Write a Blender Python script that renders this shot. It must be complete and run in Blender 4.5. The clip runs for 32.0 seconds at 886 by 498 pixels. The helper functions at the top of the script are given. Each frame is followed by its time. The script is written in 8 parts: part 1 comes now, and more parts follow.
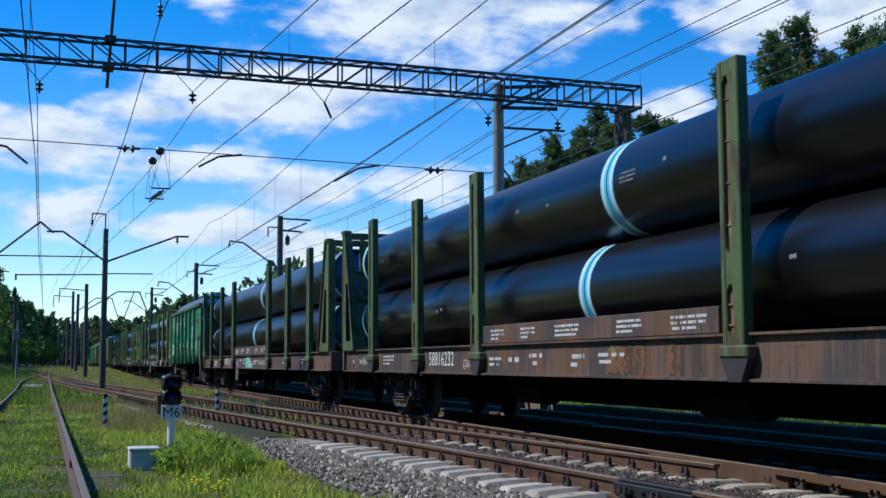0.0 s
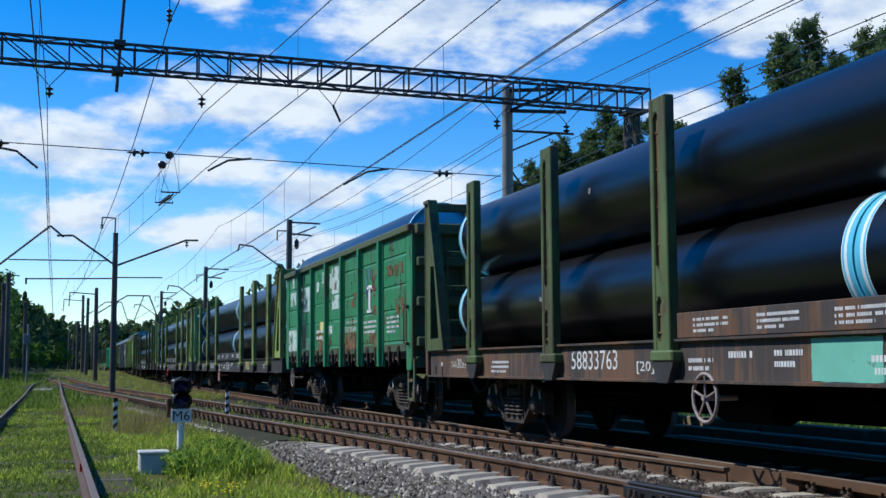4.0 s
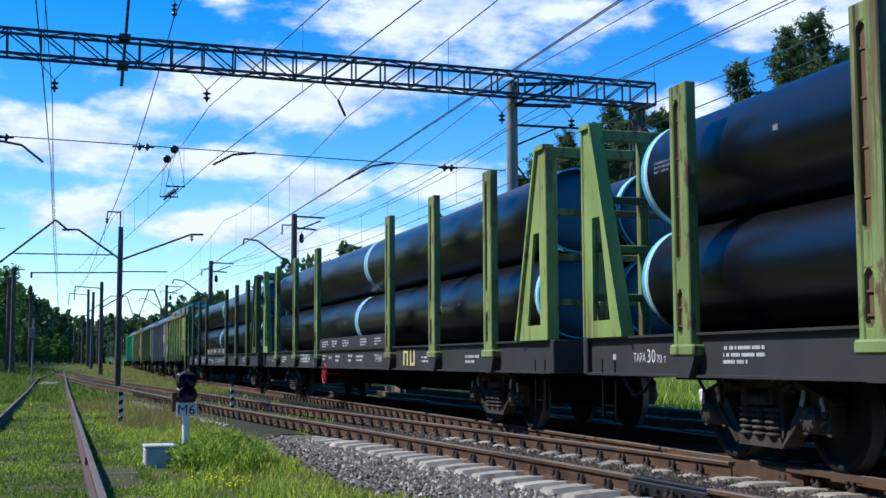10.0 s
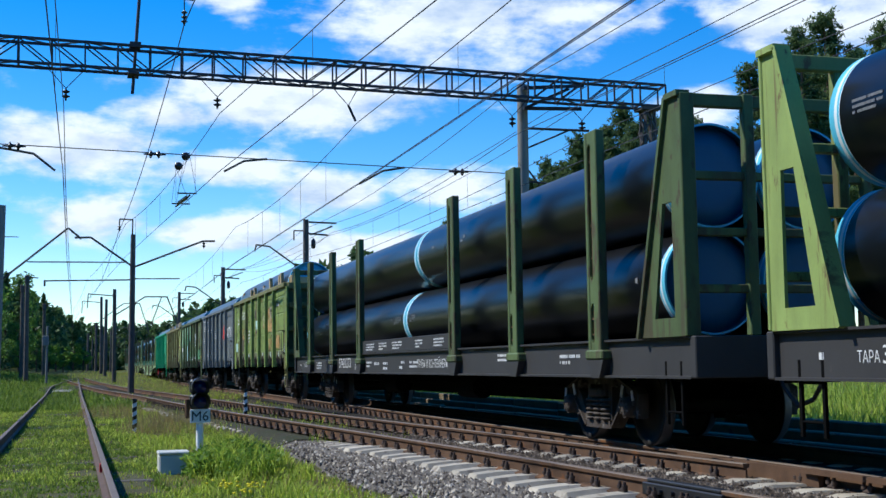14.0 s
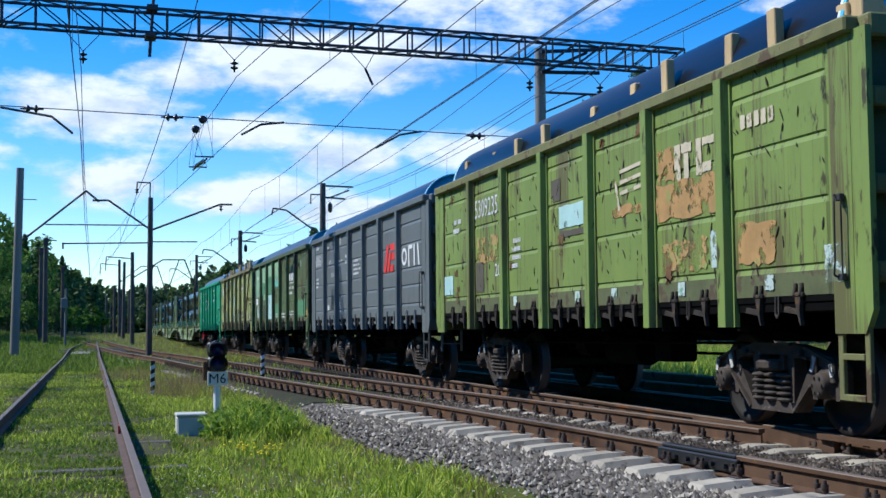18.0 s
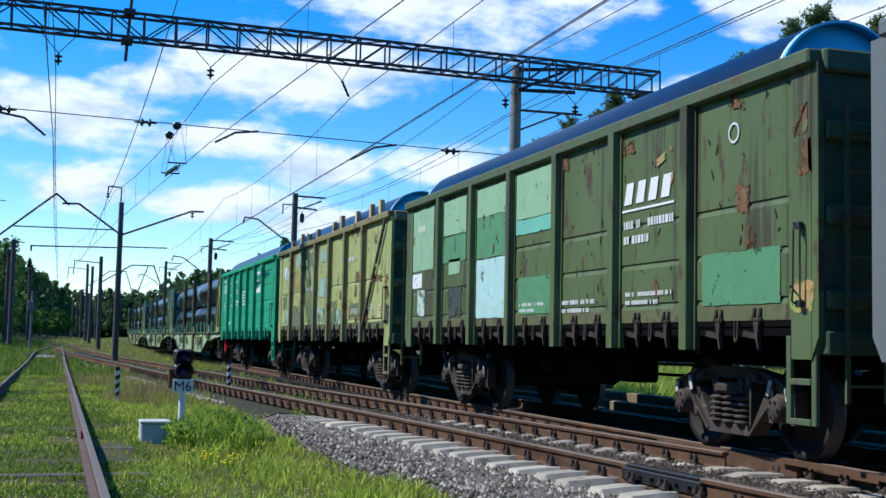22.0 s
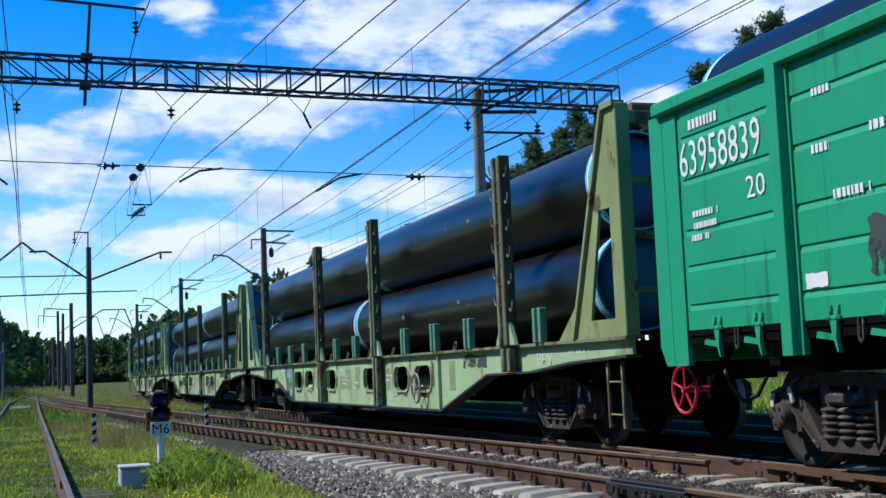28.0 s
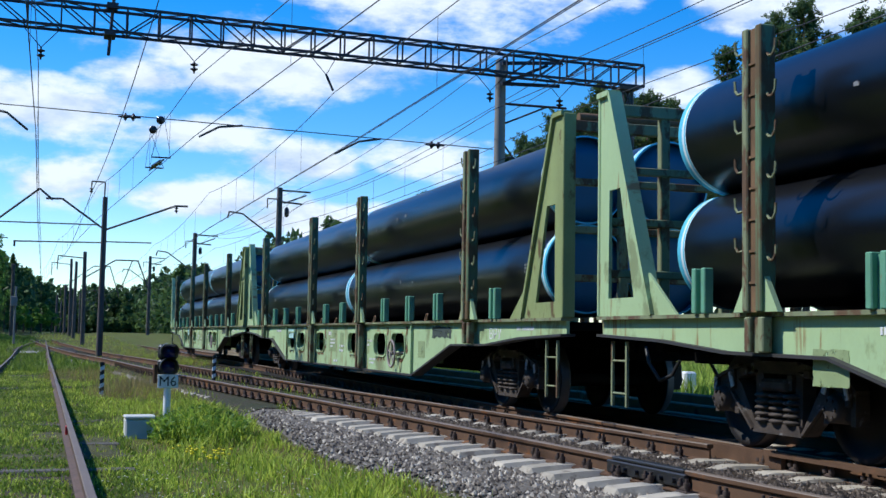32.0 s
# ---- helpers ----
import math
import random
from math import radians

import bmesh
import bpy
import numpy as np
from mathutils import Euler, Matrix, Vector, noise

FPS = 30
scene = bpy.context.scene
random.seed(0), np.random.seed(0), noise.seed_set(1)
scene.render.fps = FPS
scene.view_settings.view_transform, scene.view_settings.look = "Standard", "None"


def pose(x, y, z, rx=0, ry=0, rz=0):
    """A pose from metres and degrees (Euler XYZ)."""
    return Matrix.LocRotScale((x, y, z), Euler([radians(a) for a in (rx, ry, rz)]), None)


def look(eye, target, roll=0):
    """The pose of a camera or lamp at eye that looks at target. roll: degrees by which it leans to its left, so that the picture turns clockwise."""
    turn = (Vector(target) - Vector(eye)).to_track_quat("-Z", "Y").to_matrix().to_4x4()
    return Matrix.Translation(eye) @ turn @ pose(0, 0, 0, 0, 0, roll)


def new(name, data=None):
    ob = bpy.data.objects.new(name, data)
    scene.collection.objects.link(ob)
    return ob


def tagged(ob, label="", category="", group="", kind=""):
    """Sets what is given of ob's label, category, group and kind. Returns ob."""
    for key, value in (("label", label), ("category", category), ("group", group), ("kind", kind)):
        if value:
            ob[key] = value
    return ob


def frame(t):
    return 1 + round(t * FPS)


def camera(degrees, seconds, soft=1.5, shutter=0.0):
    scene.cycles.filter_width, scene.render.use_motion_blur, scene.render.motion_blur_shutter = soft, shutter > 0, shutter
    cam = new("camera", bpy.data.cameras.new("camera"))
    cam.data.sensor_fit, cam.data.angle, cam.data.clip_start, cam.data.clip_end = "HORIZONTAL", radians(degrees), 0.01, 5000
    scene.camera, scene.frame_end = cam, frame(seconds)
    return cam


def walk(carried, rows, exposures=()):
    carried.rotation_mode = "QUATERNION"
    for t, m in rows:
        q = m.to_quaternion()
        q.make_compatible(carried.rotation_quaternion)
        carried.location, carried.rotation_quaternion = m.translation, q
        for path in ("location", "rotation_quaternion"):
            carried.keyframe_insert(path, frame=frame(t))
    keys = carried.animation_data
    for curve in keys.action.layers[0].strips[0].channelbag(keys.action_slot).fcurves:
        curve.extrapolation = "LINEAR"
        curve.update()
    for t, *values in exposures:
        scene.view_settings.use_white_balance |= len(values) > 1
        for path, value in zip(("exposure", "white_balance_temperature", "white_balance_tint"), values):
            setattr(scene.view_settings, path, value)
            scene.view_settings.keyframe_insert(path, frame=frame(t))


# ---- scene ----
# x: across the tracks to the right, y: along the tracks, z: up from the rail heads of the train's track
cam = camera(39.4, 32.0)
EYE = (0.0, 0.0, 1.04)
# seconds, yaw, pitch, roll of the hand-held camera
TURNS = [
    (0, -17.45, 5.21, 0.28), (0.5, -17.25, 5.15, 0.43), (1, -17.21, 5.05, 0.42), (1.5, -17.24, 4.95, 0.45),
    (2, -17.14, 4.95, 0.05), (2.5, -17.47, 5.32, -0.22), (3, -17.46, 5.33, -0.13), (3.5, -17.12, 5.32, 0.30),
    (5.5, -16.79, 5.44, 0.22), (6, -16.95, 5.32, -0.01), (6.5, -17.21, 5.18, -0.13), (7, -17.43, 4.98, -0.04),
    (7.5, -17.64, 4.91, -0.06), (8, -17.86, 5.03, -0.24), (8.5, -17.80, 5.18, 0.01), (9, -17.21, 5.14, 0.61),
    (9.5, -17.01, 5.02, -0.47), (10, -16.80, 5.10, 0.30), (10.5, -16.80, 5.05, 0.54), (11, -16.69, 5.09, 0.43),
    (11.5, -16.16, 5.00, 0.80), (12, -16.00, 4.93, 0.64), (12.5, -16.07, 4.94, 0.66), (13, -16.18, 4.91, 0.51),
    (13.5, -16.23, 5.17, 0.84), (15.5, -15.64, 5.55, 0.19), (16, -14.43, 6.00, 0.30), (16.5, -13.67, 6.10, 0.05),
    (17, -13.52, 4.71, 0.65), (17.5, -15.18, 4.19, 0.04), (18, -15.46, 3.65, 0.54), (18.5, -15.44, 3.18, 0.78),
    (19, -14.69, 3.12, -0.90), (19.5, -15.04, 3.03, -1.70), (20, -15.27, 2.87, -0.14), (20.5, -15.81, 3.06, -0.31),
    (21, -15.53, 3.27, -0.59), (21.5, -15.96, 3.31, -1.22), (22, -16.92, 4.33, -1.15), (22.5, -16.86, 4.63, -0.27),
    (23, -16.21, 4.57, -0.80), (23.5, -15.87, 4.36, -3.86), (24, -16.19, 2.92, -2.61), (24.5, -16.43, 2.61, -1.35),
    (26.5, -19.85, 4.68, 2.49), (27, -18.05, 4.94, 0.66), (27.5, -17.55, 4.40, 1.02), (28, -17.99, 5.48, 2.37),
    (28.5, -16.19, 6.11, -0.45), (29, -14.89, 5.39, -1.70), (29.5, -15.30, 3.39, 0.42), (30, -15.92, 3.93, 1.28),
    (30.5, -15.52, 4.43, -0.68), (31, -16.16, 4.54, -0.87), (31.5, -17.12, 4.14, -0.94), (32, -17.60, 4.06, -0.91),
]
# the light on the ground was weaker at first, before the cloud moved off
EXPOSURES = [(0.0, -0.22, 6200, 8), (6.5, -0.20, 6300, 8), (9.0, -0.06, 6200, 8), (11.5, 0.0, 6200, 8), (15.5, -0.02, 6400, 6), (17.0, -0.17, 6400, 6), (18.0, -0.02, 6200, 8), (20.0, 0.05, 6200, 8), (24.0, 0.0, 6200, 8), (27.0, -0.08, 6200, 8), (29.0, -0.14, 6200, 8), (30.0, -0.03, 6200, 8), (32.0, -0.03, 6200, 8)]
walk(cam, [(t, pose(*EYE, 90 + pitch, roll, yaw)) for t, yaw, pitch, roll in TURNS], EXPOSURES)

# ---- world, sun ----
SUN_EL, SUN_AZ = 48.0, -66.0      # azimuth from +y, clockwise seen from above
SKY_STRENGTH, SKY_SAT, CLOUD_STRENGTH = 0.15, 1.42, 1.07
# bearing and height of the middle, half width and half height, in degrees
CLOUDS = [(17.6, 16.0, 8.0, 2.3), (6.6, 16.7, 1.6, 0.6), (9.5, 12.3, 7.5, 1.9), (3.6, 11.4, 3.0, 1.0), (-0.5, 9.8, 5.0, 1.6), (5.5, 9.0, 4.0, 0.9), (16.4, 8.2, 3.6, 1.2),
          (11.2, 7.9, 3.2, 1.1), (0.4, 6.7, 3.0, 1.3), (6.4, 6.0, 5.0, 1.1), (11.5, 5.4, 4.5, 0.9), (31.6, 15.2, 2.7, 1.7), (28.0, 11.4, 2.1, 1.0), (37.5, 15.5, 4.0, 2.2),
          (24.0, 6.5, 6.0, 1.3), (-8.0, 8.0, 4.0, 2.0), (10.0, 21.5, 9.0, 1.6), (-7.0, 13.0, 3.5, 1.2)]


def make_world():
    """Clear-air sky with fair-weather clouds, laid out by bearing and height over the horizon."""
    w = bpy.data.worlds.new("sky")
    scene.world = w
    w.use_nodes = True
    nt = w.node_tree
    nt.nodes.clear()
    n, L = nt.nodes.new, nt.links.new

    def math_(op, a, b=None, c=None, clamp=False):
        k = n("ShaderNodeMath")
        k.operation, k.use_clamp = op, clamp
        for i, v in enumerate((a, b, c)):
            if v is None:
                continue
            if isinstance(v, (int, float)):
                k.inputs[i].default_value = v
            else:
                L(v, k.inputs[i])
        return k.outputs[0]

    sky = n("ShaderNodeTexSky")
    sky.sky_type, sky.sun_disc = "NISHITA", False
    sky.sun_elevation, sky.sun_rotation = radians(SUN_EL), radians(SUN_AZ)
    sky.air_density, sky.dust_density, sky.ozone_density = 1.0, 0.0, 5.0
    hs = n("ShaderNodeHueSaturation")
    hs.inputs["Hue"].default_value, hs.inputs["Saturation"].default_value, hs.inputs["Value"].default_value = 0.509, SKY_SAT, 1.28
    L(sky.outputs[0], hs.inputs["Color"])
    tc = n("ShaderNodeTexCoord")
    sep = n("ShaderNodeSeparateXYZ")
    L(tc.outputs["Generated"], sep.inputs[0])
    az = math_("MULTIPLY", math_("ARCTAN2", sep.outputs[0], sep.outputs[1]), 57.2958)
    el = math_("MULTIPLY", math_("ARCSINE", sep.outputs[2]), 57.2958)
    pos = n("ShaderNodeCombineXYZ")
    L(az, pos.inputs[0])
    L(math_("MULTIPLY", el, 2.2), pos.inputs[1])
    fb = n("ShaderNodeTexNoise")
    fb.inputs["Scale"].default_value, fb.inputs["Detail"].default_value, fb.inputs["Roughness"].default_value = 0.16, 9, 0.56
    L(pos.outputs[0], fb.inputs["Vector"])
    fine = n("ShaderNodeTexNoise")
    fine.inputs["Scale"].default_value, fine.inputs["Detail"].default_value, fine.inputs["Roughness"].default_value = 0.5, 8, 0.6
    L(pos.outputs[0], fine.inputs["Vector"])
    big = n("ShaderNodeTexNoise")
    big.inputs["Scale"].default_value, big.inputs["Detail"].default_value = 0.05, 3
    L(pos.outputs[0], big.inputs["Vector"])
    dens = math_("MULTIPLY_ADD", big.outputs[0], 2.4, -2.15)
    # bearing, height, half width, half height of the clouds ahead, in degrees
    for ca, ce, ha, he in CLOUDS:
        d = math_("SQRT", math_("ADD", math_("POWER", math_("DIVIDE", math_("SUBTRACT", az, ca), ha), 2.0), math_("POWER", math_("DIVIDE", math_("SUBTRACT", el, ce), he), 2.0)))
        dens = math_("MAXIMUM", dens, math_("SUBTRACT", 1.0, d))
    dens = math_("MULTIPLY_ADD", math_("SUBTRACT", fb.outputs[0], 0.5), 2.3, dens)
    dens = math_("MULTIPLY_ADD", math_("SUBTRACT", fine.outputs[0], 0.5), 1.3, dens)
    mask = n("ShaderNodeMapRange")
    mask.interpolation_type = "SMOOTHSTEP"
    mask.inputs["From Min"].default_value, mask.inputs["From Max"].default_value = -0.18, 0.62
    L(dens, mask.inputs["Value"])
    # grey-blue undersides, white tops
    tone = n("ShaderNodeMix")
    tone.data_type = "RGBA"
    tone.inputs[6].default_value, tone.inputs[7].default_value = (0.52, 0.65, 0.88, 1), (0.90, 0.97, 1.05, 1)
    # the upper edge of each billow catches the light, its underside does not
    above = n("ShaderNodeVectorMath")
    above.operation = "ADD"
    above.inputs[1].default_value = (-0.9, 2.0, 0.0)
    L(pos.outputs[0], above.inputs[0])
    fu = n("ShaderNodeTexNoise")
    fu.inputs["Scale"].default_value, fu.inputs["Detail"].default_value, fu.inputs["Roughness"].default_value = 0.16, 9, 0.56
    L(above.outputs[0], fu.inputs["Vector"])
    tr = n("ShaderNodeMapRange")
    tr.inputs["From Min"].default_value, tr.inputs["From Max"].default_value = -0.16, 0.06
    L(math_("MULTIPLY_ADD", math_("SUBTRACT", fine.outputs[0], 0.5), 0.22, math_("SUBTRACT", fb.outputs[0], fu.outputs[0])), tr.inputs["Value"])
    L(tr.outputs[0], tone.inputs[0])
    b1, b2 = n("ShaderNodeBackground"), n("ShaderNodeBackground")
    L(hs.outputs[0], b1.inputs[0])
    b1.inputs[1].default_value = SKY_STRENGTH
    L(tone.outputs[2], b2.inputs[0])
    b2.inputs[1].default_value = CLOUD_STRENGTH
    mx = n("ShaderNodeMixShader")
    L(math_("MULTIPLY", mask.outputs[0], 0.97), mx.inputs[0])
    L(b1.outputs[0], mx.inputs[1])
    L(b2.outputs[0], mx.inputs[2])
    out = n("ShaderNodeOutputWorld")
    L(mx.outputs[0], out.inputs[0])


make_world()
sun = new("sun", bpy.data.lights.new("sun", "SUN"))
sun.data.energy, sun.data.angle, sun.data.color = 4.9, radians(0.53), (1.0, 0.975, 0.93)
_el, _az = radians(SUN_EL), radians(SUN_AZ)
SUN_DIR = Vector((math.sin(_az) * math.cos(_el), math.cos(_az) * math.cos(_el), math.sin(_el)))
sun.matrix_world = look(SUN_DIR * 200, (0, 0, 0))


# ---- materials ----
def mat(name, color, rough=0.6, metal=0.0, var=0.15, scale=3.0, fine=40.0, bump=0.1, second=None, amount=0.0, spot=2.0, spec=0.5, streak=1.0, rand=0.0, runs=None, runs_amount=0.3, worn=0.0):
    """Paint or raw stuff with two scales of variation; second: a rust, dirt or wear colour in patches covering amount;
    runs: a colour that has run down the sides; worn: share of the paint that has flaked away."""
    m = bpy.data.materials.new(name)
    m.use_nodes = True
    nt = m.node_tree
    b = nt.nodes["Principled BSDF"]
    n, L = nt.nodes.new, nt.links.new
    tc = n("ShaderNodeTexCoord")
    mp = n("ShaderNodeMapping")
    mp.inputs["Scale"].default_value = (1, 1, streak)
    L(tc.outputs["Object"], mp.inputs["Vector"])
    info = n("ShaderNodeObjectInfo")
    off = n("ShaderNodeVectorMath")
    off.operation = "MULTIPLY_ADD"
    off.inputs[1].default_value = (37.0, 17.0, 23.0)
    comb = n("ShaderNodeCombineXYZ")
    for i in range(3):
        L(info.outputs["Random"], comb.inputs[i])
    L(comb.outputs[0], off.inputs[0])
    L(mp.outputs[0], off.inputs[2])
    n1, n2 = n("ShaderNodeTexNoise"), n("ShaderNodeTexNoise")
    n1.inputs["Scale"].default_value, n1.inputs["Detail"].default_value = scale, 5
    n2.inputs["Scale"].default_value, n2.inputs["Detail"].default_value = fine, 3
    for x in (n1, n2):
        L(off.outputs[0], x.inputs["Vector"])
    mix = n("ShaderNodeMix")
    mix.data_type = "RGBA"
    c = Vector(color)
    mix.inputs[6].default_value = (*(c * (1 - var)), 1)
    mix.inputs[7].default_value = (*[min(1, v) for v in c * (1 + var)], 1)
    add = n("ShaderNodeMath")
    add.operation = "MULTIPLY_ADD"
    add.inputs[1].default_value = 0.35
    L(n2.outputs[0], add.inputs[0])
    sc = n("ShaderNodeMath")
    sc.operation = "MULTIPLY_ADD"
    sc.inputs[1].default_value, sc.inputs[2].default_value = 1.6, -0.47
    L(n1.outputs[0], sc.inputs[0])
    L(sc.outputs[0], add.inputs[2])
    L(add.outputs[0], mix.inputs[0])
    col = mix.outputs[2]
    if second:
        n3 = n("ShaderNodeTexNoise")
        n3.inputs["Scale"].default_value, n3.inputs["Detail"].default_value, n3.inputs["Roughness"].default_value = spot, 8, 0.65
        L(off.outputs[0], n3.inputs["Vector"])
        ramp = n("ShaderNodeMapRange")
        lim = 0.72 - 0.34 * amount
        ramp.inputs["From Min"].default_value, ramp.inputs["From Max"].default_value = lim, lim + 0.06
        L(n3.outputs[0], ramp.inputs["Value"])
        m2 = n("ShaderNodeMix")
        m2.data_type = "RGBA"
        m2.inputs[7].default_value = (*second, 1)
        L(ramp.outputs[0], m2.inputs[0])
        L(col, m2.inputs[6])
        col = m2.outputs[2]
    if runs:
        mp2 = n("ShaderNodeMapping")
        mp2.inputs["Scale"].default_value = (1.0, 7.0, 0.7)
        L(off.outputs[0], mp2.inputs["Vector"])
        n4, n5 = n("ShaderNodeTexNoise"), n("ShaderNodeTexNoise")
        n4.inputs["Scale"].default_value, n4.inputs["Detail"].default_value, n4.inputs["Roughness"].default_value = 1.6, 7, 0.7
        n5.inputs["Scale"].default_value, n5.inputs["Detail"].default_value = 1.1, 4
        L(mp2.outputs[0], n4.inputs["Vector"])
        L(off.outputs[0], n5.inputs["Vector"])
        av = n("ShaderNodeMath")
        av.operation = "MULTIPLY_ADD"
        av.inputs[1].default_value = 0.8
        L(n5.outputs[0], av.inputs[0])
        L(n4.outputs[0], av.inputs[2])
        r4 = n("ShaderNodeMapRange")
        lim = 1.04 - 0.42 * runs_amount
        r4.inputs["From Min"].default_value, r4.inputs["From Max"].default_value = lim, lim + 0.10
        r4.inputs["To Max"].default_value = 0.85
        L(av.outputs[0], r4.inputs["Value"])
        m4 = n("ShaderNodeMix")
        m4.data_type = "RGBA"
        m4.inputs[7].default_value = (*runs, 1)
        L(r4.outputs[0], m4.inputs[0])
        L(col, m4.inputs[6])
        col = m4.outputs[2]
    if worn:
        n6 = n("ShaderNodeTexNoise")
        n6.inputs["Scale"].default_value, n6.inputs["Detail"].default_value, n6.inputs["Roughness"].default_value = 3.2, 9, 0.68
        L(off.outputs[0], n6.inputs["Vector"])
        r6 = n("ShaderNodeMapRange")
        lim = 0.70 - 0.36 * worn
        r6.inputs["From Min"].default_value, r6.inputs["From Max"].default_value = lim, lim + 0.05
        r6.inputs["To Min"].default_value, r6.inputs["To Max"].default_value = 1.0, 0.05
        L(n6.outputs[0], r6.inputs["Value"])
        L(r6.outputs[0], b.inputs["Alpha"])
    if rand:
        hsv = n("ShaderNodeHueSaturation")
        mr = n("ShaderNodeMapRange")
        mr.inputs["To Min"].default_value, mr.inputs["To Max"].default_value = 1 - rand, 1 + rand
        L(info.outputs["Random"], mr.inputs["Value"])
        L(mr.outputs[0], hsv.inputs["Value"])
        L(col, hsv.inputs["Color"])
        col = hsv.outputs[0]
    L(col, b.inputs["Base Color"])
    b.inputs["Roughness"].default_value, b.inputs["Metallic"].default_value = rough, metal
    b.inputs["Specular IOR Level"].default_value = spec
    if bump:
        bp = n("ShaderNodeBump")
        bp.inputs["Strength"].default_value, bp.inputs["Distance"].default_value = bump, 0.02
        L(add.outputs[0], bp.inputs["Height"])
        L(bp.outputs[0], b.inputs["Normal"])
    return m


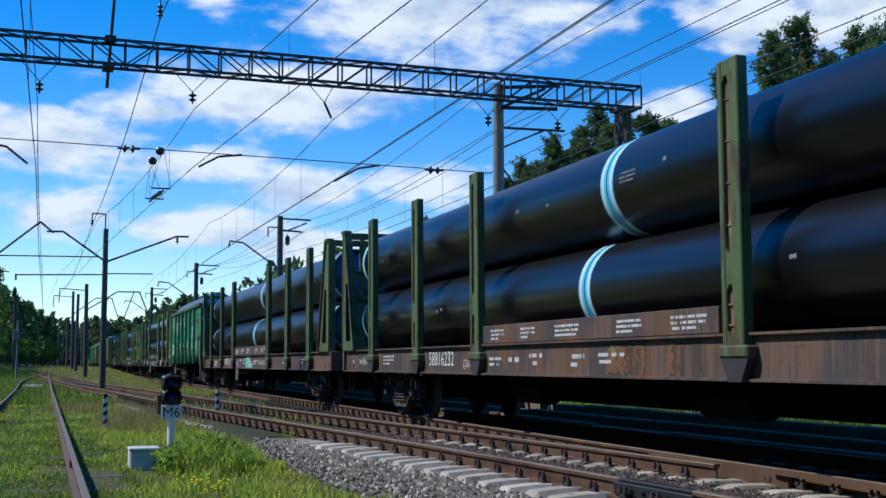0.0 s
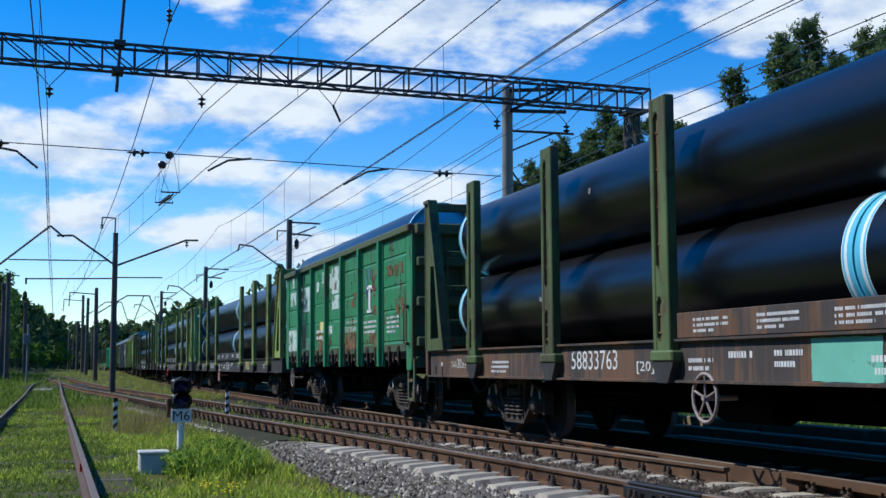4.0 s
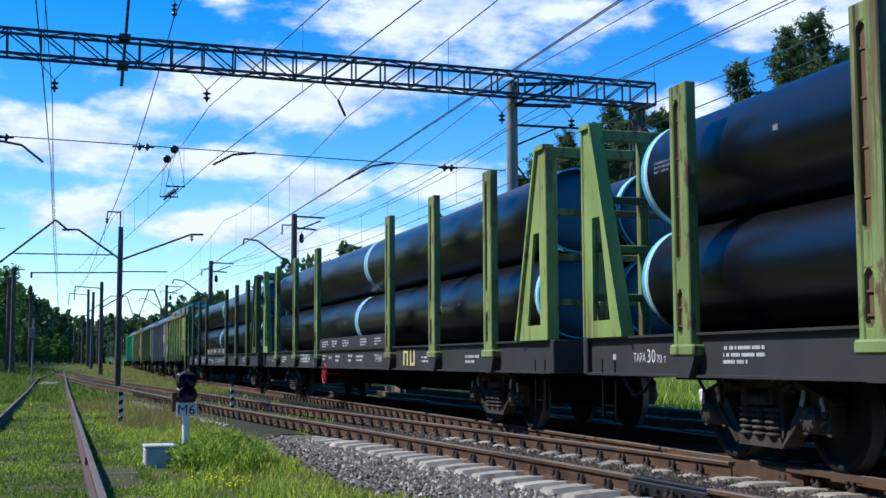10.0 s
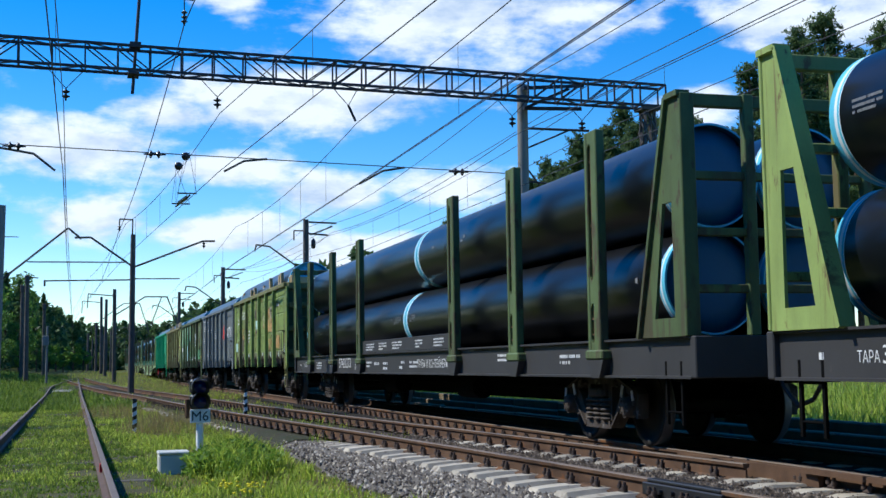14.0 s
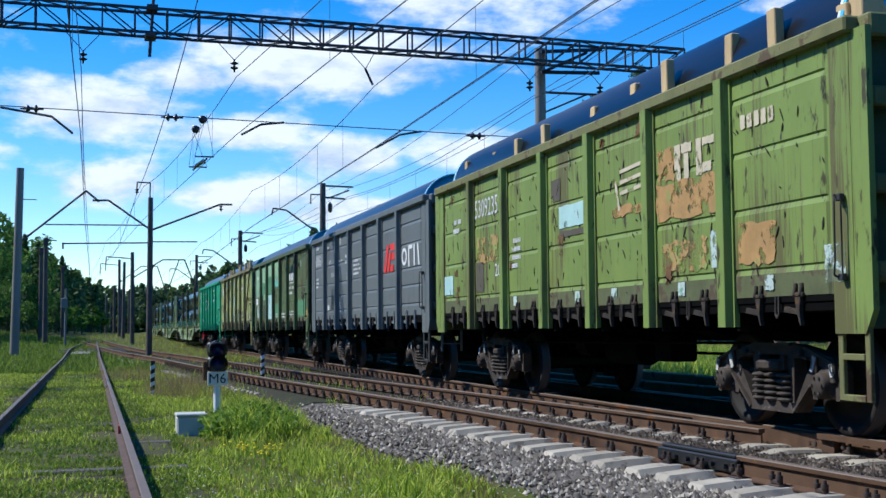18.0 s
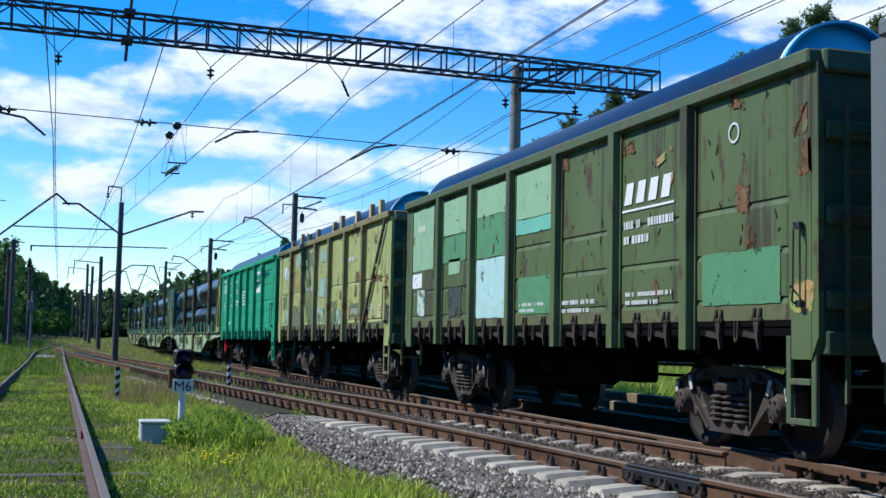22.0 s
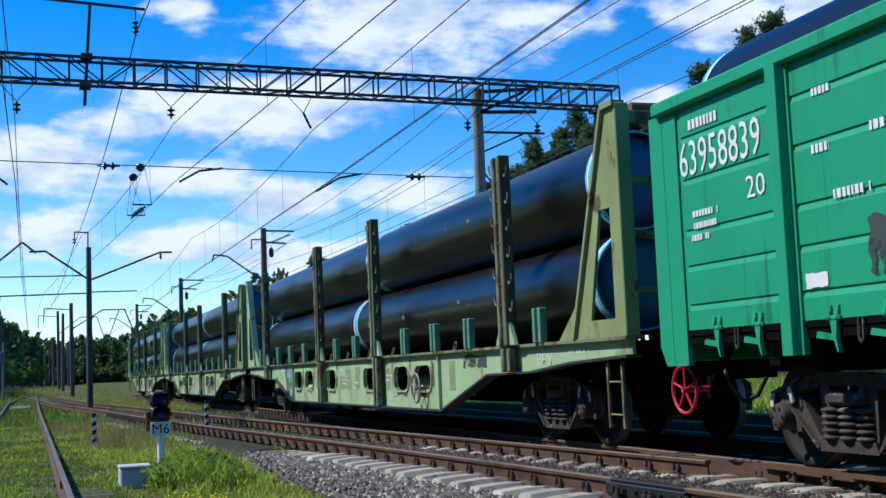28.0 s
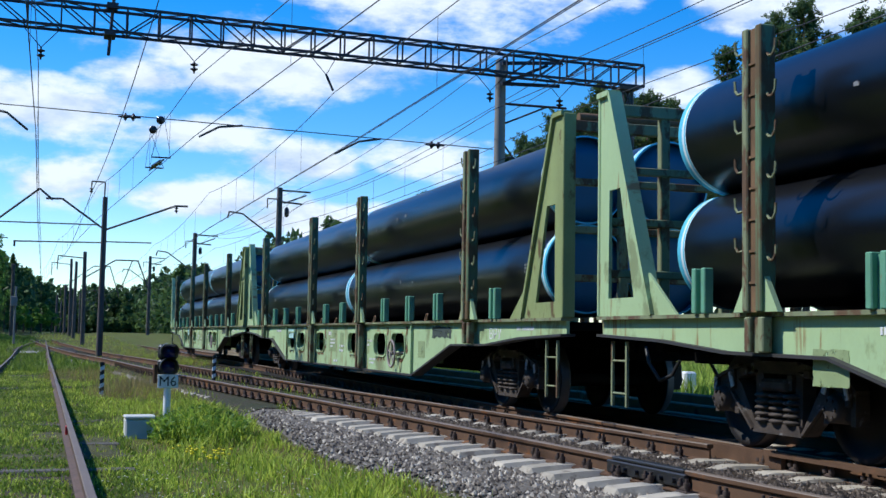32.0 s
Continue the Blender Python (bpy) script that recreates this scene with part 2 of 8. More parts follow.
RUST = (0.13, 0.055, 0.025)
M = {
    "pipe": mat("pipe_coating", (0.0028, 0.0033, 0.0048), 0.30, 0, 0.3, 0.9, 30, 0.0, (0.0048, 0.0050, 0.0062), 0.5, 0.8, 0.50),
    # one blue cap in two tones: lit for gondola loads, shaded for flats
    "pipe_cap_lit": mat("pipe_cap_lit", (0.10, 0.50, 0.72), 0.5, 0, 0.1, 2, 30, 0.02),
    "pipe_cap_shaded": mat("pipe_cap", (0.012, 0.12, 0.24), 0.5, 0, 0.15, 2, 30, 0.02),
    "pipe_band": mat("pipe_band", (0.10, 0.50, 0.68), 0.45, 0, 0.15, 4, 40, 0.02),
    "pipe_white": mat("pipe_white", (0.75, 0.80, 0.82), 0.45, 0, 0.08, 4, 40, 0.02),
    "stake": mat("stanchion_paint", (0.215, 0.27, 0.085), 0.65, 0, 0.30, 3, 50, 0.15, (0.12, 0.075, 0.032), 0.50, 5.0, 0.35, 0.4, 0.12, (0.12, 0.085, 0.035), 0.3),
    # duller stanchions; part of their darkness is cloud shade put into the colour
    "stake_dark": mat("stanchion_paint_dark", (0.085, 0.125, 0.045), 0.65, 0, 0.30, 3, 50, 0.15, (0.07, 0.055, 0.028), 0.5, 5.0, 0.35, 0.4, 0.12, (0.07, 0.06, 0.03), 0.3),
    "grime": mat("latch_grime", (0.045, 0.036, 0.028), 0.85, 0, 0.5, 6, 60, 0.2, (0.11, 0.06, 0.03), 0.4, 6, 0.25),
    "stake_rust": mat("stanchion_rust", (0.15, 0.088, 0.045), 0.85, 0, 0.45, 4, 60, 0.3, (0.22, 0.21, 0.08), 0.30, 4.0, 0.3, 0.5),
    "flat_dark": mat("flat_grey", (0.038, 0.036, 0.035), 0.6, 0, 0.2, 2, 40, 0.08, (0.10, 0.085, 0.07), 0.15, 2.0, 0.4, 0.6),
    "flat_brown": mat("flat_grey_rusty", (0.058, 0.048, 0.043), 0.7, 0, 0.25, 2, 40, 0.1, (0.12, 0.06, 0.032), 0.6, 1.2, 0.4, 0.5, 0.0, (0.15, 0.085, 0.05), 0.35),
    "flat_pale": mat("flat_pale_green", (0.37, 0.50, 0.26), 0.6, 0, 0.16, 1.4, 40, 0.1, (0.22, 0.27, 0.13), 0.40, 1.2, 0.4, 0.7, 0, (0.24, 0.13, 0.045), 0.10),
    "pale_old": mat("pale_green_old", (0.19, 0.215, 0.115), 0.75, 0, 0.3, 3, 50, 0.25, (0.11, 0.062, 0.03), 0.64, 5.0, 0.4, 0.5),
    # near-black: the shade beneath the wagons is put into this colour
    "under": mat("underframe_shade_black", (0.0030, 0.0027, 0.0025), 0.9, 0, 0.4, 4, 50, 0.2, None, 0, 2.0, 0.08),
    "bogie": mat("bogie_grime", (0.064, 0.050, 0.040), 0.75, 0, 0.5, 5, 60, 0.3, (0.17, 0.155, 0.14), 0.36, 6, 0.25),
    "pink": mat("handwheel_faded_red", (0.50, 0.27, 0.25), 0.6, 0, 0.2, 5, 50, 0.1, RUST, 0.2, 6),
    "handwheel": mat("handwheel_paint", (0.30, 0.24, 0.22), 0.6, 0, 0.2, 5, 50, 0.1, RUST, 0.3, 6),
    "wheel": mat("wheel_steel", (0.010, 0.007, 0.005), 0.8, 0.0, 0.3, 5, 40, 0.15),
    "tread": mat("tread_steel", (0.10, 0.09, 0.085), 0.5, 0.4, 0.1, 5, 40, 0.05),
    "red": mat("red_paint", (0.55, 0.02, 0.03), 0.5, 0, 0.15),
    "rail": mat("rail_rust", (0.110, 0.062, 0.036), 0.85, 0, 0.35, 3, 60, 0.25, (0.19, 0.080, 0.030), 0.42, 1.5, 0.2),
    "rail_old": mat("old_rail_rust", (0.085, 0.050, 0.036), 0.8, 0, 0.35, 3, 60, 0.25, (0.13, 0.075, 0.05), 0.3, 2),
    "rail_top": mat("rail_head", (0.17, 0.125, 0.09), 0.6, 0.1, 0.2, 2, 60, 0.1),
    "rail_shine": mat("rail_head_worn", (0.15, 0.115, 0.090), 0.70, 0.0, 0.15, 2, 60, 0.05),
    "clip": mat("fastener_rust", (0.06, 0.04, 0.03), 0.85, 0.1, 0.3),
    "sleeper": mat("concrete_sleeper", (0.40, 0.355, 0.28), 0.9, 0, 0.25, 3, 60, 0.3, (0.25, 0.21, 0.165), 0.45, 4, 0.2, 1, 0.15),
    "wood_sleeper": mat("old_wood_sleeper", (0.09, 0.08, 0.065), 0.95, 0, 0.35, 4, 60, 0.5, (0.17, 0.15, 0.12), 0.3, 5),
    "box_pale": mat("pale_concrete", (0.50, 0.51, 0.47), 0.9, 0, 0.12, 3, 50, 0.2, (0.36, 0.35, 0.31), 0.25, 4),
    "concrete": mat("concrete_pole", (0.25, 0.24, 0.215), 0.9, 0, 0.15, 2, 50, 0.2, (0.20, 0.19, 0.17), 0.3, 2, 0.2, 0.3),
    "pole_dark": mat("steel_pole", (0.10, 0.085, 0.075), 0.8, 0.1, 0.25, 3, 50, 0.2),
    "truss": mat("truss_steel", (0.045, 0.045, 0.055), 0.7, 0.2, 0.25, 3, 50, 0.15, RUST, 0.2, 3),
    "wire": mat("wire_bronze", (0.05, 0.05, 0.055), 0.6, 0.3, 0.1, 3, 20, 0),
    "insul": mat("insulator_brown", (0.03, 0.022, 0.02), 0.25, 0, 0.1, 3, 20, 0),
    "white": mat("white_paint", (0.78, 0.78, 0.76), 0.6, 0, 0.08, 5, 50, 0.05),
    "letter": mat("white_lettering", (0.66, 0.66, 0.64), 0.7, 0, 0.15, 8, 60, 0.0, (0.35, 0.36, 0.34), 0.2, 9, worn=0.22),
    "black": mat("black_paint", (0.012, 0.012, 0.013), 0.5, 0, 0.1),
    "signal_blue": mat("signal_lens", (0.01, 0.012, 0.10), 0.15, 0, 0.1, 3, 30, 0),
    "timber": mat("timber", (0.58, 0.42, 0.22), 0.8, 0, 0.25, 5, 60, 0.2, (0.40, 0.25, 0.11), 0.2, 6, 0.3, 0.3, 0.2),
    "brown_paint": mat("brown_patch", (0.10, 0.085, 0.06), 0.7, 0, 0.2, worn=0.35),
    "logo_red": mat("logo_red", (0.75, 0.04, 0.035), 0.6, 0, 0.1),
    "orange": mat("chalk_orange", (0.42, 0.27, 0.10), 0.8, 0, 0.2, 6, 50, 0, (0.27, 0.34, 0.09), 0.62, 5, worn=0.60),
    "graf_red": mat("spray_red", (0.24, 0.07, 0.06), 0.7, 0, 0.2, 6, 50, 0, worn=0.62),
    "graf_blue": mat("spray_blue", (0.06, 0.19, 0.24), 0.7, 0, 0.2, 6, 50, 0, worn=0.70),
    "patch_pale": mat("paint_patch_pale", (0.27, 0.46, 0.27), 0.7, 0, 0.12, 4, 40, 0, (0.16, 0.30, 0.15), 0.25, 5, worn=0.20),
    "patch_white": mat("paint_patch_white", (0.50, 0.60, 0.55), 0.7, 0, 0.15, 4, 40, 0.05, (0.19, 0.36, 0.25), 0.46, 5, worn=0.47),
    "patch_teal": mat("paint_patch_teal", (0.16, 0.48, 0.36), 0.7, 0, 0.1, 4, 40, 0, (0.08, 0.08, 0.07), 0.15, 5, worn=0.20),
    "patch_sky": mat("paint_patch_blue", (0.42, 0.64, 0.60), 0.7, 0, 0.1, 4, 40, 0, (0.2, 0.35, 0.2), 0.15, 5, worn=0.18),
    "patch_green": mat("paint_patch_green", (0.09, 0.26, 0.12), 0.7, 0, 0.15, 4, 40, 0, worn=0.26),
    "patch_dark": mat("paint_patch_dark", (0.045, 0.06, 0.05), 0.7, 0, 0.15, 4, 40, 0, (0.12, 0.2, 0.1), 0.15, 5, worn=0.45),
    "patch_rust": mat("rust_patch", (0.16, 0.075, 0.03), 0.85, 0, 0.3, 4, 40, 0.1, (0.10, 0.20, 0.08), 0.4, 4, worn=0.62),
    "yellow": mat("yellow_lettering", (0.68, 0.60, 0.22), 0.7, 0, 0.1),
    "strip": mat("edging_concrete", (0.19, 0.145, 0.085), 0.95, 0, 0.3, 2, 40, 0.3, (0.06, 0.055, 0.05), 0.35, 2),
}
M["scuffed_white"] = mat("scuffed_whitewash", (0.55, 0.54, 0.50), 0.8, 0, 0.2, 8, 50, 0, (0.15, 0.13, 0.11), 0.5, 9)
M["patch_grey"] = mat("paint_patch_grey", (0.20, 0.205, 0.21), 0.7, 0, 0.15, 4, 40, 0, worn=0.35)
M["sky_faded"] = mat("faded_patch_blue", (0.28, 0.43, 0.33), 0.7, 0, 0.15, 4, 40, 0, worn=0.5)
M["dark_faded"] = mat("faded_patch_dark", (0.13, 0.165, 0.08), 0.7, 0, 0.2, 4, 40, 0, worn=0.5)
M["stub"] = mat("stub_post_teal", (0.12, 0.31, 0.19), 0.6, 0, 0.2, 3, 50, 0.15, (0.20, 0.13, 0.06), 0.25, 5)
M["cream"] = mat("faded_cream", (0.60, 0.52, 0.36), 0.75, 0, 0.15, 5, 50, 0, worn=0.42)
M["patch_dull"] = mat("paint_patch_dull", (0.25, 0.32, 0.15), 0.7, 0, 0.15, 4, 40, 0, None, 0, 2.0, 0.4, worn=0.35)
M["sill_green"] = mat("grime_shade_green", (0.05, 0.09, 0.045), 0.8, 0, 0.35, 4, 50, 0.2, (0.085, 0.055, 0.03), 0.5, 4)
M["sill_olive"] = mat("grimy_sill_olive", (0.11, 0.125, 0.05), 0.8, 0, 0.35, 4, 50, 0.2, (0.09, 0.065, 0.035), 0.5, 4)
M["rail_olive"] = mat("rusty_rail_olive", (0.17, 0.17, 0.06), 0.75, 0, 0.3, 3, 50, 0.2, (0.10, 0.065, 0.03), 0.5, 3)
M["rail_green"] = mat("rusty_rail_green", (0.075, 0.11, 0.05), 0.75, 0, 0.3, 3, 50, 0.2, (0.10, 0.065, 0.035), 0.5, 3)
M["post_ochre"] = mat("rusty_post_ochre", (0.21, 0.19, 0.075), 0.75, 0, 0.3, 3, 50, 0.2, (0.13, 0.085, 0.035), 0.5, 3)
M["stake_end"] = mat("end_frame_paint", (0.26, 0.34, 0.095), 0.65, 0, 0.25, 3, 50, 0.12, (0.14, 0.10, 0.04), 0.30, 5.0, 0.35, 0.4, 0.08, (0.14, 0.10, 0.04), 0.2)
M["stake_teal"] = mat("stanchion_teal", (0.125, 0.20, 0.105), 0.7, 0, 0.35, 3, 50, 0.2, (0.125, 0.085, 0.04), 0.62, 3, 0.3, 0.35, 0.1, (0.11, 0.07, 0.03), 0.35)
M["pale_frame"] = mat("pale_frame_olive", (0.25, 0.30, 0.12), 0.7, 0, 0.25, 2, 50, 0.15, (0.11, 0.075, 0.03), 0.42, 3, 0.3, 0.5)
M["marker_orange"] = mat("faded_orange", (0.43, 0.25, 0.09), 0.8, 0, 0.25, 6, 50, 0, (0.30, 0.28, 0.08), 0.4, 4, worn=0.50)
TOP_RAIL = {"green": "rail_green", "olive": "rail_olive", "dark": "rail_green", "yellow": "post_ochre"}
SILL = {"green": "sill_green", "olive": "sill_olive", "dark": "sill_olive", "yellow": "sill_olive"}
# gondola paints: body, recessed dirt
G_PAINT = {
    "green": mat("gondola_green", (0.030, 0.225, 0.09), 0.55, 0, 0.2, 1.5, 30, 0.08, (0.075, 0.05, 0.028), 0.40, 5.0, 0.4, 0.35, 0.0, (0.085, 0.055, 0.028), 0.24),
    "olive": mat("gondola_light_green", (0.20, 0.275, 0.065), 0.6, 0, 0.18, 1.5, 30, 0.1, (0.055, 0.05, 0.022), 0.40, 7.0, 0.4, 0.3, 0.0, (0.12, 0.10, 0.04), 0.24),
    "grey": mat("gondola_grey", (0.142, 0.158, 0.155), 0.55, 0, 0.07, 1.5, 30, 0.05, (0.10, 0.10, 0.10), 0.08, 2.0, 0.4, 0.5, 0.0, (0.09, 0.09, 0.09), 0.12),
    "dark": mat("gondola_dark_green", (0.095, 0.135, 0.05), 0.6, 0, 0.18, 1.5, 30, 0.1, (0.075, 0.048, 0.026), 0.42, 5.0, 0.4, 0.35, 0.0, (0.05, 0.040, 0.022), 0.30),
    "yellow": mat("gondola_yellow_green", (0.36, 0.41, 0.145), 0.6, 0, 0.18, 1.5, 30, 0.1, (0.12, 0.075, 0.03), 0.40, 6.0, 0.4, 0.35, 0.0, (0.19, 0.14, 0.055), 0.20),
    "teal": mat("gondola_emerald", (0.02, 0.33, 0.16), 0.5, 0, 0.07, 1.5, 30, 0.05, (0.02, 0.24, 0.12), 0.12, 1.5, 0.4, 0.5, 0.0, (0.015, 0.17, 0.085), 0.10),
}


# ---- mesh helpers ----
class Mesh:
    """Collects vertices and faces for one mesh."""

    def __init__(self):
        self.v, self.f, self.m, self.s = [], [], [], []

    def add(self, verts, faces, mi=0, smooth=False):
        o = len(self.v)
        self.v += [tuple(p) for p in verts]
        self.f += [tuple(i + o for i in f) for f in faces]
        self.m += [mi] * len(faces)
        self.s += [smooth] * len(faces)
        return self

    def box(self, x0, x1, y0, y1, z0, z1, mi=0, c=0.0):
        if c <= 0:
            v = [(x, y, z) for x in (x0, x1) for y in (y0, y1) for z in (z0, z1)]
            return self.add(v, [(0, 1, 3, 2), (4, 6, 7, 5), (0, 4, 5, 1), (2, 3, 7, 6), (0, 2, 6, 4), (1, 5, 7, 3)], mi)
        v, f = [], []
        X, Y, Z = (x0, x1), (y0, y1), (z0, z1)
        idx = {}
        for i in (0, 1):
            for j in (0, 1):
                for k in (0, 1):
                    for ax in range(3):
                        p = [X[i], Y[j], Z[k]]
                        s = [(1, -1)[i], (1, -1)[j], (1, -1)[k]]
                        for a in range(3):
                            if a != ax:
                                p[a] += s[a] * c
                        idx[i, j, k, ax] = len(v)
                        v.append(p)
        for ax in range(3):
            a, b = (ax + 1) % 3, (ax + 2) % 3
            for side in (0, 1):
                q = []
                for u, w in ((0, 0), (1, 0), (1, 1), (0, 1)):
                    key = [0, 0, 0]
                    key[ax], key[a], key[b] = side, u, w
                    q.append(idx[(*key, ax)])
                f.append(tuple(q) if side else tuple(q[::-1]))
            for u in (0, 1):
                for w in (0, 1):
                    k0, k1 = [0, 0, 0], [0, 0, 0]
                    k0[a] = k1[a] = u
                    k0[b] = k1[b] = w
                    k1[ax] = 1
                    q = [idx[(*k0, a)], idx[(*k1, a)], idx[(*k1, b)], idx[(*k0, b)]]
                    f.append(tuple(q) if u ^ w else tuple(q[::-1]))
        for i in (0, 1):
            for j in (0, 1):
                for k in (0, 1):
                    q = [idx[i, j, k, ax] for ax in range(3)]
                    f.append(tuple(q) if (i + j + k) % 2 else tuple(q[::-1]))
        return self.add(v, f, mi)

    def prism(self, pts, axis, a, b, mi=0, smooth=False, caps=True):
        """A polygon drawn across the given axis, drawn out from a to b."""
        def at(p, w):
            return {"x": (w, p[0], p[1]), "y": (p[0], w, p[1]), "z": (p[0], p[1], w)}[axis]
        n = len(pts)
        v = [at(p, a) for p in pts] + [at(p, b) for p in pts]
        area = sum(pts[i][0] * pts[(i + 1) % n][1] - pts[(i + 1) % n][0] * pts[i][1] for i in range(n))
        flip = (area > 0) ^ (axis == "y") ^ (b < a)
        f = [(i, (i + 1) % n, n + (i + 1) % n, n + i) for i in range(n)]
        if caps:
            f += [tuple(range(n))[::-1], tuple(range(n, 2 * n))]
        return self.add(v, f if flip else [q[::-1] for q in f], mi, smooth)

    def rod(self, p, q, r, n=8, r2=None, mi=0, caps=True):
        p, q = Vector(p), Vector(q)
        d = (q - p).normalized()
        u = d.orthogonal().normalized()
        w = d.cross(u)
        r2 = r if r2 is None else r2
        ring = [(math.cos(2 * math.pi * i / n), math.sin(2 * math.pi * i / n)) for i in range(n)]
        v = [p + (u * c + w * s) * r for c, s in ring] + [q + (u * c + w * s) * r2 for c, s in ring]
        self.add(v, [(i, (i + 1) % n, n + (i + 1) % n, n + i) for i in range(n)], mi, n > 5)
        if caps:
            self.add(v, [tuple(range(n))[::-1], tuple(range(n, 2 * n))], mi)
        return self

    def bar(self, p, q, w, h, mi=0, up=(0, 0, 1)):
        """A square bar from p to q, w wide and h high."""
        p, q = Vector(p), Vector(q)
        d = (q - p).normalized()
        s = d.cross(Vector(up))
        s = s.normalized() if s.length > 1e-4 else Vector((1, 0, 0))
        t = s.cross(d)
        v = [a + s * i * w / 2 + t * j * h / 2 for a in (p, q) for i, j in ((-1, -1), (1, -1), (1, 1), (-1, 1))]
        return self.add(v, [(0, 1, 2, 3), (7, 6, 5, 4), (0, 4, 5, 1), (1, 5, 6, 2), (2, 6, 7, 3), (3, 7, 4, 0)], mi)

    def lathe(self, prof, center, axis="z", n=16, mi=0, smooth=True):
        """prof: pairs of radius and height along the axis."""
        cx, cy, cz = center
        v = []
        for r, h in prof:
            for i in range(n):
                a = 2 * math.pi * i / n
                c, s = r * math.cos(a), r * math.sin(a)
                v.append({"z": (cx + c, cy + s, cz + h), "x": (cx + h, cy + c, cz + s), "y": (cx + s, cy + h, cz + c)}[axis])
        f = [(k * n + i, k * n + (i + 1) % n, (k + 1) * n + (i + 1) % n, (k + 1) * n + i) for k in range(len(prof) - 1) for i in range(n)]
        return self.add(v, f, mi, smooth)

    def weld(self):
        """Shares the corners that lie on one another."""
        at, new_v, ids = {}, [], []
        for p in self.v:
            k = tuple(round(c, 4) for c in p)
            if k not in at:
                at[k] = len(new_v)
                new_v.append(p)
            ids.append(at[k])
        self.v = new_v
        self.f = [tuple(ids[i] for i in f) for f in self.f]
        return self

    def data(self, name, mats):
        me = bpy.data.meshes.new(name)
        me.from_pydata(self.v, [], self.f)
        for m in mats if isinstance(mats, (list, tuple)) else [mats]:
            me.materials.append(m)
        me.polygons.foreach_set("material_index", self.m)
        me.polygons.foreach_set("use_smooth", self.s)
        me.update()
        return me


def part(name, mesh, mats, parent, label="", m=None):
    """Links a mesh as one object under a thing or a part."""
    me = mesh.data(name, mats) if isinstance(mesh, Mesh) else mesh
    ob = new(name, me)
    ob.parent = parent
    if m is not None:
        ob.matrix_basis = m
    if label:
        tagged(ob, label)
    return ob


def thing(name, label, category, group="", kind="", m=None):
    ob = new(name)
    if m is not None:
        ob.matrix_basis = m
    return tagged(ob, label, category, group, kind)


def single(name, mesh, mats, label, category, group="", kind="", m=None):
    ob = new(name, mesh.data(name, mats) if isinstance(mesh, Mesh) else mesh)
    if m is not None:
        ob.matrix_basis = m
    return tagged(ob, label, category, group, kind)


def wire(name, pts, r, label, category="wire", group="", mt=None, parent=None):
    cu = bpy.data.curves.new(name, "CURVE")
    cu.dimensions, cu.bevel_depth, cu.bevel_resolution = "3D", r, 1
    sp = cu.splines.new("POLY")
    sp.points.add(len(pts) - 1)
    for p, q in zip(sp.points, pts):
        p.co = (*q, 1)
    cu.materials.append(mt or M["wire"])
    ob = new(name, cu)
    ob.parent = parent
    return tagged(ob, label, "" if parent else category, group)

# ---- ground and tracks ----
TRACK_X = 7.54          # centre of the train's track
HALF = 0.797            # half the distance of the rail heads


def lerp(x, pts):
    return float(np.interp(x, [p[0] for p in pts], [p[1] for p in pts]))


CROSS = [(-30, 8.3), (-10, 7.2), (7, 5.86), (11.5, 5.60), (15, 5.34), (20, 4.93), (26, 4.38), (32, 3.88), (40, 3.38), (50, 2.86), (60, 2.10), (70, 1.42), (80, 0.75), (95, -0.35), (110, -1.2)]


def cross_x(y):
    k = 2.5
    return sum(lerp(y + d * k, CROSS) for d in (-1, -0.5, 0, 0.5, 1)) / 5


def siding_x(y):
    return -0.47 - 0.0066 * (y - 10)


SID_Z = -0.14


def climb(y):
    """How far the siding has climbed at y."""
    return min(0.5, 0.0105 * max(0.0, y - 58))


def siding_z(y):
    return SID_Z + climb(y)


def join(y):
    """The siding's far rail swings over where the crossover joins it."""
    return 1.30 * max(0.0, (y - 74) / 26) ** 1.4


def ground_z(x, y):
    z = -0.36 + 0.05 * noise.noise((x * 0.35, y * 0.25, 3)) + 0.02 * noise.noise((x * 1.7, y * 1.3, 7))
    if x < -2.2:                                     # the verge rises to the left
        z += min(0.55, (-2.2 - x) * 0.10) * min(1, max(0, (y - 8) / 40))
    if x > 9.2:
        z += min(0.25, (x - 9.2) * 0.12)
    if y > 75:
        z += min(0.9, (y - 75) * 0.012)
    if y > 58:
        z += min(0.25, 0.006 * (y - 58)) * min(1.0, max(0.0, (4.0 - x) / 4.0))
    return z


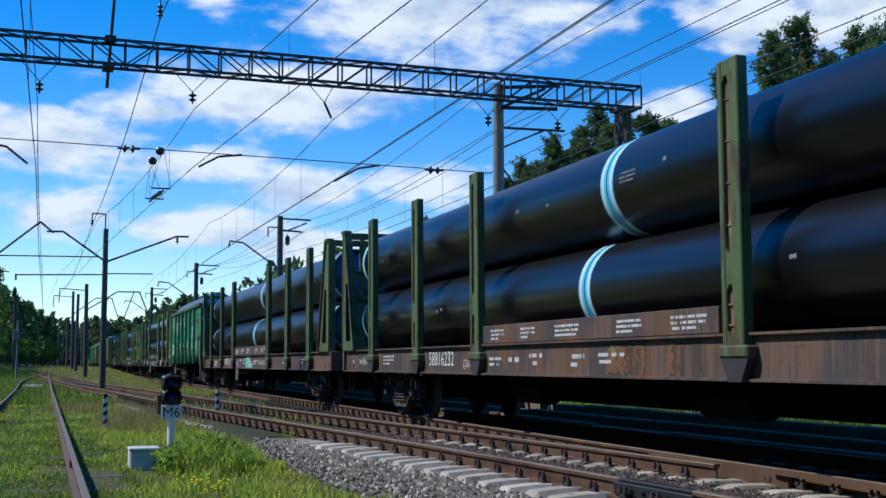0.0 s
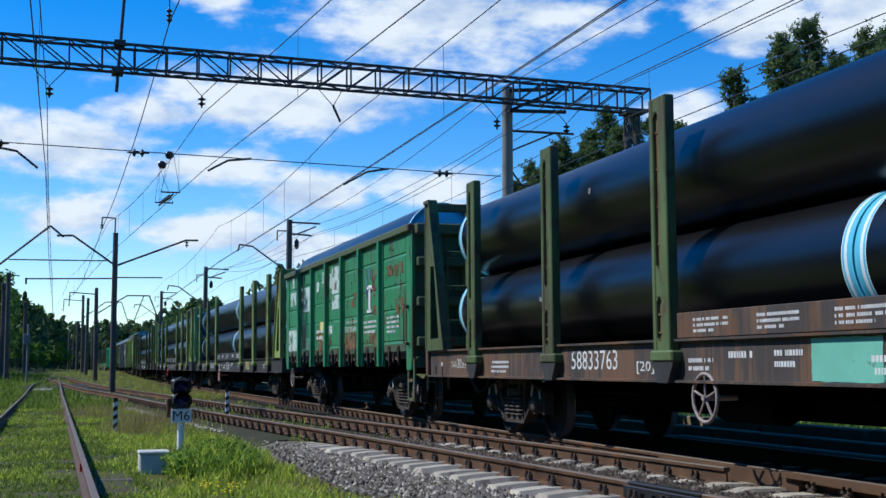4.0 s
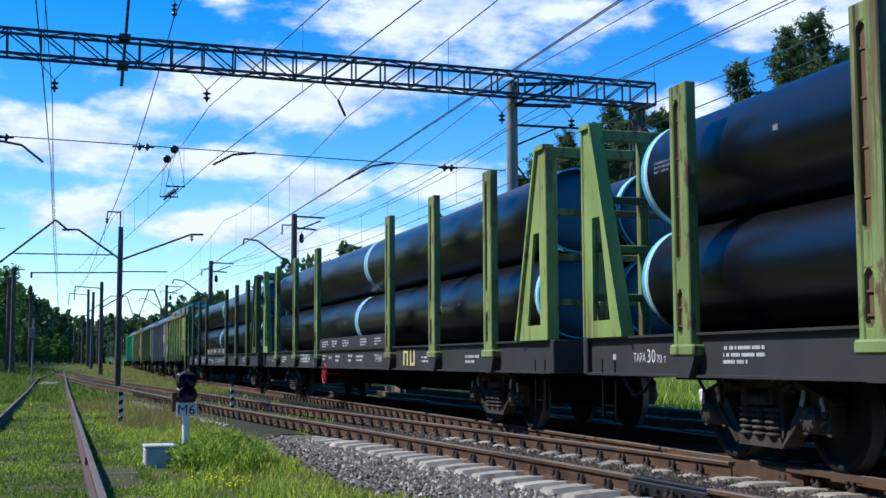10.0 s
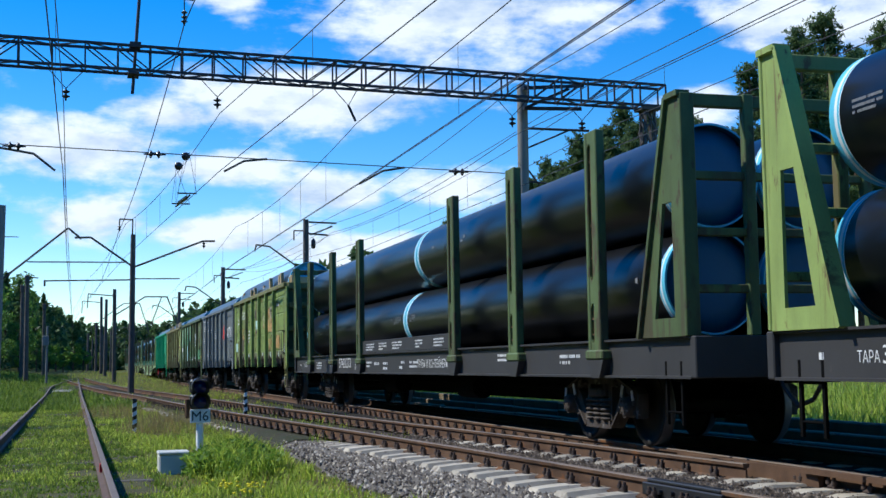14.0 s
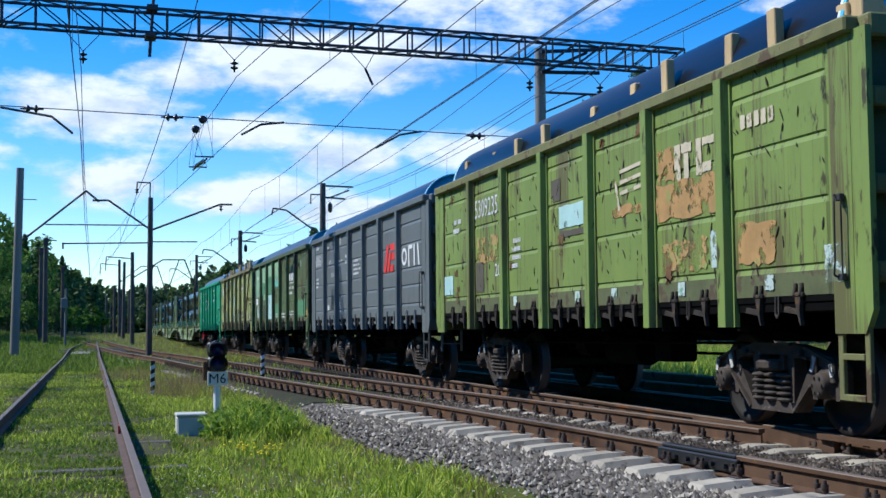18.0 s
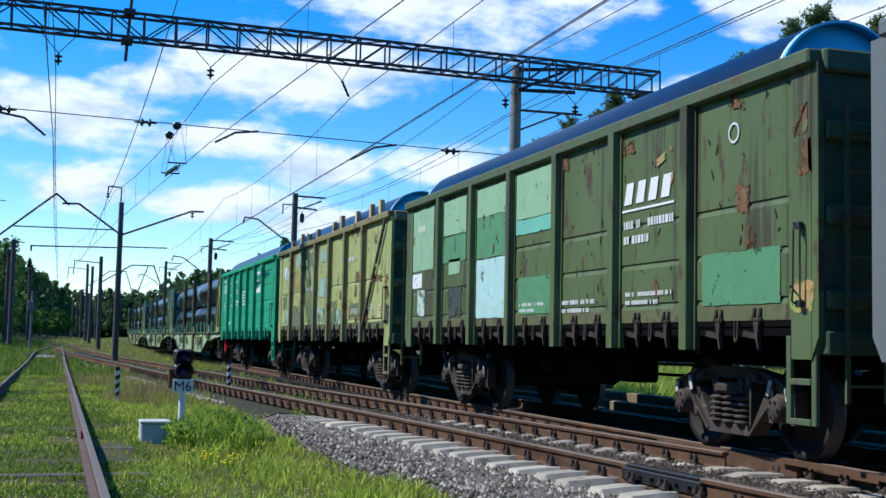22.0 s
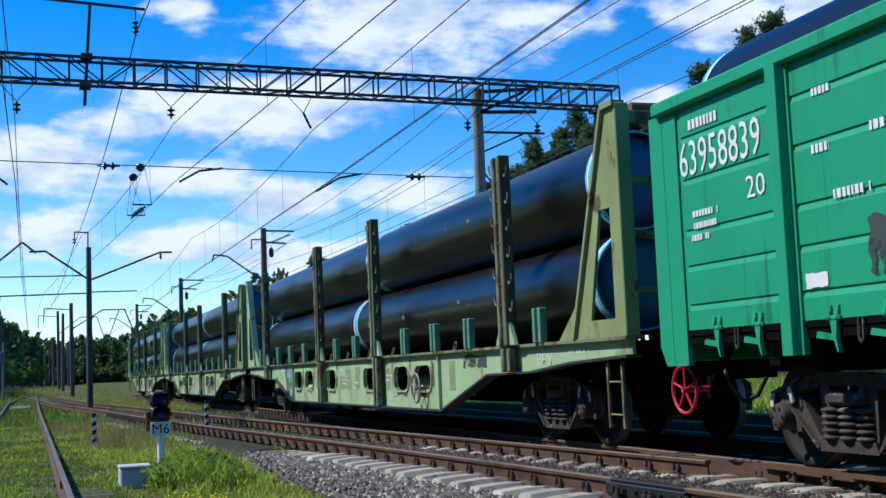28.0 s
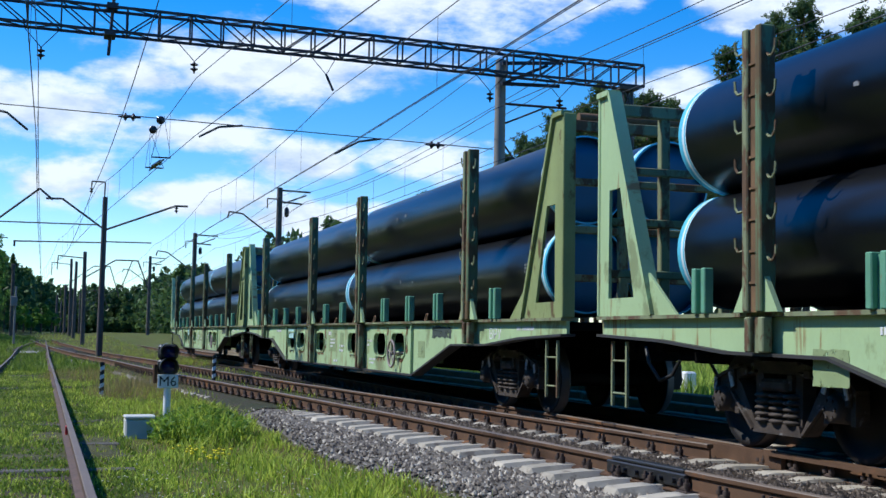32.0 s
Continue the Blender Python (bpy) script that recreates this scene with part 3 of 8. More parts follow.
def grass_material(name, a, b, c):
    m = bpy.data.materials.new(name)
    m.use_nodes = True
    nt = m.node_tree
    n, L = nt.nodes.new, nt.links.new
    bs = nt.nodes["Principled BSDF"]
    tc = n("ShaderNodeTexCoord")
    n1, n2 = n("ShaderNodeTexNoise"), n("ShaderNodeTexNoise")
    n1.inputs["Scale"].default_value, n1.inputs["Detail"].default_value = 0.45, 6
    n2.inputs["Scale"].default_value, n2.inputs["Detail"].default_value = 14, 4
    for x in (n1, n2):
        L(tc.outputs["Object"], x.inputs["Vector"])
    r1, r2 = n("ShaderNodeValToRGB"), n("ShaderNodeMix")
    r1.color_ramp.elements[0].position, r1.color_ramp.elements[1].position = 0.36, 0.62
    r1.color_ramp.elements[0].color, r1.color_ramp.elements[1].color = (*a, 1), (*b, 1)
    L(n1.outputs[0], r1.inputs[0])
    r2.data_type, r2.blend_type = "RGBA", "MIX"
    mr = n("ShaderNodeMapRange")
    mr.inputs["From Min"].default_value, mr.inputs["From Max"].default_value = 0.45, 0.70
    L(n2.outputs[0], mr.inputs["Value"])
    L(mr.outputs[0], r2.inputs[0])
    L(r1.outputs[0], r2.inputs[6])
    r2.inputs[7].default_value = (*c, 1)
    L(r2.outputs[2], bs.inputs["Base Color"])
    bs.inputs["Roughness"].default_value = 0.9
    bs.inputs["Specular IOR Level"].default_value = 0.15
    bp = n("ShaderNodeBump")
    bp.inputs["Strength"].default_value, bp.inputs["Distance"].default_value = 0.7, 0.05
    L(n2.outputs[0], bp.inputs["Height"])
    L(bp.outputs[0], bs.inputs["Normal"])
    return m


M["ground"] = grass_material("grassy_ground", (0.066, 0.068, 0.014), (0.080, 0.118, 0.012), (0.135, 0.108, 0.040))
M["dirt"] = grass_material("weedy_dirt", (0.030, 0.040, 0.014), (0.050, 0.042, 0.025), (0.058, 0.048, 0.034))
M["soil"] = grass_material("siding_soil", (0.040, 0.034, 0.022), (0.080, 0.092, 0.028), (0.115, 0.095, 0.062))
M["gravel"] = mat("ballast_gravel", (0.13, 0.115, 0.095), 0.95, 0, 0.45, 9, 45, 1.0, (0.075, 0.062, 0.05), 0.4, 14, 0.2)


def blade_material(name, a, b):
    m = bpy.data.materials.new(name)
    m.use_nodes = True
    nt = m.node_tree
    n, L = nt.nodes.new, nt.links.new
    bs = nt.nodes["Principled BSDF"]
    g = n("ShaderNodeNewGeometry")
    r = n("ShaderNodeValToRGB")
    r.color_ramp.elements[0].color, r.color_ramp.elements[1].color = (*a, 1), (*b, 1)
    L(g.outputs["Random Per Island"], r.inputs[0])
    L(r.outputs[0], bs.inputs["Base Color"])
    bs.inputs["Roughness"].default_value, bs.inputs["Specular IOR Level"].default_value = 0.6, 0.3
    tr = n("ShaderNodeBsdfTranslucent")
    L(r.outputs[0], tr.inputs["Color"])
    mx = n("ShaderNodeMixShader")
    mx.inputs[0].default_value = 0.45
    L(bs.outputs[0], mx.inputs[1])
    L(tr.outputs[0], mx.inputs[2])
    L(mx.outputs[0], nt.nodes["Material Output"].inputs["Surface"])
    return m


M["blade"] = blade_material("grass_blades", (0.12, 0.22, 0.012), (0.66, 0.74, 0.12))
M["verge"] = blade_material("verge_blades", (0.08, 0.15, 0.015), (0.26, 0.35, 0.06))
M["dry"] = blade_material("dry_stems", (0.20, 0.17, 0.06), (0.42, 0.33, 0.14))


def build_ground():
    def lines(fine0, fine1, step, far):
        a = list(np.arange(fine0, fine1 + 1e-6, step))
        for s, e in ((1, fine1), (-1, fine0)):
            d, p = step, e
            while abs(p) < far:
                d *= 1.35
                p += s * d
                a.append(p)
        return sorted(a)
    xs, ys = lines(-9, 16, 0.5, 2500), lines(-2, 60, 0.8, 2500)
    me = Mesh()
    v = [(x, y, ground_z(x, y)) for y in ys for x in xs]
    nx = len(xs)
    f = [(j * nx + i, j * nx + i + 1, (j + 1) * nx + i + 1, (j + 1) * nx + i) for j in range(len(ys) - 1) for i in range(nx - 1)]
    me.add(v, f, 0, True)
    single("ground", me, M["ground"], "grassy ground with short green and dry turf", "ground", "", "structure")


EDGE_Y, EDGE_W = [12, 16, 20, 24, 28, 33], [1.0, 0.9, 0.62, 0.38, 0.22, 0.2]     # width of the ballast outside the near rail


def bed(name, left, right, y0, y1, top, foot, label):
    """Ballast bed with sloping shoulders; left and right give the top's edges."""
    me = Mesh()
    ys = np.arange(y0, y1 + 0.1, 1.0)
    v = []
    for y in ys:
        l, r = left(y), right(y)
        w = 0.04 * noise.noise((y, 1.0, 2.0))
        for x, z in ((l - 0.75 + w * 4, foot), (l - 0.35, (top + foot) / 2 + w), (l, top), (l + (r - l) * 0.33, top + w), (l + (r - l) * 0.66, top - w), (r, top), (r + 0.7, foot)):
            v.append((x, y, z))
    f = [(j * 7 + i, j * 7 + i + 1, (j + 1) * 7 + i + 1, (j + 1) * 7 + i) for j in range(len(ys) - 1) for i in range(6)]
    me.add(v, f, 0, True)
    return single(name, me, M["gravel"], label, "ballast", "", "structure")


RAIL_P = [(-0.075, -0.18), (0.075, -0.18), (0.075, -0.168), (0.012, -0.148), (0.009, -0.05), (0.034, -0.038), (0.037, -0.008), (0.030, 0.0), (-0.030, 0.0), (-0.037, -0.008), (-0.034, -0.038), (-0.009, -0.05), (-0.012, -0.148), (-0.075, -0.168)]


def rail(name, xf, y0, y1, z, top, label, parent, step=1.5, body="rail"):
    me = Mesh()
    ys = list(np.arange(y0, y1, step)) + [y1]
    n = len(RAIL_P)
    v = [(xf(y) + px, y, (z(y) if callable(z) else z) + pz) for y in ys for px, pz in RAIL_P]
    me.add(v, [])
    for j in range(len(ys) - 1):
        for i in range(n):
            k = (i + 1) % n
            me.f.append((j * n + i, j * n + k, (j + 1) * n + k, (j + 1) * n + i))
            me.m.append(1 if i in (6, 7, 8) else 0)
            me.s.append(False)
    me.f += [tuple(range(n)), tuple(range((len(ys) - 1) * n, len(ys) * n))[::-1]]
    me.m += [0, 0]
    me.s += [False, False]
    return part(name, me, [M[body], M[top]], parent, label)


def sleeper_mesh():
    """Concrete sleeper, 2.7 m long, tapered shoulders, a dip in the middle."""
    me = Mesh()
    xs = [(-1.37, -0.075, 0.135), (-1.30, 0.015, 0.15), (-1.05, 0.035, 0.16), (-0.62, 0.045, 0.16), (-0.35, 0.00, 0.12), (0.35, 0.00, 0.12), (0.62, 0.045, 0.16), (1.05, 0.035, 0.16), (1.30, 0.015, 0.15), (1.37, -0.075, 0.135)]
    v = []
    for x, dz, hw in xs:
        v += [(x, -hw, -0.2), (x, -hw, dz - 0.06), (x, -hw * 0.70, dz), (x, hw * 0.70, dz), (x, hw, dz - 0.06), (x, hw, -0.2)]
    f = [(k * 6 + i, k * 6 + i + 1, (k + 1) * 6 + i + 1, (k + 1) * 6 + i) for k in range(len(xs) - 1) for i in range(5)]
    me.add(v, f + [(5, 4, 3, 2, 1, 0), tuple(len(v) - 6 + i for i in range(6))])
    return me.data("sleeper", M["sleeper"])


def clip_mesh():
    """Rail fastening: base plate, clamp, bolt and nut on either side of the rail."""
    me = Mesh()
    for s in (-1, 1):
        me.box(s * 0.085 - 0.05, s * 0.085 + 0.05, -0.08, 0.08, -0.178, -0.150, 0, 0.008)
        me.box(s * 0.095 - 0.025, s * 0.095 + 0.025, -0.05, 0.05, -0.15, -0.115, 0, 0.008)
        for dy in (-0.045, 0.045):
            me.rod((s * 0.105, dy, -0.16), (s * 0.105, dy, -0.055), 0.016, 6)
            me.rod((s * 0.105, dy, -0.115), (s * 0.105, dy, -0.085), 0.030, 6)
    return me.data("rail_fastening", M["clip"])


def build_tracks():
    main = thing("main_track", "rusty railway track on concrete sleepers under the passing train", "track", "", "structure")
    rail("rail", lambda y: TRACK_X - HALF, -40, 420, 0.0, "rail_top", "", main, 20)
    rail("rail", lambda y: TRACK_X + HALF, -40, 420, 0.0, "rail_top", "", main, 20)
    cross = thing("crossover_track", "rusty crossover track on pale concrete sleepers", "track", "", "structure")
    cz = lambda y: climb(y) * min(1.0, max(0.0, (y - 60) / 38)) * 0.8
    rail("rail", lambda y: cross_x(y) - HALF, -30, 100, cz, "rail_top", "", cross)
    rail("rail", lambda y: cross_x(y) + HALF, 11.2, 100, cz, "rail_top", "", cross)
    side = thing("siding_track", "weedy siding track on old wooden sleepers", "track", "", "structure")
    rail("rail", lambda y: siding_x(y) - HALF + join(y), -20, 100, siding_z, "rail_shine", "", side, 3, "rail_old")
    rail("rail", lambda y: siding_x(y) + HALF, -20, 100, siding_z, "rail_shine", "", side, 3, "rail_old")
    sl, cl = sleeper_mesh(), clip_mesh()
    y = 4.0
    rnd = random.Random(5)
    while y < 62:
        a = math.degrees(math.atan((cross_x(y + 1) - cross_x(y - 1)) / 2))
        part("sleeper", sl, None, cross, "", pose(cross_x(y) + rnd.uniform(-0.03, 0.03), y, -0.195 + rnd.uniform(-0.01, 0.01) - 0.085 * min(1, max(0, (y - 18) / 4)), 0, 0, -a + rnd.uniform(-1, 1)))
        if y < 45:
            for s in (-1, 1):
                if s < 0 or y > 11.3:
                    part("rail_fastening", cl, None, cross, "", pose(cross_x(y) + s * HALF, y, 0, 0, 0, -a))
        y += 0.545
    y = 3.0
    while y < 80:
        part("sleeper", sl, None, main, "", pose(TRACK_X, y, -0.20 - 0.06 * min(1, max(0, (y - 12) / 6)), 0, 0, rnd.uniform(-1, 1)))
        if y < 40:
            part("rail_fastening", cl, None, main, "", pose(TRACK_X - HALF, y, 0))
        y += 0.545
    ws = Mesh().box(-1.37, 1.37, -0.12, 0.12, -0.16, 0, 0, 0.02).data("wooden_sleeper", M["wood_sleeper"])
    y = 3.0
    while y < 70:
        part("wooden_sleeper", ws, None, side, "", pose(siding_x(y) + rnd.uniform(-0.05, 0.05), y, -0.350 + climb(y) + rnd.uniform(-0.05, 0.025), rnd.uniform(-1, 1), 0, rnd.uniform(-2, 2)))
        y += 0.62
    # long timbers and a worn plank deck where the siding joins the crossover
    lt = Mesh().box(-1.6, 2.3, -0.13, 0.13, -0.16, 0, 0, 0.02).data("switch_timber", M["wood_sleeper"])
    for k in range(10):
        y = 72.5 + k * 1.1
        part("switch_timber", lt, None, side, "", pose(siding_x(y) + 0.1, y, siding_z(y) - 0.13, 0, 0, rnd.uniform(-2, 2)))
    deck = Mesh().box(-0.62, 0.42, -1.9, 1.9, -0.05, 0.0, 0, 0.02)
    part("plank_deck", deck, M["concrete"], side, "pale worn deck between the rails", pose(siding_x(70.5), 70.5, siding_z(70.5) - 0.10, 0.6, 0, 0))
    # black insulated joint on the near rail
    me = Mesh()
    for s in (-1, 1):
        me.box(s * 0.04 - 0.025, s * 0.04 + 0.025, -0.65, 0.65, -0.145, -0.03, 0, 0.01)
        for k in range(6):
            me.rod((s * 0.06, -0.5 + k * 0.2, -0.09), (s * 0.10, -0.5 + k * 0.2, -0.09), 0.025, 6)
    me.box(-0.045, 0.045, -0.6, 0.6, -0.03, 0.004, 0, 0.01)
    part("rail_joint", me, M["black"], cross, "black insulated rail joint", pose(cross_x(9.6) - HALF, 9.6, 0, 0, 0, 3.3))
    # frog where the crossover meets the train's track
    me = Mesh()
    me.prism([(TRACK_X - HALF - 0.10, 10.3), (TRACK_X - HALF - 0.23, 12.6), (TRACK_X - HALF - 0.09, 13.2), (TRACK_X - HALF - 0.045, 10.3)], "z", -0.17, -0.012, 0)
    me.bar((TRACK_X - HALF - 0.15, 7.2, -0.02), (TRACK_X - HALF - 0.12, 10.5, -0.02), 0.07, 0.05)
    part("frog", me, M["rail"], main, "cast crossing frog")


bed("ballast_bed", lambda y: cross_x(y) - HALF - float(np.interp(y, EDGE_Y, EDGE_W)), lambda y: 9.3, -15, 21, -0.225, -0.43, "grey crushed stone ballast bed")
bed("old_ballast_bed", lambda y: max(cross_x(y) - HALF - float(np.interp(y, EDGE_Y, EDGE_W)), -1), lambda y: 9.3, 21, 300, -0.205, -0.44, "old dirty ballast bed with weeds").data.materials[0] = M["dirt"]
build_ground()
# dark stone under the trains: their shade put into its colour
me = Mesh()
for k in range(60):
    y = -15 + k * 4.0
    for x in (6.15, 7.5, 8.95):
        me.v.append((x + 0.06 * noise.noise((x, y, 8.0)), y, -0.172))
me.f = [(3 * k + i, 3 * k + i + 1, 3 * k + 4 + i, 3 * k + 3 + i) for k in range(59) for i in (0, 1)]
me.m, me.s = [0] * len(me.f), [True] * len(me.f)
single("oily_ballast", me, mat("shade_stone", (0.028, 0.025, 0.022), 0.95, 0, 0.5, 9, 45, 0.8, (0.06, 0.052, 0.045), 0.3, 12, 0.1), "ballast between the train's rails, darkened like its shade", "ballast", "", "structure")


def build_siding_bed():
    """Bare soil under the siding, showing between the weeds."""
    me = Mesh()
    xs = [-1.6, -1.25, -0.7, -0.2, 0.2, 0.7, 1.25, 1.6]
    ys = np.arange(-6, 84, 0.5)
    v = [(siding_x(y) + x + 0.12 * noise.noise((x, y * 0.8, 4)), y, ground_z(siding_x(y) + x, y) + (0.018 if 0 < i < 7 else -0.05)) for y in ys for i, x in enumerate(xs)]
    n = len(xs)
    me.add(v, [(j * n + i, j * n + i + 1, (j + 1) * n + i + 1, (j + 1) * n + i) for j in range(len(ys) - 1) for i in range(n - 1)], 0, True)
    single("siding_bed", me, M["soil"], "dark bare soil between the siding rails", "soil", "", "structure")


build_siding_bed()


def build_dirty_strip():
    """Rust-brown fines packed between the rails of the crossover."""
    me = Mesh()
    ys = np.arange(3, 24, 0.5)
    v = [(cross_x(y) + x + 0.05 * noise.noise((x * 3, y, 2.0)), y, -0.176 + (-0.04 if i in (0, 4) else 0.0) + 0.012 * noise.noise((x * 4, y * 2, 5.0))) for y in ys for i, x in enumerate((-0.60, -0.50, 0.0, 0.50, 0.60))]
    me.add(v, [(j * 5 + i, j * 5 + i + 1, (j + 1) * 5 + i + 1, (j + 1) * 5 + i) for j in range(len(ys) - 1) for i in range(4)], 0, True)
    single("dirty_ballast", me, mat("rusty_fines", (0.060, 0.045, 0.032), 0.95, 0, 0.5, 9, 45, 0.9, (0.11, 0.085, 0.06), 0.35, 12, 0.1), "rust-brown packed ballast between the crossover rails", "ballast", "", "structure")


build_dirty_strip()


def build_edging():
    """Low kerb of stacked concrete bars along the far side of the train's track."""
    e = thing("track_edging", "low weathered concrete edging beside the track", "edging", "", "structure")
    rnd = random.Random(3)
    for row, (x, z0, z1) in enumerate(((9.75, -0.34, -0.13), (10.1, -0.20, 0.00), (10.5, -0.10, 0.13))):
        me = Mesh().box(-0.09, 0.09, -1.47, 1.47, z0, z1, 0, 0.02).data("edging_block", M["strip"])
        for k in range(32):
            part("edging_block", me, None, e, "", pose(x + rnd.uniform(-0.03, 0.03), -4 + k * 3.0 + row, rnd.uniform(-0.02, 0.02), 0, 0, rnd.uniform(-0.4, 0.4)))


build_edging()


# ---- gantry, masts, wires ----
GY = 34.5


def beam_z(x):
    return 9.22 - 0.0195 * (x + 1.6)      # underside of the gantry beam


def insulator(me, p, n=3, r=0.09):
    """A string of disc insulators hanging down from p."""
    x, y, z = p
    prof = [(0.02, 0.0)]
    for k in range(n):
        h = -0.05 - k * 0.13
        prof += [(0.03, h), (r, h - 0.03), (r, h - 0.05), (0.03, h - 0.09)]
    prof.append((0.02, -0.08 - n * 0.13))
    me.lathe(prof, p, "z", 10, 1)
    return z - 0.08 - n * 0.13


def build_gantry():
    g = thing("gantry", "dark steel lattice gantry over the tracks", "gantry", "", "structure")
    x0, x1, d, h = -9.5, 17.25, 0.28, 0.67
    n = 31
    dx = (x1 - x0) / n
    for z_off, nm in ((0.0, "lower_chord"), (h, "upper_chord")):
        for s in (-1, 1):
            part(nm, Mesh().bar((x0, GY + s * d, beam_z(x0) + z_off), (x1, GY + s * d, beam_z(x1) + z_off), 0.07, 0.07), M["truss"], g)
    for k in range(n + 1):
        x = x0 + k * dx
        z = beam_z(x)
        me = Mesh()
        for s in (-1, 1):
            me.bar((x, GY + s * d, z), (x, GY + s * d, z + h), 0.045, 0.045)
        me.bar((x, GY - d, z), (x, GY + d, z), 0.04, 0.04)
        me.bar((x, GY - d, z + h), (x, GY + d, z + h), 0.04, 0.04)
        part("upright", me, M["truss"], g)
        if k < n:
            me = Mesh()
            rev = k in (8, 13, 14) or k > 17
            for s in (-1, 1):
                a, b = (x, GY + s * d, z + h), (x + dx, GY + s * d, beam_z(x + dx))
                if rev:
                    a, b = (x, GY + s * d, z), (x + dx, GY + s * d, beam_z(x + dx) + h)
                me.bar(a, b, 0.035, 0.035)
            zz = 1 if k % 2 else -1
            me.bar((x, GY - zz * d, z + h), (x + dx, GY + zz * d, beam_z(x + dx) + h), 0.03, 0.03)
            me.bar((x, GY - zz * d, z), (x + dx, GY + zz * d, beam_z(x + dx)), 0.03, 0.03)
            part("diagonal", me, M["truss"], g)
    # end post and far left post
    for x, nm in ((16.75, "post"), (-9.2, "post")):
        me = Mesh()
        for sx in (-1, 1):
            for sy in (-1, 1):
                me.bar((x + sx * 0.22, GY + sy * 0.22, -0.5), (x + sx * 0.15, GY + sy * 0.15, beam_z(x)), 0.09, 0.09)
        for k in range(12):
            za, zb = -0.3 + k * 0.76, 0.46 + k * 0.76
            for s in (-1, 1):
                me.bar((x - s * 0.2, GY - 0.2, za), (x + s * 0.2, GY - 0.2, zb), 0.05, 0.04)
                me.bar((x - 0.2, GY - s * 0.2, za), (x - 0.2, GY + s * 0.2, zb), 0.05, 0.04)
        me.box(x - 0.32, x + 0.32, GY - 0.3, GY + 0.3, beam_z(x) - 0.12, beam_z(x) - 0.036, 0)
        part(nm, me, M["pole_dark"], g, "rusty lattice post")
    # rod standing on the beam with an arm and an insulator
    me = Mesh().rod((1.25, GY, 8.55), (1.42, GY, 11.35), 0.045, 8)
    me.bar((0.0, GY, 11.5), (2.9, GY, 11.32), 0.06, 0.07)
    me.box(1.12, 1.42, GY - 0.32, GY + 0.32, 9.05, 9.15, 0)
    me.box(1.16, 1.46, GY - 0.32, GY + 0.32, 9.86, 9.94, 0)
    me.bar((2.64, GY, 11.32), (2.64, GY, 11.0), 0.03, 0.03)
    insulator(me, (2.64, GY, 11.02), 3)
    part("feeder_bracket", me, [M["truss"], M["insul"]], g, "upright rod with a feeder arm and insulator")
    # insulator hangers over each wire run
    for x, l, n_ in ((-0.5, 0.58, 2), (3.56, 0.55, 2), (12.3, 0.55, 2), (14.55, 0.55, 2)):
        me = Mesh()
        z = beam_z(x)
        for s in (-1, 1):
            me.rod((x + s * 0.52, GY, z), (x, GY, z - l), 0.012, 5)
        insulator(me, (x, GY, z - l), n_, 0.11)
        part("hanger", me, [M["truss"], M["insul"]], g, "insulator hanger")
    me = Mesh()
    z = beam_z(7.4)
    for s in (-1, 1):
        me.rod((7.2 + s * 0.4, GY, z), (7.3, GY, z - 0.55), 0.012, 5)
    me.rod((7.3, GY, z - 0.55), (7.51, GY, z - 1.0), 0.035, 6, None, 1)
    part("hanger", me, [M["truss"], M["insul"]], g, "insulator hanger")
    # lower fixing rope with insulators and registration arms
    part("fixing_rope", Mesh().rod((-9.2, GY, 7.22), (12.4, GY, 6.65), 0.014, 5), M["wire"], g)
    for x in (-1.8, 1.86, 10.6):
        me = Mesh()
        z = 6.98 - 0.0264 * (x + 1.57)
        me.lathe([(0.02, -0.3), (0.03, -0.16), (0.11, -0.12), (0.11, -0.09), (0.03, -0.05), (0.03, 0.05), (0.11, 0.09), (0.11, 0.12), (0.03, 0.16), (0.02, 0.3)], (x, GY, z), "x", 10)
        part("rope_insulator", me, M["insul"], g)
    for a, b, c in (((-2.6, 7.0), (-1.3, 6.8), (-0.75, 6.36)), ((4.95, 6.86), (4.3, 6.78), (3.75, 6.47)), ((8.95, 6.74), (8.3, 6.62), (7.6, 6.22))):
        me = Mesh()
        for p, q in ((a, b), (b, c)):
            me.rod((p[0], GY, p[1]), (q[0], GY, q[1]), 0.032, 6)
        part("registration_arm", me, M["pole_dark"], g)


build_gantry()


def pole(name, x, y, z0, z1, r0, r1, lean=0.0, mt="concrete", label="round grey concrete pole", extra=None, group="poles along the tracks"):
    t = thing(name, label, "pole", group)
    me = Mesh().rod((x, y, z0), (x + lean, y, z1), r0, 14, r1)
    part("shaft", me, M[mt], t)
    for nm, mesh, mats, lb in extra or ():
        part(nm, mesh, mats, t, lb)
    return t


def bracket_arm(pts, r=0.05):
    me = Mesh()
    for p, q in zip(pts, pts[1:]):
        me.rod(p, q, r, 6)
    return me


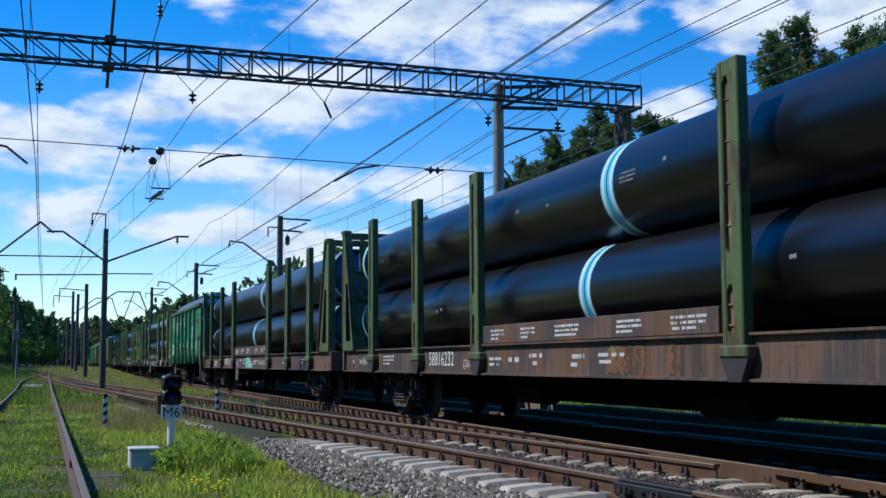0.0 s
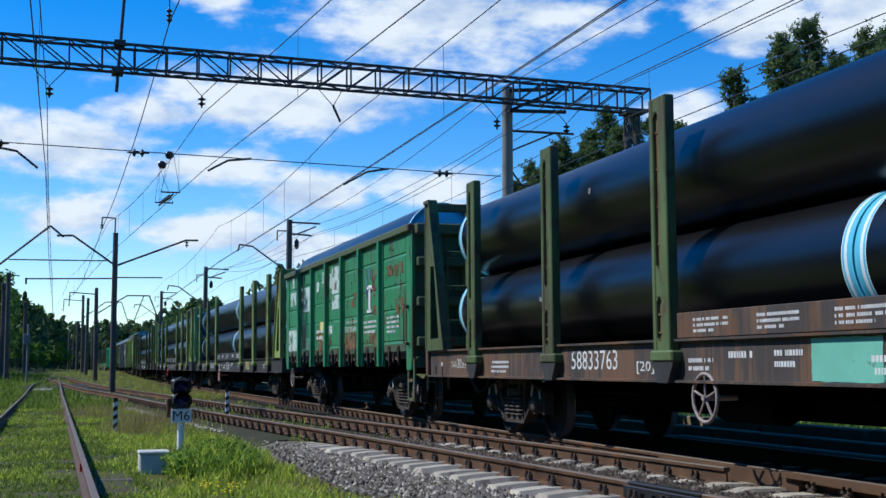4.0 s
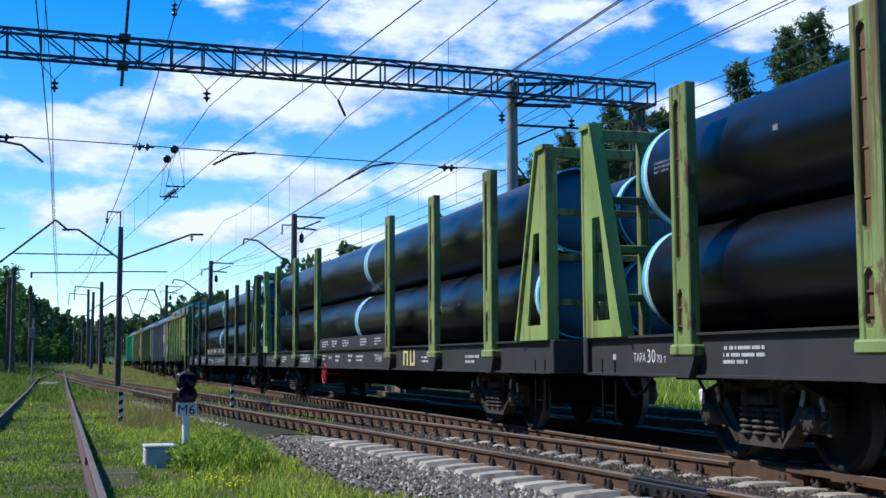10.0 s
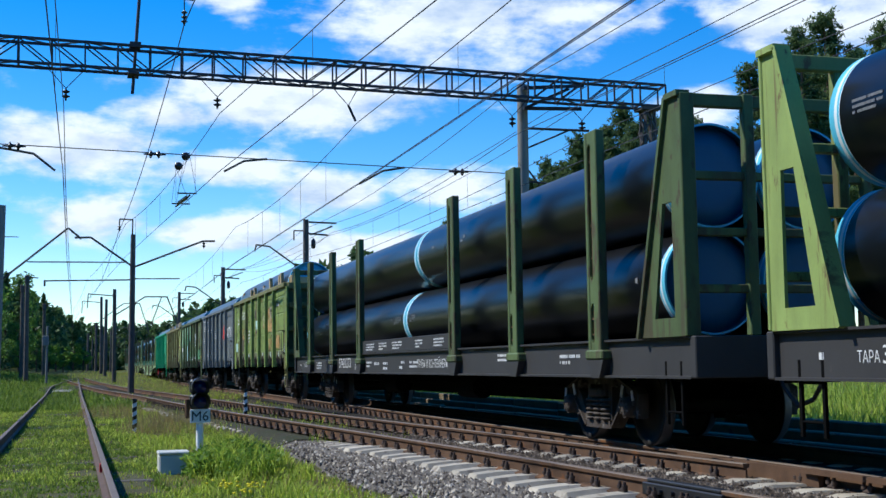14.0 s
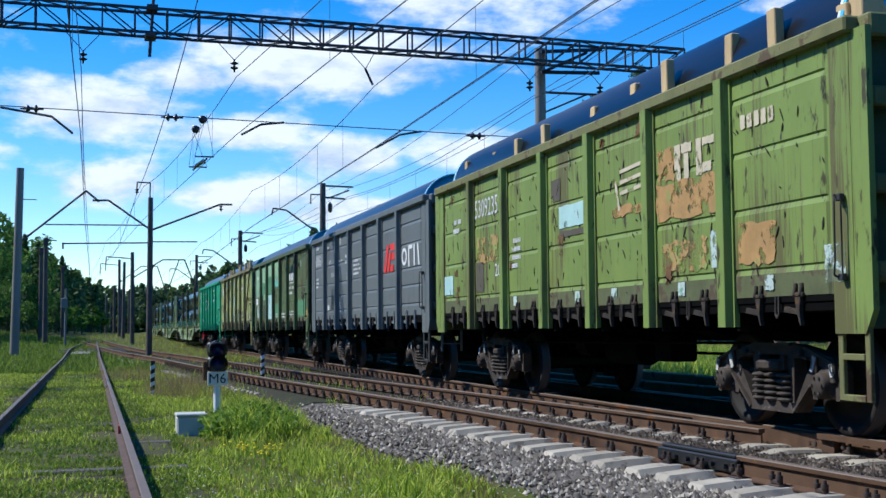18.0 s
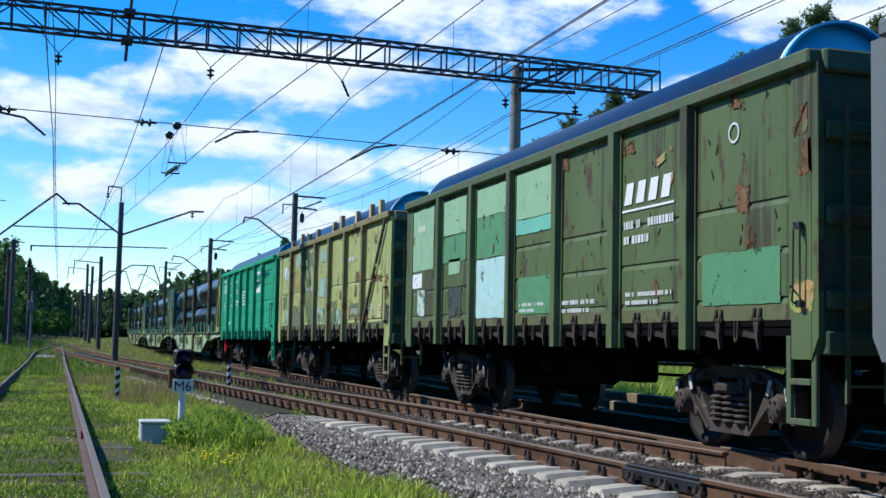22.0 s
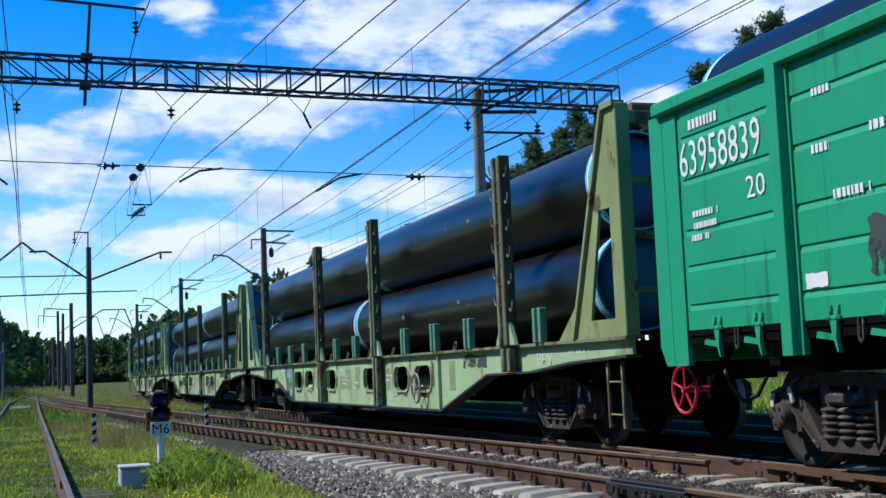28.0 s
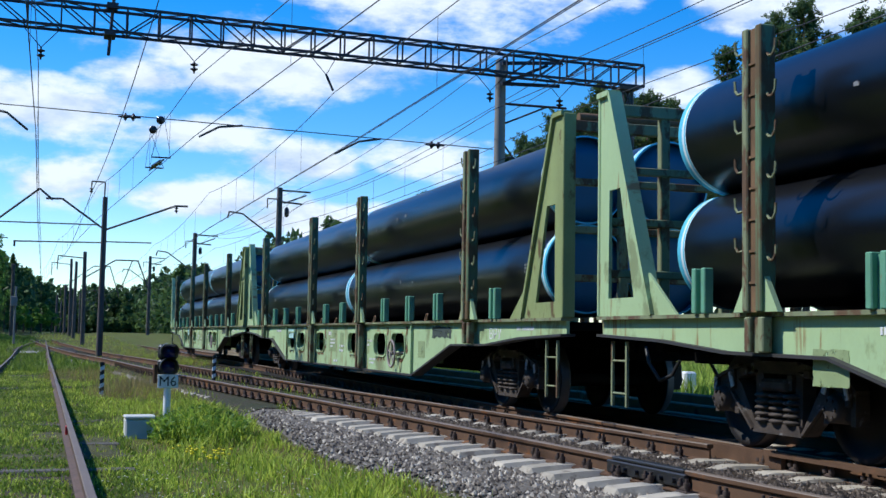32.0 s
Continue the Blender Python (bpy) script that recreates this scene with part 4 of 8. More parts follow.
def build_masts():
    # concrete mast beside the gantry with cross brackets and a cantilever
    x, y = 12.95, 35.5
    br = Mesh()
    br.bar((x, y - 0.25, 9.45), (x + 2.0, y - 0.25, 9.62), 0.09, 0.10)
    br.bar((x, y - 0.25, 8.82), (x + 1.9, y - 0.25, 8.88), 0.09, 0.10)
    br.bar((x + 0.1, y - 0.25, 8.85), (x + 1.5, y - 0.25, 9.5), 0.09, 0.09)
    ca = Mesh()
    ca.rod((x, y, 8.25), (x + 2.25, y, 8.25), 0.04, 6)
    ca.rod((x, y, 7.55), (x + 1.6, y, 8.25), 0.03, 6)
    ca.rod((x, y, 7.2), (x + 0.55, y, 6.5), 0.03, 6)
    ca.rod((x, y, 6.6), (x + 0.8, y, 6.55), 0.03, 6)
    pole("catenary_mast", x, y, -0.4, 9.6, 0.20, 0.165, 0.05, "concrete", "grey concrete mast with brackets and a cantilever", [("cross_bracket", br, M["truss"], ""), ("cantilever", ca, M["truss"], "")])
    # mast between siding and crossover with bracket arms on both sides
    x, y = 2.30, 62.0
    hook = bracket_arm([(x, y, 7.4), (x + 0.02, y, 8.28), (x - 0.6, y, 8.3), (x - 0.62, y, 8.0)], 0.035)
    insulator(hook, (x - 0.62, y, 8.02), 2)
    arms = bracket_arm([(x, y, 6.0), (x - 1.95, y, 7.38), (x - 2.7, y, 7.36)], 0.05)
    arm2 = bracket_arm([(x, y, 5.92), (x + 3.4, y, 7.27), (x + 4.0, y, 7.28)], 0.05)
    insulator(arm2, (x + 3.45, y, 7.25), 2)
    h1 = bracket_arm([(x, y, 5.33), (x - 4.05, y, 5.26)], 0.035)
    h1.rod((x - 4.05, y, 5.3), (x - 4.05, y, 5.0), 0.05, 6)
    h2 = bracket_arm([(x, y, 5.38), (x + 2.3, y, 5.4)], 0.03)
    pole("catenary_mast", x, y, -0.3, 7.55, 0.155, 0.12, 0.04, "pole_dark", "dark round mast with bracket arms and insulators", [("top_hook", hook, [M["pole_dark"], M["insul"]], ""), ("bracket_arm", arms, M["pole_dark"], ""), ("bracket_arm", arm2, [M["pole_dark"], M["insul"]], ""), ("registration_arm", h1, M["pole_dark"], ""), ("registration_arm", h2, M["pole_dark"], "")])
    # concrete mast on the left verge
    x, y = -3.78, 60.0
    arm = bracket_arm([(x, y, 5.0), (x + 3.1, y, 7.6), (x + 3.7, y, 7.1)], 0.05)
    h = bracket_arm([(x + 1.3, y, 6.0), (x + 5.7, y, 6.02)], 0.03)
    s = bracket_arm([(x + 0.1, y, 7.15), (x + 0.9, y, 7.15)], 0.02)
    pole("catenary_mast", x, y, 0.0, 8.6, 0.21, 0.17, 0.17, "concrete", "leaning grey concrete mast with a bracket arm", [("bracket_arm", arm, M["pole_dark"], ""), ("cross_rod", h, M["pole_dark"], ""), ("cross_rod", s, M["pole_dark"], "")])
    # masts beyond the train
    for x, y, z in ((13.1, 75, 10.0), (11.3, 105, 9.4), (11.0, 150, 10.0)):
        br = Mesh()
        br.bar((x, y, z - 0.15), (x + 1.95, y, z - 0.2), 0.10, 0.10)
        br.bar((x + 0.3, y, z - 0.95), (x + 1.7, y, z - 0.4), 0.08, 0.08)
        br.bar((x, y, z - 0.85), (x + 1.4, y, z - 0.95), 0.10, 0.10)
        arm = bracket_arm([(x - 0.1, y, z - 3.2), (x - 2.2, y, z - 1.7), (x - 3.0, y, z - 1.6), (x - 3.1, y, z - 2.0)], 0.05)
        ear = bracket_arm([(x, y, z - 0.7), (x - 0.7, y, z - 0.7), (x - 0.7, y, z - 1.3)], 0.04)
        ins = Mesh().lathe([(0.001, 0.1), (0.05, 0), (0.14, -0.1), (0.14, -0.5), (0.05, -0.6), (0.001, -0.6)], (x + 0.5, y, z - 1.2), "z", 8)
        pole("catenary_mast", x, y, -0.3, z, 0.22, 0.17, 0.05, "pole_dark", "dark mast with insulator brackets", [("cross_bracket", br, M["pole_dark"], ""), ("bracket_arm", arm, M["pole_dark"], ""), ("insulator_arm", ear, M["pole_dark"], ""), ("insulator", ins, M["insul"], "")])
    # masts standing in a row far along the line
    rnd = random.Random(8)
    for x, y, z, arms in ((2.3, 95, 6.9, 1), (2.1, 122, 7.6, 0), (1.9, 132, 8.4, 1), (0.7, 165, 5.6, 0), (1.6, 150, 6.4, 0), (3.2, 185, 7.5, 1), (3.0, 175, 6.4, 0), (2.2, 215, 7.2, 0), (4.6, 215, 7.5, 0), (3.9, 250, 7.6, 1), (5.4, 290, 7.6, 0), (1.8, 235, 6.6, 0), (4.4, 270, 7.0, 0)):
        ex = []
        if arms:
            a = bracket_arm([(x, y, z * 0.72), (x + 2.2, y, z * 0.92), (x + 3.8, y, z * 0.92), (x + 4.8, y, z * 0.55)], 0.05)
            a.rod((x + 3.4, y, z * 0.92), (x + 2.6, y, z * 0.6), 0.04, 5)
            b = bracket_arm([(x, y, z * 0.93), (x - 1.9, y, z * 0.95), (x - 1.95, y, z * 0.8)], 0.04)
            ex = [("bracket_arm", a, M["pole_dark"], ""), ("bracket_arm", b, M["pole_dark"], "")]
        pole("catenary_mast", x, y, 0.0, z, 0.17, 0.13, rnd.uniform(-0.05, 0.1), "pole_dark", "slender distant catenary mast beside the line", ex)
    for x, y, z in ((-4.2, 95, 7.0), (-3.6, 88, 7.2), (-3.1, 110, 6.4)):
        cap = Mesh().box(x - 0.16, x + 0.16, y - 0.16, y + 0.16, z - 0.35, z + 0.2, 0, 0.04)
        cap.rod((x, y, z + 0.1), (x + 0.7, y, z + 0.02), 0.04, 5)
        pole("wooden_pole", x, y, 0.3, z, 0.17, 0.13, 0.0, "pole_dark", "weathered dark wooden line pole", [("pole_cap", cap, M["pole_dark"], "")])
    bx = Mesh().box(-2.35, -1.95, 79.8, 80.2, 2.5, 3.1, 0, 0.03)
    pole("cable_post", -2.08, 80, 0.2, 3.7, 0.07, 0.06, 0.03, "concrete", "thin grey post with a small box", [("cable_box", bx, M["concrete"], "pale small cabinet")])


build_masts()


def sag(p, q, s, n=14):
    p, q = Vector(p), Vector(q)
    return [tuple(p.lerp(q, k / n) + Vector((0, 0, -4 * s * (k / n) * (1 - k / n)))) for k in range(n + 1)]


def build_wires():
    g = "overhead wires"
    spans = [-25.5, GY, 62.0, 100.0, 150.0, 200.0, 260.0, 330.0]
    for nm, xs, zc, zm in (("siding", [-0.6, -0.55, -0.75, -0.9, -1.2, -1.5, -1.9, -2.3], 6.36, 8.15), ("cross", [8.6, 3.62, 2.0, 0.4, -1.0, -1.4, -1.8, -2.2], 6.47, 8.1), ("main", [7.55, 7.55, 7.3, 7.7, 7.4, 7.6, 7.5, 7.5], 6.22, 8.0), ("far", [12.4, 12.32, 12.2, 12.3, 12.3, 12.3, 12.3, 12.3], 6.2, 7.8)):
        ms = []
        for k in range(len(spans) - 1):
            seg = sag((xs[k], spans[k], zm), (xs[k + 1], spans[k + 1], zm), 0.4)
            ms += seg if not ms else seg[1:]
        wire("messenger_wire", ms, 0.011, "thin bronze messenger wire over a track", "wire", g)
        cs = [(xs[k], spans[k], zc) for k in range(len(spans))]
        wire("contact_wire", cs, 0.011, "thin copper contact wire over a track", "wire", g)
        # droppers
        for k in range(len(spans) - 4):
            for j in range(1, 6):
                f = j / 6
                p = Vector((xs[k], spans[k], zm)).lerp(Vector((xs[k + 1], spans[k + 1], zm)), f) + Vector((0, 0, -4 * 0.4 * f * (1 - f)))
                if p.y > 3:
                    wire("dropper", [tuple(p), (p.x, p.y, zc)], 0.005, "thin vertical dropper wire between wires", "wire", g)
        if nm == "main":
            wire("contact_wire", [(x + 0.045, y, z) for x, y, z in cs], 0.009, "thin copper contact wire over a track", "wire", g)
    # ball insulators in the messenger and a section insulator in the contact wire of the crossover
    t = thing("section_insulator", "dark section insulator hung between crossover wires", "insulator")
    for x, y, z in ((3.22, 41.2, 7.99), (3.12, 43.0, 7.95)):
        part("insulator_disc", Mesh().lathe([(0.001, -0.07), (0.06, -0.06), (0.135, -0.02), (0.14, 0.0), (0.135, 0.02), (0.06, 0.06), (0.001, 0.07)], (x, y, z), "y", 16), M["insul"], t, "dark round insulator disc")
    me = Mesh().rod((3.22, 39.6, 6.47), (3.0, 42.4, 6.47), 0.035, 6)
    me.rod((3.18, 40.4, 6.5), (3.05, 41.6, 6.5), 0.07, 8)
    for y in (39.7, 42.3):
        me.rod((2.85, y, 6.55), (3.45, y, 6.55), 0.025, 5)
    part("runner", me, M["insul"], t)
    for a, b in (((3.26, 40.3, 7.98), (3.45, 39.7, 6.55)), ((3.26, 40.3, 7.98), (2.85, 39.7, 6.55)), ((3.08, 43.6, 7.96), (3.45, 42.3, 6.55)), ((3.08, 43.6, 7.96), (2.85, 42.3, 6.55)), ((3.2, 41.9, 7.95), (3.0, 42.3, 6.55))):
        part("suspension_wire", Mesh().rod(a, b, 0.008, 4), M["wire"], t)
    # feeders and lines on the masts beyond the train
    wire("feeder_wire", sag((5.0, -25, 12.6), (2.64, GY, 10.6), 0.4) + sag((2.64, GY, 10.6), (1.68, 62, 7.75), 0.5) + sag((1.68, 62, 7.75), (0.5, 120, 7.6), 0.8), 0.016, "thick feeder cable on the gantry", "wire", g)
    for x, z, x2, z2 in ((14.75, 9.45, 14.9, 9.8), (14.6, 8.85, 14.5, 9.0), (14.6, 7.85, 12.5, 7.5), (12.4, 9.3, 13.0, 9.4)):
        wire("line_wire", sag((x + 1.4, -30, z + 0.9), (x, GY, z), 0.5) + sag((x, GY, z), (x2, 75, z2), 0.5) + sag((x2, 75, z2), (12.6, 105, 9.2), 0.4) + sag((12.6, 105, 9.2), (12, 200, 9.0), 1.0), 0.011, "thin line wire on the masts", "wire", g)


build_wires()

# ---- the train ----
MOVERS = []            # (thing, place along the train at 0 s, x, z)
WHEELSETS = []         # wheelsets that roll
CACHE = {}


def cached(key, make):
    if key not in CACHE:
        CACHE[key] = make()
    return CACHE[key]


def moving(ob, u, x=TRACK_X, z=0.0):
    ob.matrix_basis = pose(x, u, z)
    MOVERS.append((ob, u, x, z))
    return ob


def wheelset_mesh():
    me = Mesh()
    for s in (-1, 1):
        x = s * 0.79
        me.lathe([(0.08, x - s * 0.09), (0.30, x - s * 0.03), (0.40, x - s * 0.06), (0.505, x - s * 0.055)], (0, 0, 0), "x", 36)
        me.lathe([(0.505, x - s * 0.055), (0.50, x - s * 0.03), (0.480, x - s * 0.018), (0.476, x + s * 0.065)], (0, 0, 0), "x", 36, 1)
        me.lathe([(0.476, x + s * 0.065), (0.40, x + s * 0.06), (0.385, x + s * 0.02), (0.18, x + s * 0.05), (0.12, x + s * 0.08), (0.09, x + s * 0.08)], (0, 0, 0), "x", 36)
    me.lathe([(0.001, -0.95), (0.09, -0.95), (0.09, -0.87), (0.08, -0.70), (0.08, 0.70), (0.09, 0.87), (0.09, 0.95), (0.001, 0.95)], (0, 0, 0), "x", 36)
    return me.weld().data("wheelset", [M["wheel"], M["tread"]])


def spring_mesh():
    """One coil spring nest with visible turns."""
    prof = [(0.001, 0.285)]
    for k in range(5):
        z = 0.29 + k * 0.058
        prof += [(0.066, z), (0.104, z + 0.008), (0.114, z + 0.022), (0.104, z + 0.036), (0.066, z + 0.046)]
    prof.append((0.001, 0.58))
    return Mesh().lathe(prof, (0, 0, 0), "z", 12).data("spring", M["bogie"])


def side_frame_mesh():
    """Cast bogie side frame with windows, jaws and rims, drawn outward to -x."""
    me = Mesh()
    t0, t1 = -0.07, 0.07

    def limb(pts, x0=t0, x1=t1):
        me.prism(pts, "x", x0, x1)
    limb([(-0.66, 0.70), (-0.36, 0.745), (0.36, 0.745), (0.66, 0.70), (0.66, 0.81), (0.36, 0.855), (-0.36, 0.855), (-0.66, 0.81)])
    limb([(-0.40, 0.19), (0.40, 0.19), (0.36, 0.29), (-0.36, 0.29)], -0.10, 0.10)
    for s in (-1, 1):
        def m(pts):
            return [(s * y, z) for y, z in pts]
        limb(m([(0.64, 0.70), (1.13, 0.56), (1.15, 0.64), (1.04, 0.73), (0.66, 0.81)]))
        limb(m([(0.27, 0.28), (0.37, 0.28), (0.39, 0.75), (0.27, 0.75)]))
        limb(m([(0.34, 0.20), (0.42, 0.20), (0.80, 0.53), (0.72, 0.69), (0.64, 0.62)]))
        limb(m([(0.70, 0.34), (0.775, 0.34), (0.79, 0.64), (0.70, 0.66)]))
        limb(m([(1.075, 0.34), (1.14, 0.34), (1.15, 0.60), (1.075, 0.62)]))
        # raised rims along the limbs
        me.bar((-0.085, s * 0.64, 0.815), (-0.085, s * 1.10, 0.675), 0.05, 0.028)
        me.bar((-0.085, s * 0.41, 0.215), (-0.085, s * 0.78, 0.545), 0.05, 0.028)
        me.bar((-0.085, s * 0.36, 0.76), (-0.085, s * 0.66, 0.715), 0.05, 0.022)
        me.box(-0.13, -0.07, s * 0.52 - 0.05, s * 0.52 + 0.05, 0.72, 0.80, 0, 0.012)
    me.bar((-0.085, -0.36, 0.85), (-0.085, 0.36, 0.85), 0.05, 0.026)
    # whitewashed check marks over the axle boxes
    for s in (-1, 1):
        me.bar((-0.112, s * 0.745, 0.60), (-0.112, s * 0.80, 0.74), 0.055, 0.010, 1, (1, 0, 0))
        me.bar((-0.112, s * 1.085, 0.56), (-0.112, s * 1.06, 0.68), 0.05, 0.010, 1, (1, 0, 0))
        me.box(-0.108, -0.07, s * 0.775 - 0.04, s * 0.775 + 0.04, 0.58, 0.77, 0, 0.01)
        me.box(-0.108, -0.07, s * 1.075 - 0.035, s * 1.075 + 0.035, 0.50, 0.70, 0, 0.01)
    return me.data("side_frame", [M["bogie"], M["scuffed_white"]])


def axle_box_mesh():
    me = Mesh().box(-0.09, 0.09, -0.145, 0.145, 0.35, 0.63, 0, 0.04)
    me.lathe([(0.001, -0.17), (0.095, -0.17), (0.118, -0.15), (0.125, -0.05)], (0, 0, 0.478), "x", 16)
    for k in range(6):
        a = k * math.pi / 3
        me.rod((-0.185, 0.08 * math.cos(a), 0.478 + 0.08 * math.sin(a)), (-0.15, 0.08 * math.cos(a), 0.478 + 0.08 * math.sin(a)), 0.015, 5)
    return me.data("axle_box", M["bogie"])


def bolster_end_mesh():
    me = Mesh().box(-0.12, 0.10, -0.23, 0.23, 0.585, 0.70, 0, 0.03)
    me.prism([(-0.27, 0.60), (-0.14, 0.60), (-0.20, 0.74), (-0.27, 0.74)], "x", -0.09, 0.06)
    me.prism([(0.27, 0.60), (0.14, 0.60), (0.20, 0.74), (0.27, 0.74)], "x", -0.09, 0.06)
    return me.data("bolster_end", M["bogie"])


def bolster_mesh():
    me = Mesh().box(-0.95, 0.95, -0.2, 0.2, 0.50, 0.78, 0, 0.03)
    me.lathe([(0.30, 0.78), (0.30, 0.92)], (0, 0, 0), "z", 16)
    for s in (-1, 1):
        me.bar((-0.7, s * 0.42, 0.42), (0.7, s * 0.42, 0.42), 0.10, 0.12)
        me.box(-0.92, -0.80, s * 0.42 - 0.06, s * 0.42 + 0.06, 0.25, 0.60, 0, 0.01)
        me.box(0.80, 0.92, s * 0.42 - 0.06, s * 0.42 + 0.06, 0.25, 0.60, 0, 0.01)
    return me.data("bogie", M["under"])


def bogie(wagon, y):
    b = part("bogie", cached("bolster", bolster_mesh), None, wagon, "grimy two-axle freight bogie", pose(0, y, 0))
    for s in (-1, 1):
        part("side_frame", cached("side_frame", side_frame_mesh), None, b, "", pose(s * 1.02, 0, 0, 0, 0, 0 if s < 0 else 180))
        part("bolster_end", cached("bolster_end", bolster_end_mesh), None, b, "", pose(s * 1.04, 0, 0, 0, 0, 0 if s < 0 else 180))
        for e in (-1, 1):
            part("axle_box", cached("axle_box", axle_box_mesh), None, b, "round-capped cast axle box", pose(s * 1.02, e * 0.925, 0, 0, 0, 0 if s < 0 else 180))
        for k in (-1, 0, 1):
            part("spring", cached("spring", spring_mesh), None, b, "", pose(s * 1.07, k * 0.235, 0))
        ws = part("wheelset", cached("wheelset", wheelset_mesh), None, b, "worn steel wheelset", pose(0, s * 0.925, 0.478))
        WHEELSETS.append((ws, s))
    return b


def coupler_mesh():
    me = Mesh().box(-0.12, 0.12, 0.0, 0.45, 0.92, 1.16, 0, 0.03)
    me.box(-0.22, 0.20, -0.42, 0.02, 0.86, 1.22, 0, 0.06)
    me.box(-0.40, 0.40, 0.4, 0.62, 0.85, 1.2, 0, 0.03)
    return me.data("coupler", M["under"])


def ends_gear(wagon, half):
    for s in (-1, 1):
        part("coupler", cached("coupler", coupler_mesh), None, wagon, "", pose(0, s * half, 0, 0, 0, 0 if s < 0 else 180))
        me = Mesh()
        pts = [(-0.45, 0.0, 0.95), (-0.48, -0.15, 0.75), (-0.42, -0.32, 0.55), (-0.35, -0.5, 0.62), (-0.3, -0.6, 0.8)]
        for a, b in zip(pts, pts[1:]):
            me.rod(a, b, 0.025, 6)
        part("brake_hose", cached("hose", lambda: me.data("brake_hose", M["black"])), None, wagon, "", pose(0, s * half, 0, 0, 0, 0 if s < 0 else 180))


def handwheel_mesh(mt):
    me = Mesh()
    n = 20
    for k in range(n):
        a, b = 2 * math.pi * k / n, 2 * math.pi * (k + 1) / n
        me.rod((0, 0.24 * math.cos(a), 0.24 * math.sin(a)), (0, 0.24 * math.cos(b), 0.24 * math.sin(b)), 0.020, 6, None, 0, False)
    for k in range(5):
        a = 2 * math.pi * k / 5 + 0.3
        me.rod((0, 0, 0), (0.0, 0.24 * math.cos(a), 0.24 * math.sin(a)), 0.013, 5)
    me.rod((-0.03, 0, 0), (0.35, 0, 0), 0.03, 8)
    return me.data("handwheel", M[mt])


def text_mesh(body, h, width=None, slant=0.0, mt="letter"):
    """Flat letters h high, squeezed to the width, as a mesh in the xy plane."""
    cu = bpy.data.curves.new("lettering", "FONT")
    cu.body, cu.size, cu.extrude, cu.shear, cu.resolution_u = body, 1.0, 0.0, slant, 2
    ob = bpy.data.objects.new("lettering", cu)
    me = bpy.data.meshes.new_from_object(ob)
    bpy.data.objects.remove(ob)
    co = np.empty(len(me.vertices) * 3)
    me.vertices.foreach_get("co", co)
    co = co.reshape(-1, 3)
    co -= [co[:, 0].min(), co[:, 1].min(), 0]
    k = h / max(0.01, co[:, 1].max())
    co[:, 1] *= k
    co[:, 0] *= width / max(0.01, co[:, 0].max()) if width else k
    me.vertices.foreach_set("co", co.reshape(-1))
    me.materials.clear()
    me.materials.append(M[mt])
    me.update()
    return me


def text_part(wagon, body, y, z, h, width=None, mt="letter", x=-1.562, slant=0.0):
    """Painted letters on the near side; y is where the writing starts (its end away from the engine)."""
    return part("lettering", text_mesh(body, h, width, slant, mt), None, wagon, "", pose(x, y, z, 90, 0, -90))


def bars(wagon, y, z, w, h, rows, mt="letter", x=-1.562, seed=0, name="marking", solid=False):
    """Small writing too small to read, as rows of short bars, starting at y and running toward the engine."""
    me = Mesh()
    rnd = random.Random(seed * 7 + int(y * 10))
    rh = h / rows
    for k in range(rows):
        yy = y
        end = y - w * (1 if k < rows - 1 else rnd.uniform(0.5, 0.9))
        while yy > end:
            l = rnd.uniform(0.16, 0.42) * rh
            if rnd.random() < 0.84 or solid:
                me.box(x - 0.0015, x + 0.0015, max(end, yy - l), yy, z - (k + 0.78) * rh, z - (k + 0.26) * rh)
            yy -= l + rh * 0.13
    if me.v:
        tagged(part(name, me, M[mt], wagon), "rows of small painted writing", "", "", "stuff" if name in ("marking", "stencil") else "")


def patch(wagon, y0, y1, z0, z1, mt, x=-1.560, seed=0, name="paint_patch"):
    """A painted-over patch with an uneven edge."""
    rnd = random.Random(seed + int(100 * y0))
    jit = 0.03 if "rust" in mt or "orange" in mt or "dark" in mt else 0.007
    ring = []
    for a, b in (((y0, z0), (y1, z0)), ((y1, z0), (y1, z1)), ((y1, z1), (y0, z1)), ((y0, z1), (y0, z0))):
        for k in range(9):
            f = k / 9
            ring.append((a[0] + (b[0] - a[0]) * f + rnd.uniform(-jit, jit), a[1] + (b[1] - a[1]) * f + rnd.uniform(-jit, jit)))
    part(name, Mesh().prism(ring, "x", x - 0.001, x + 0.001), M[mt], wagon)


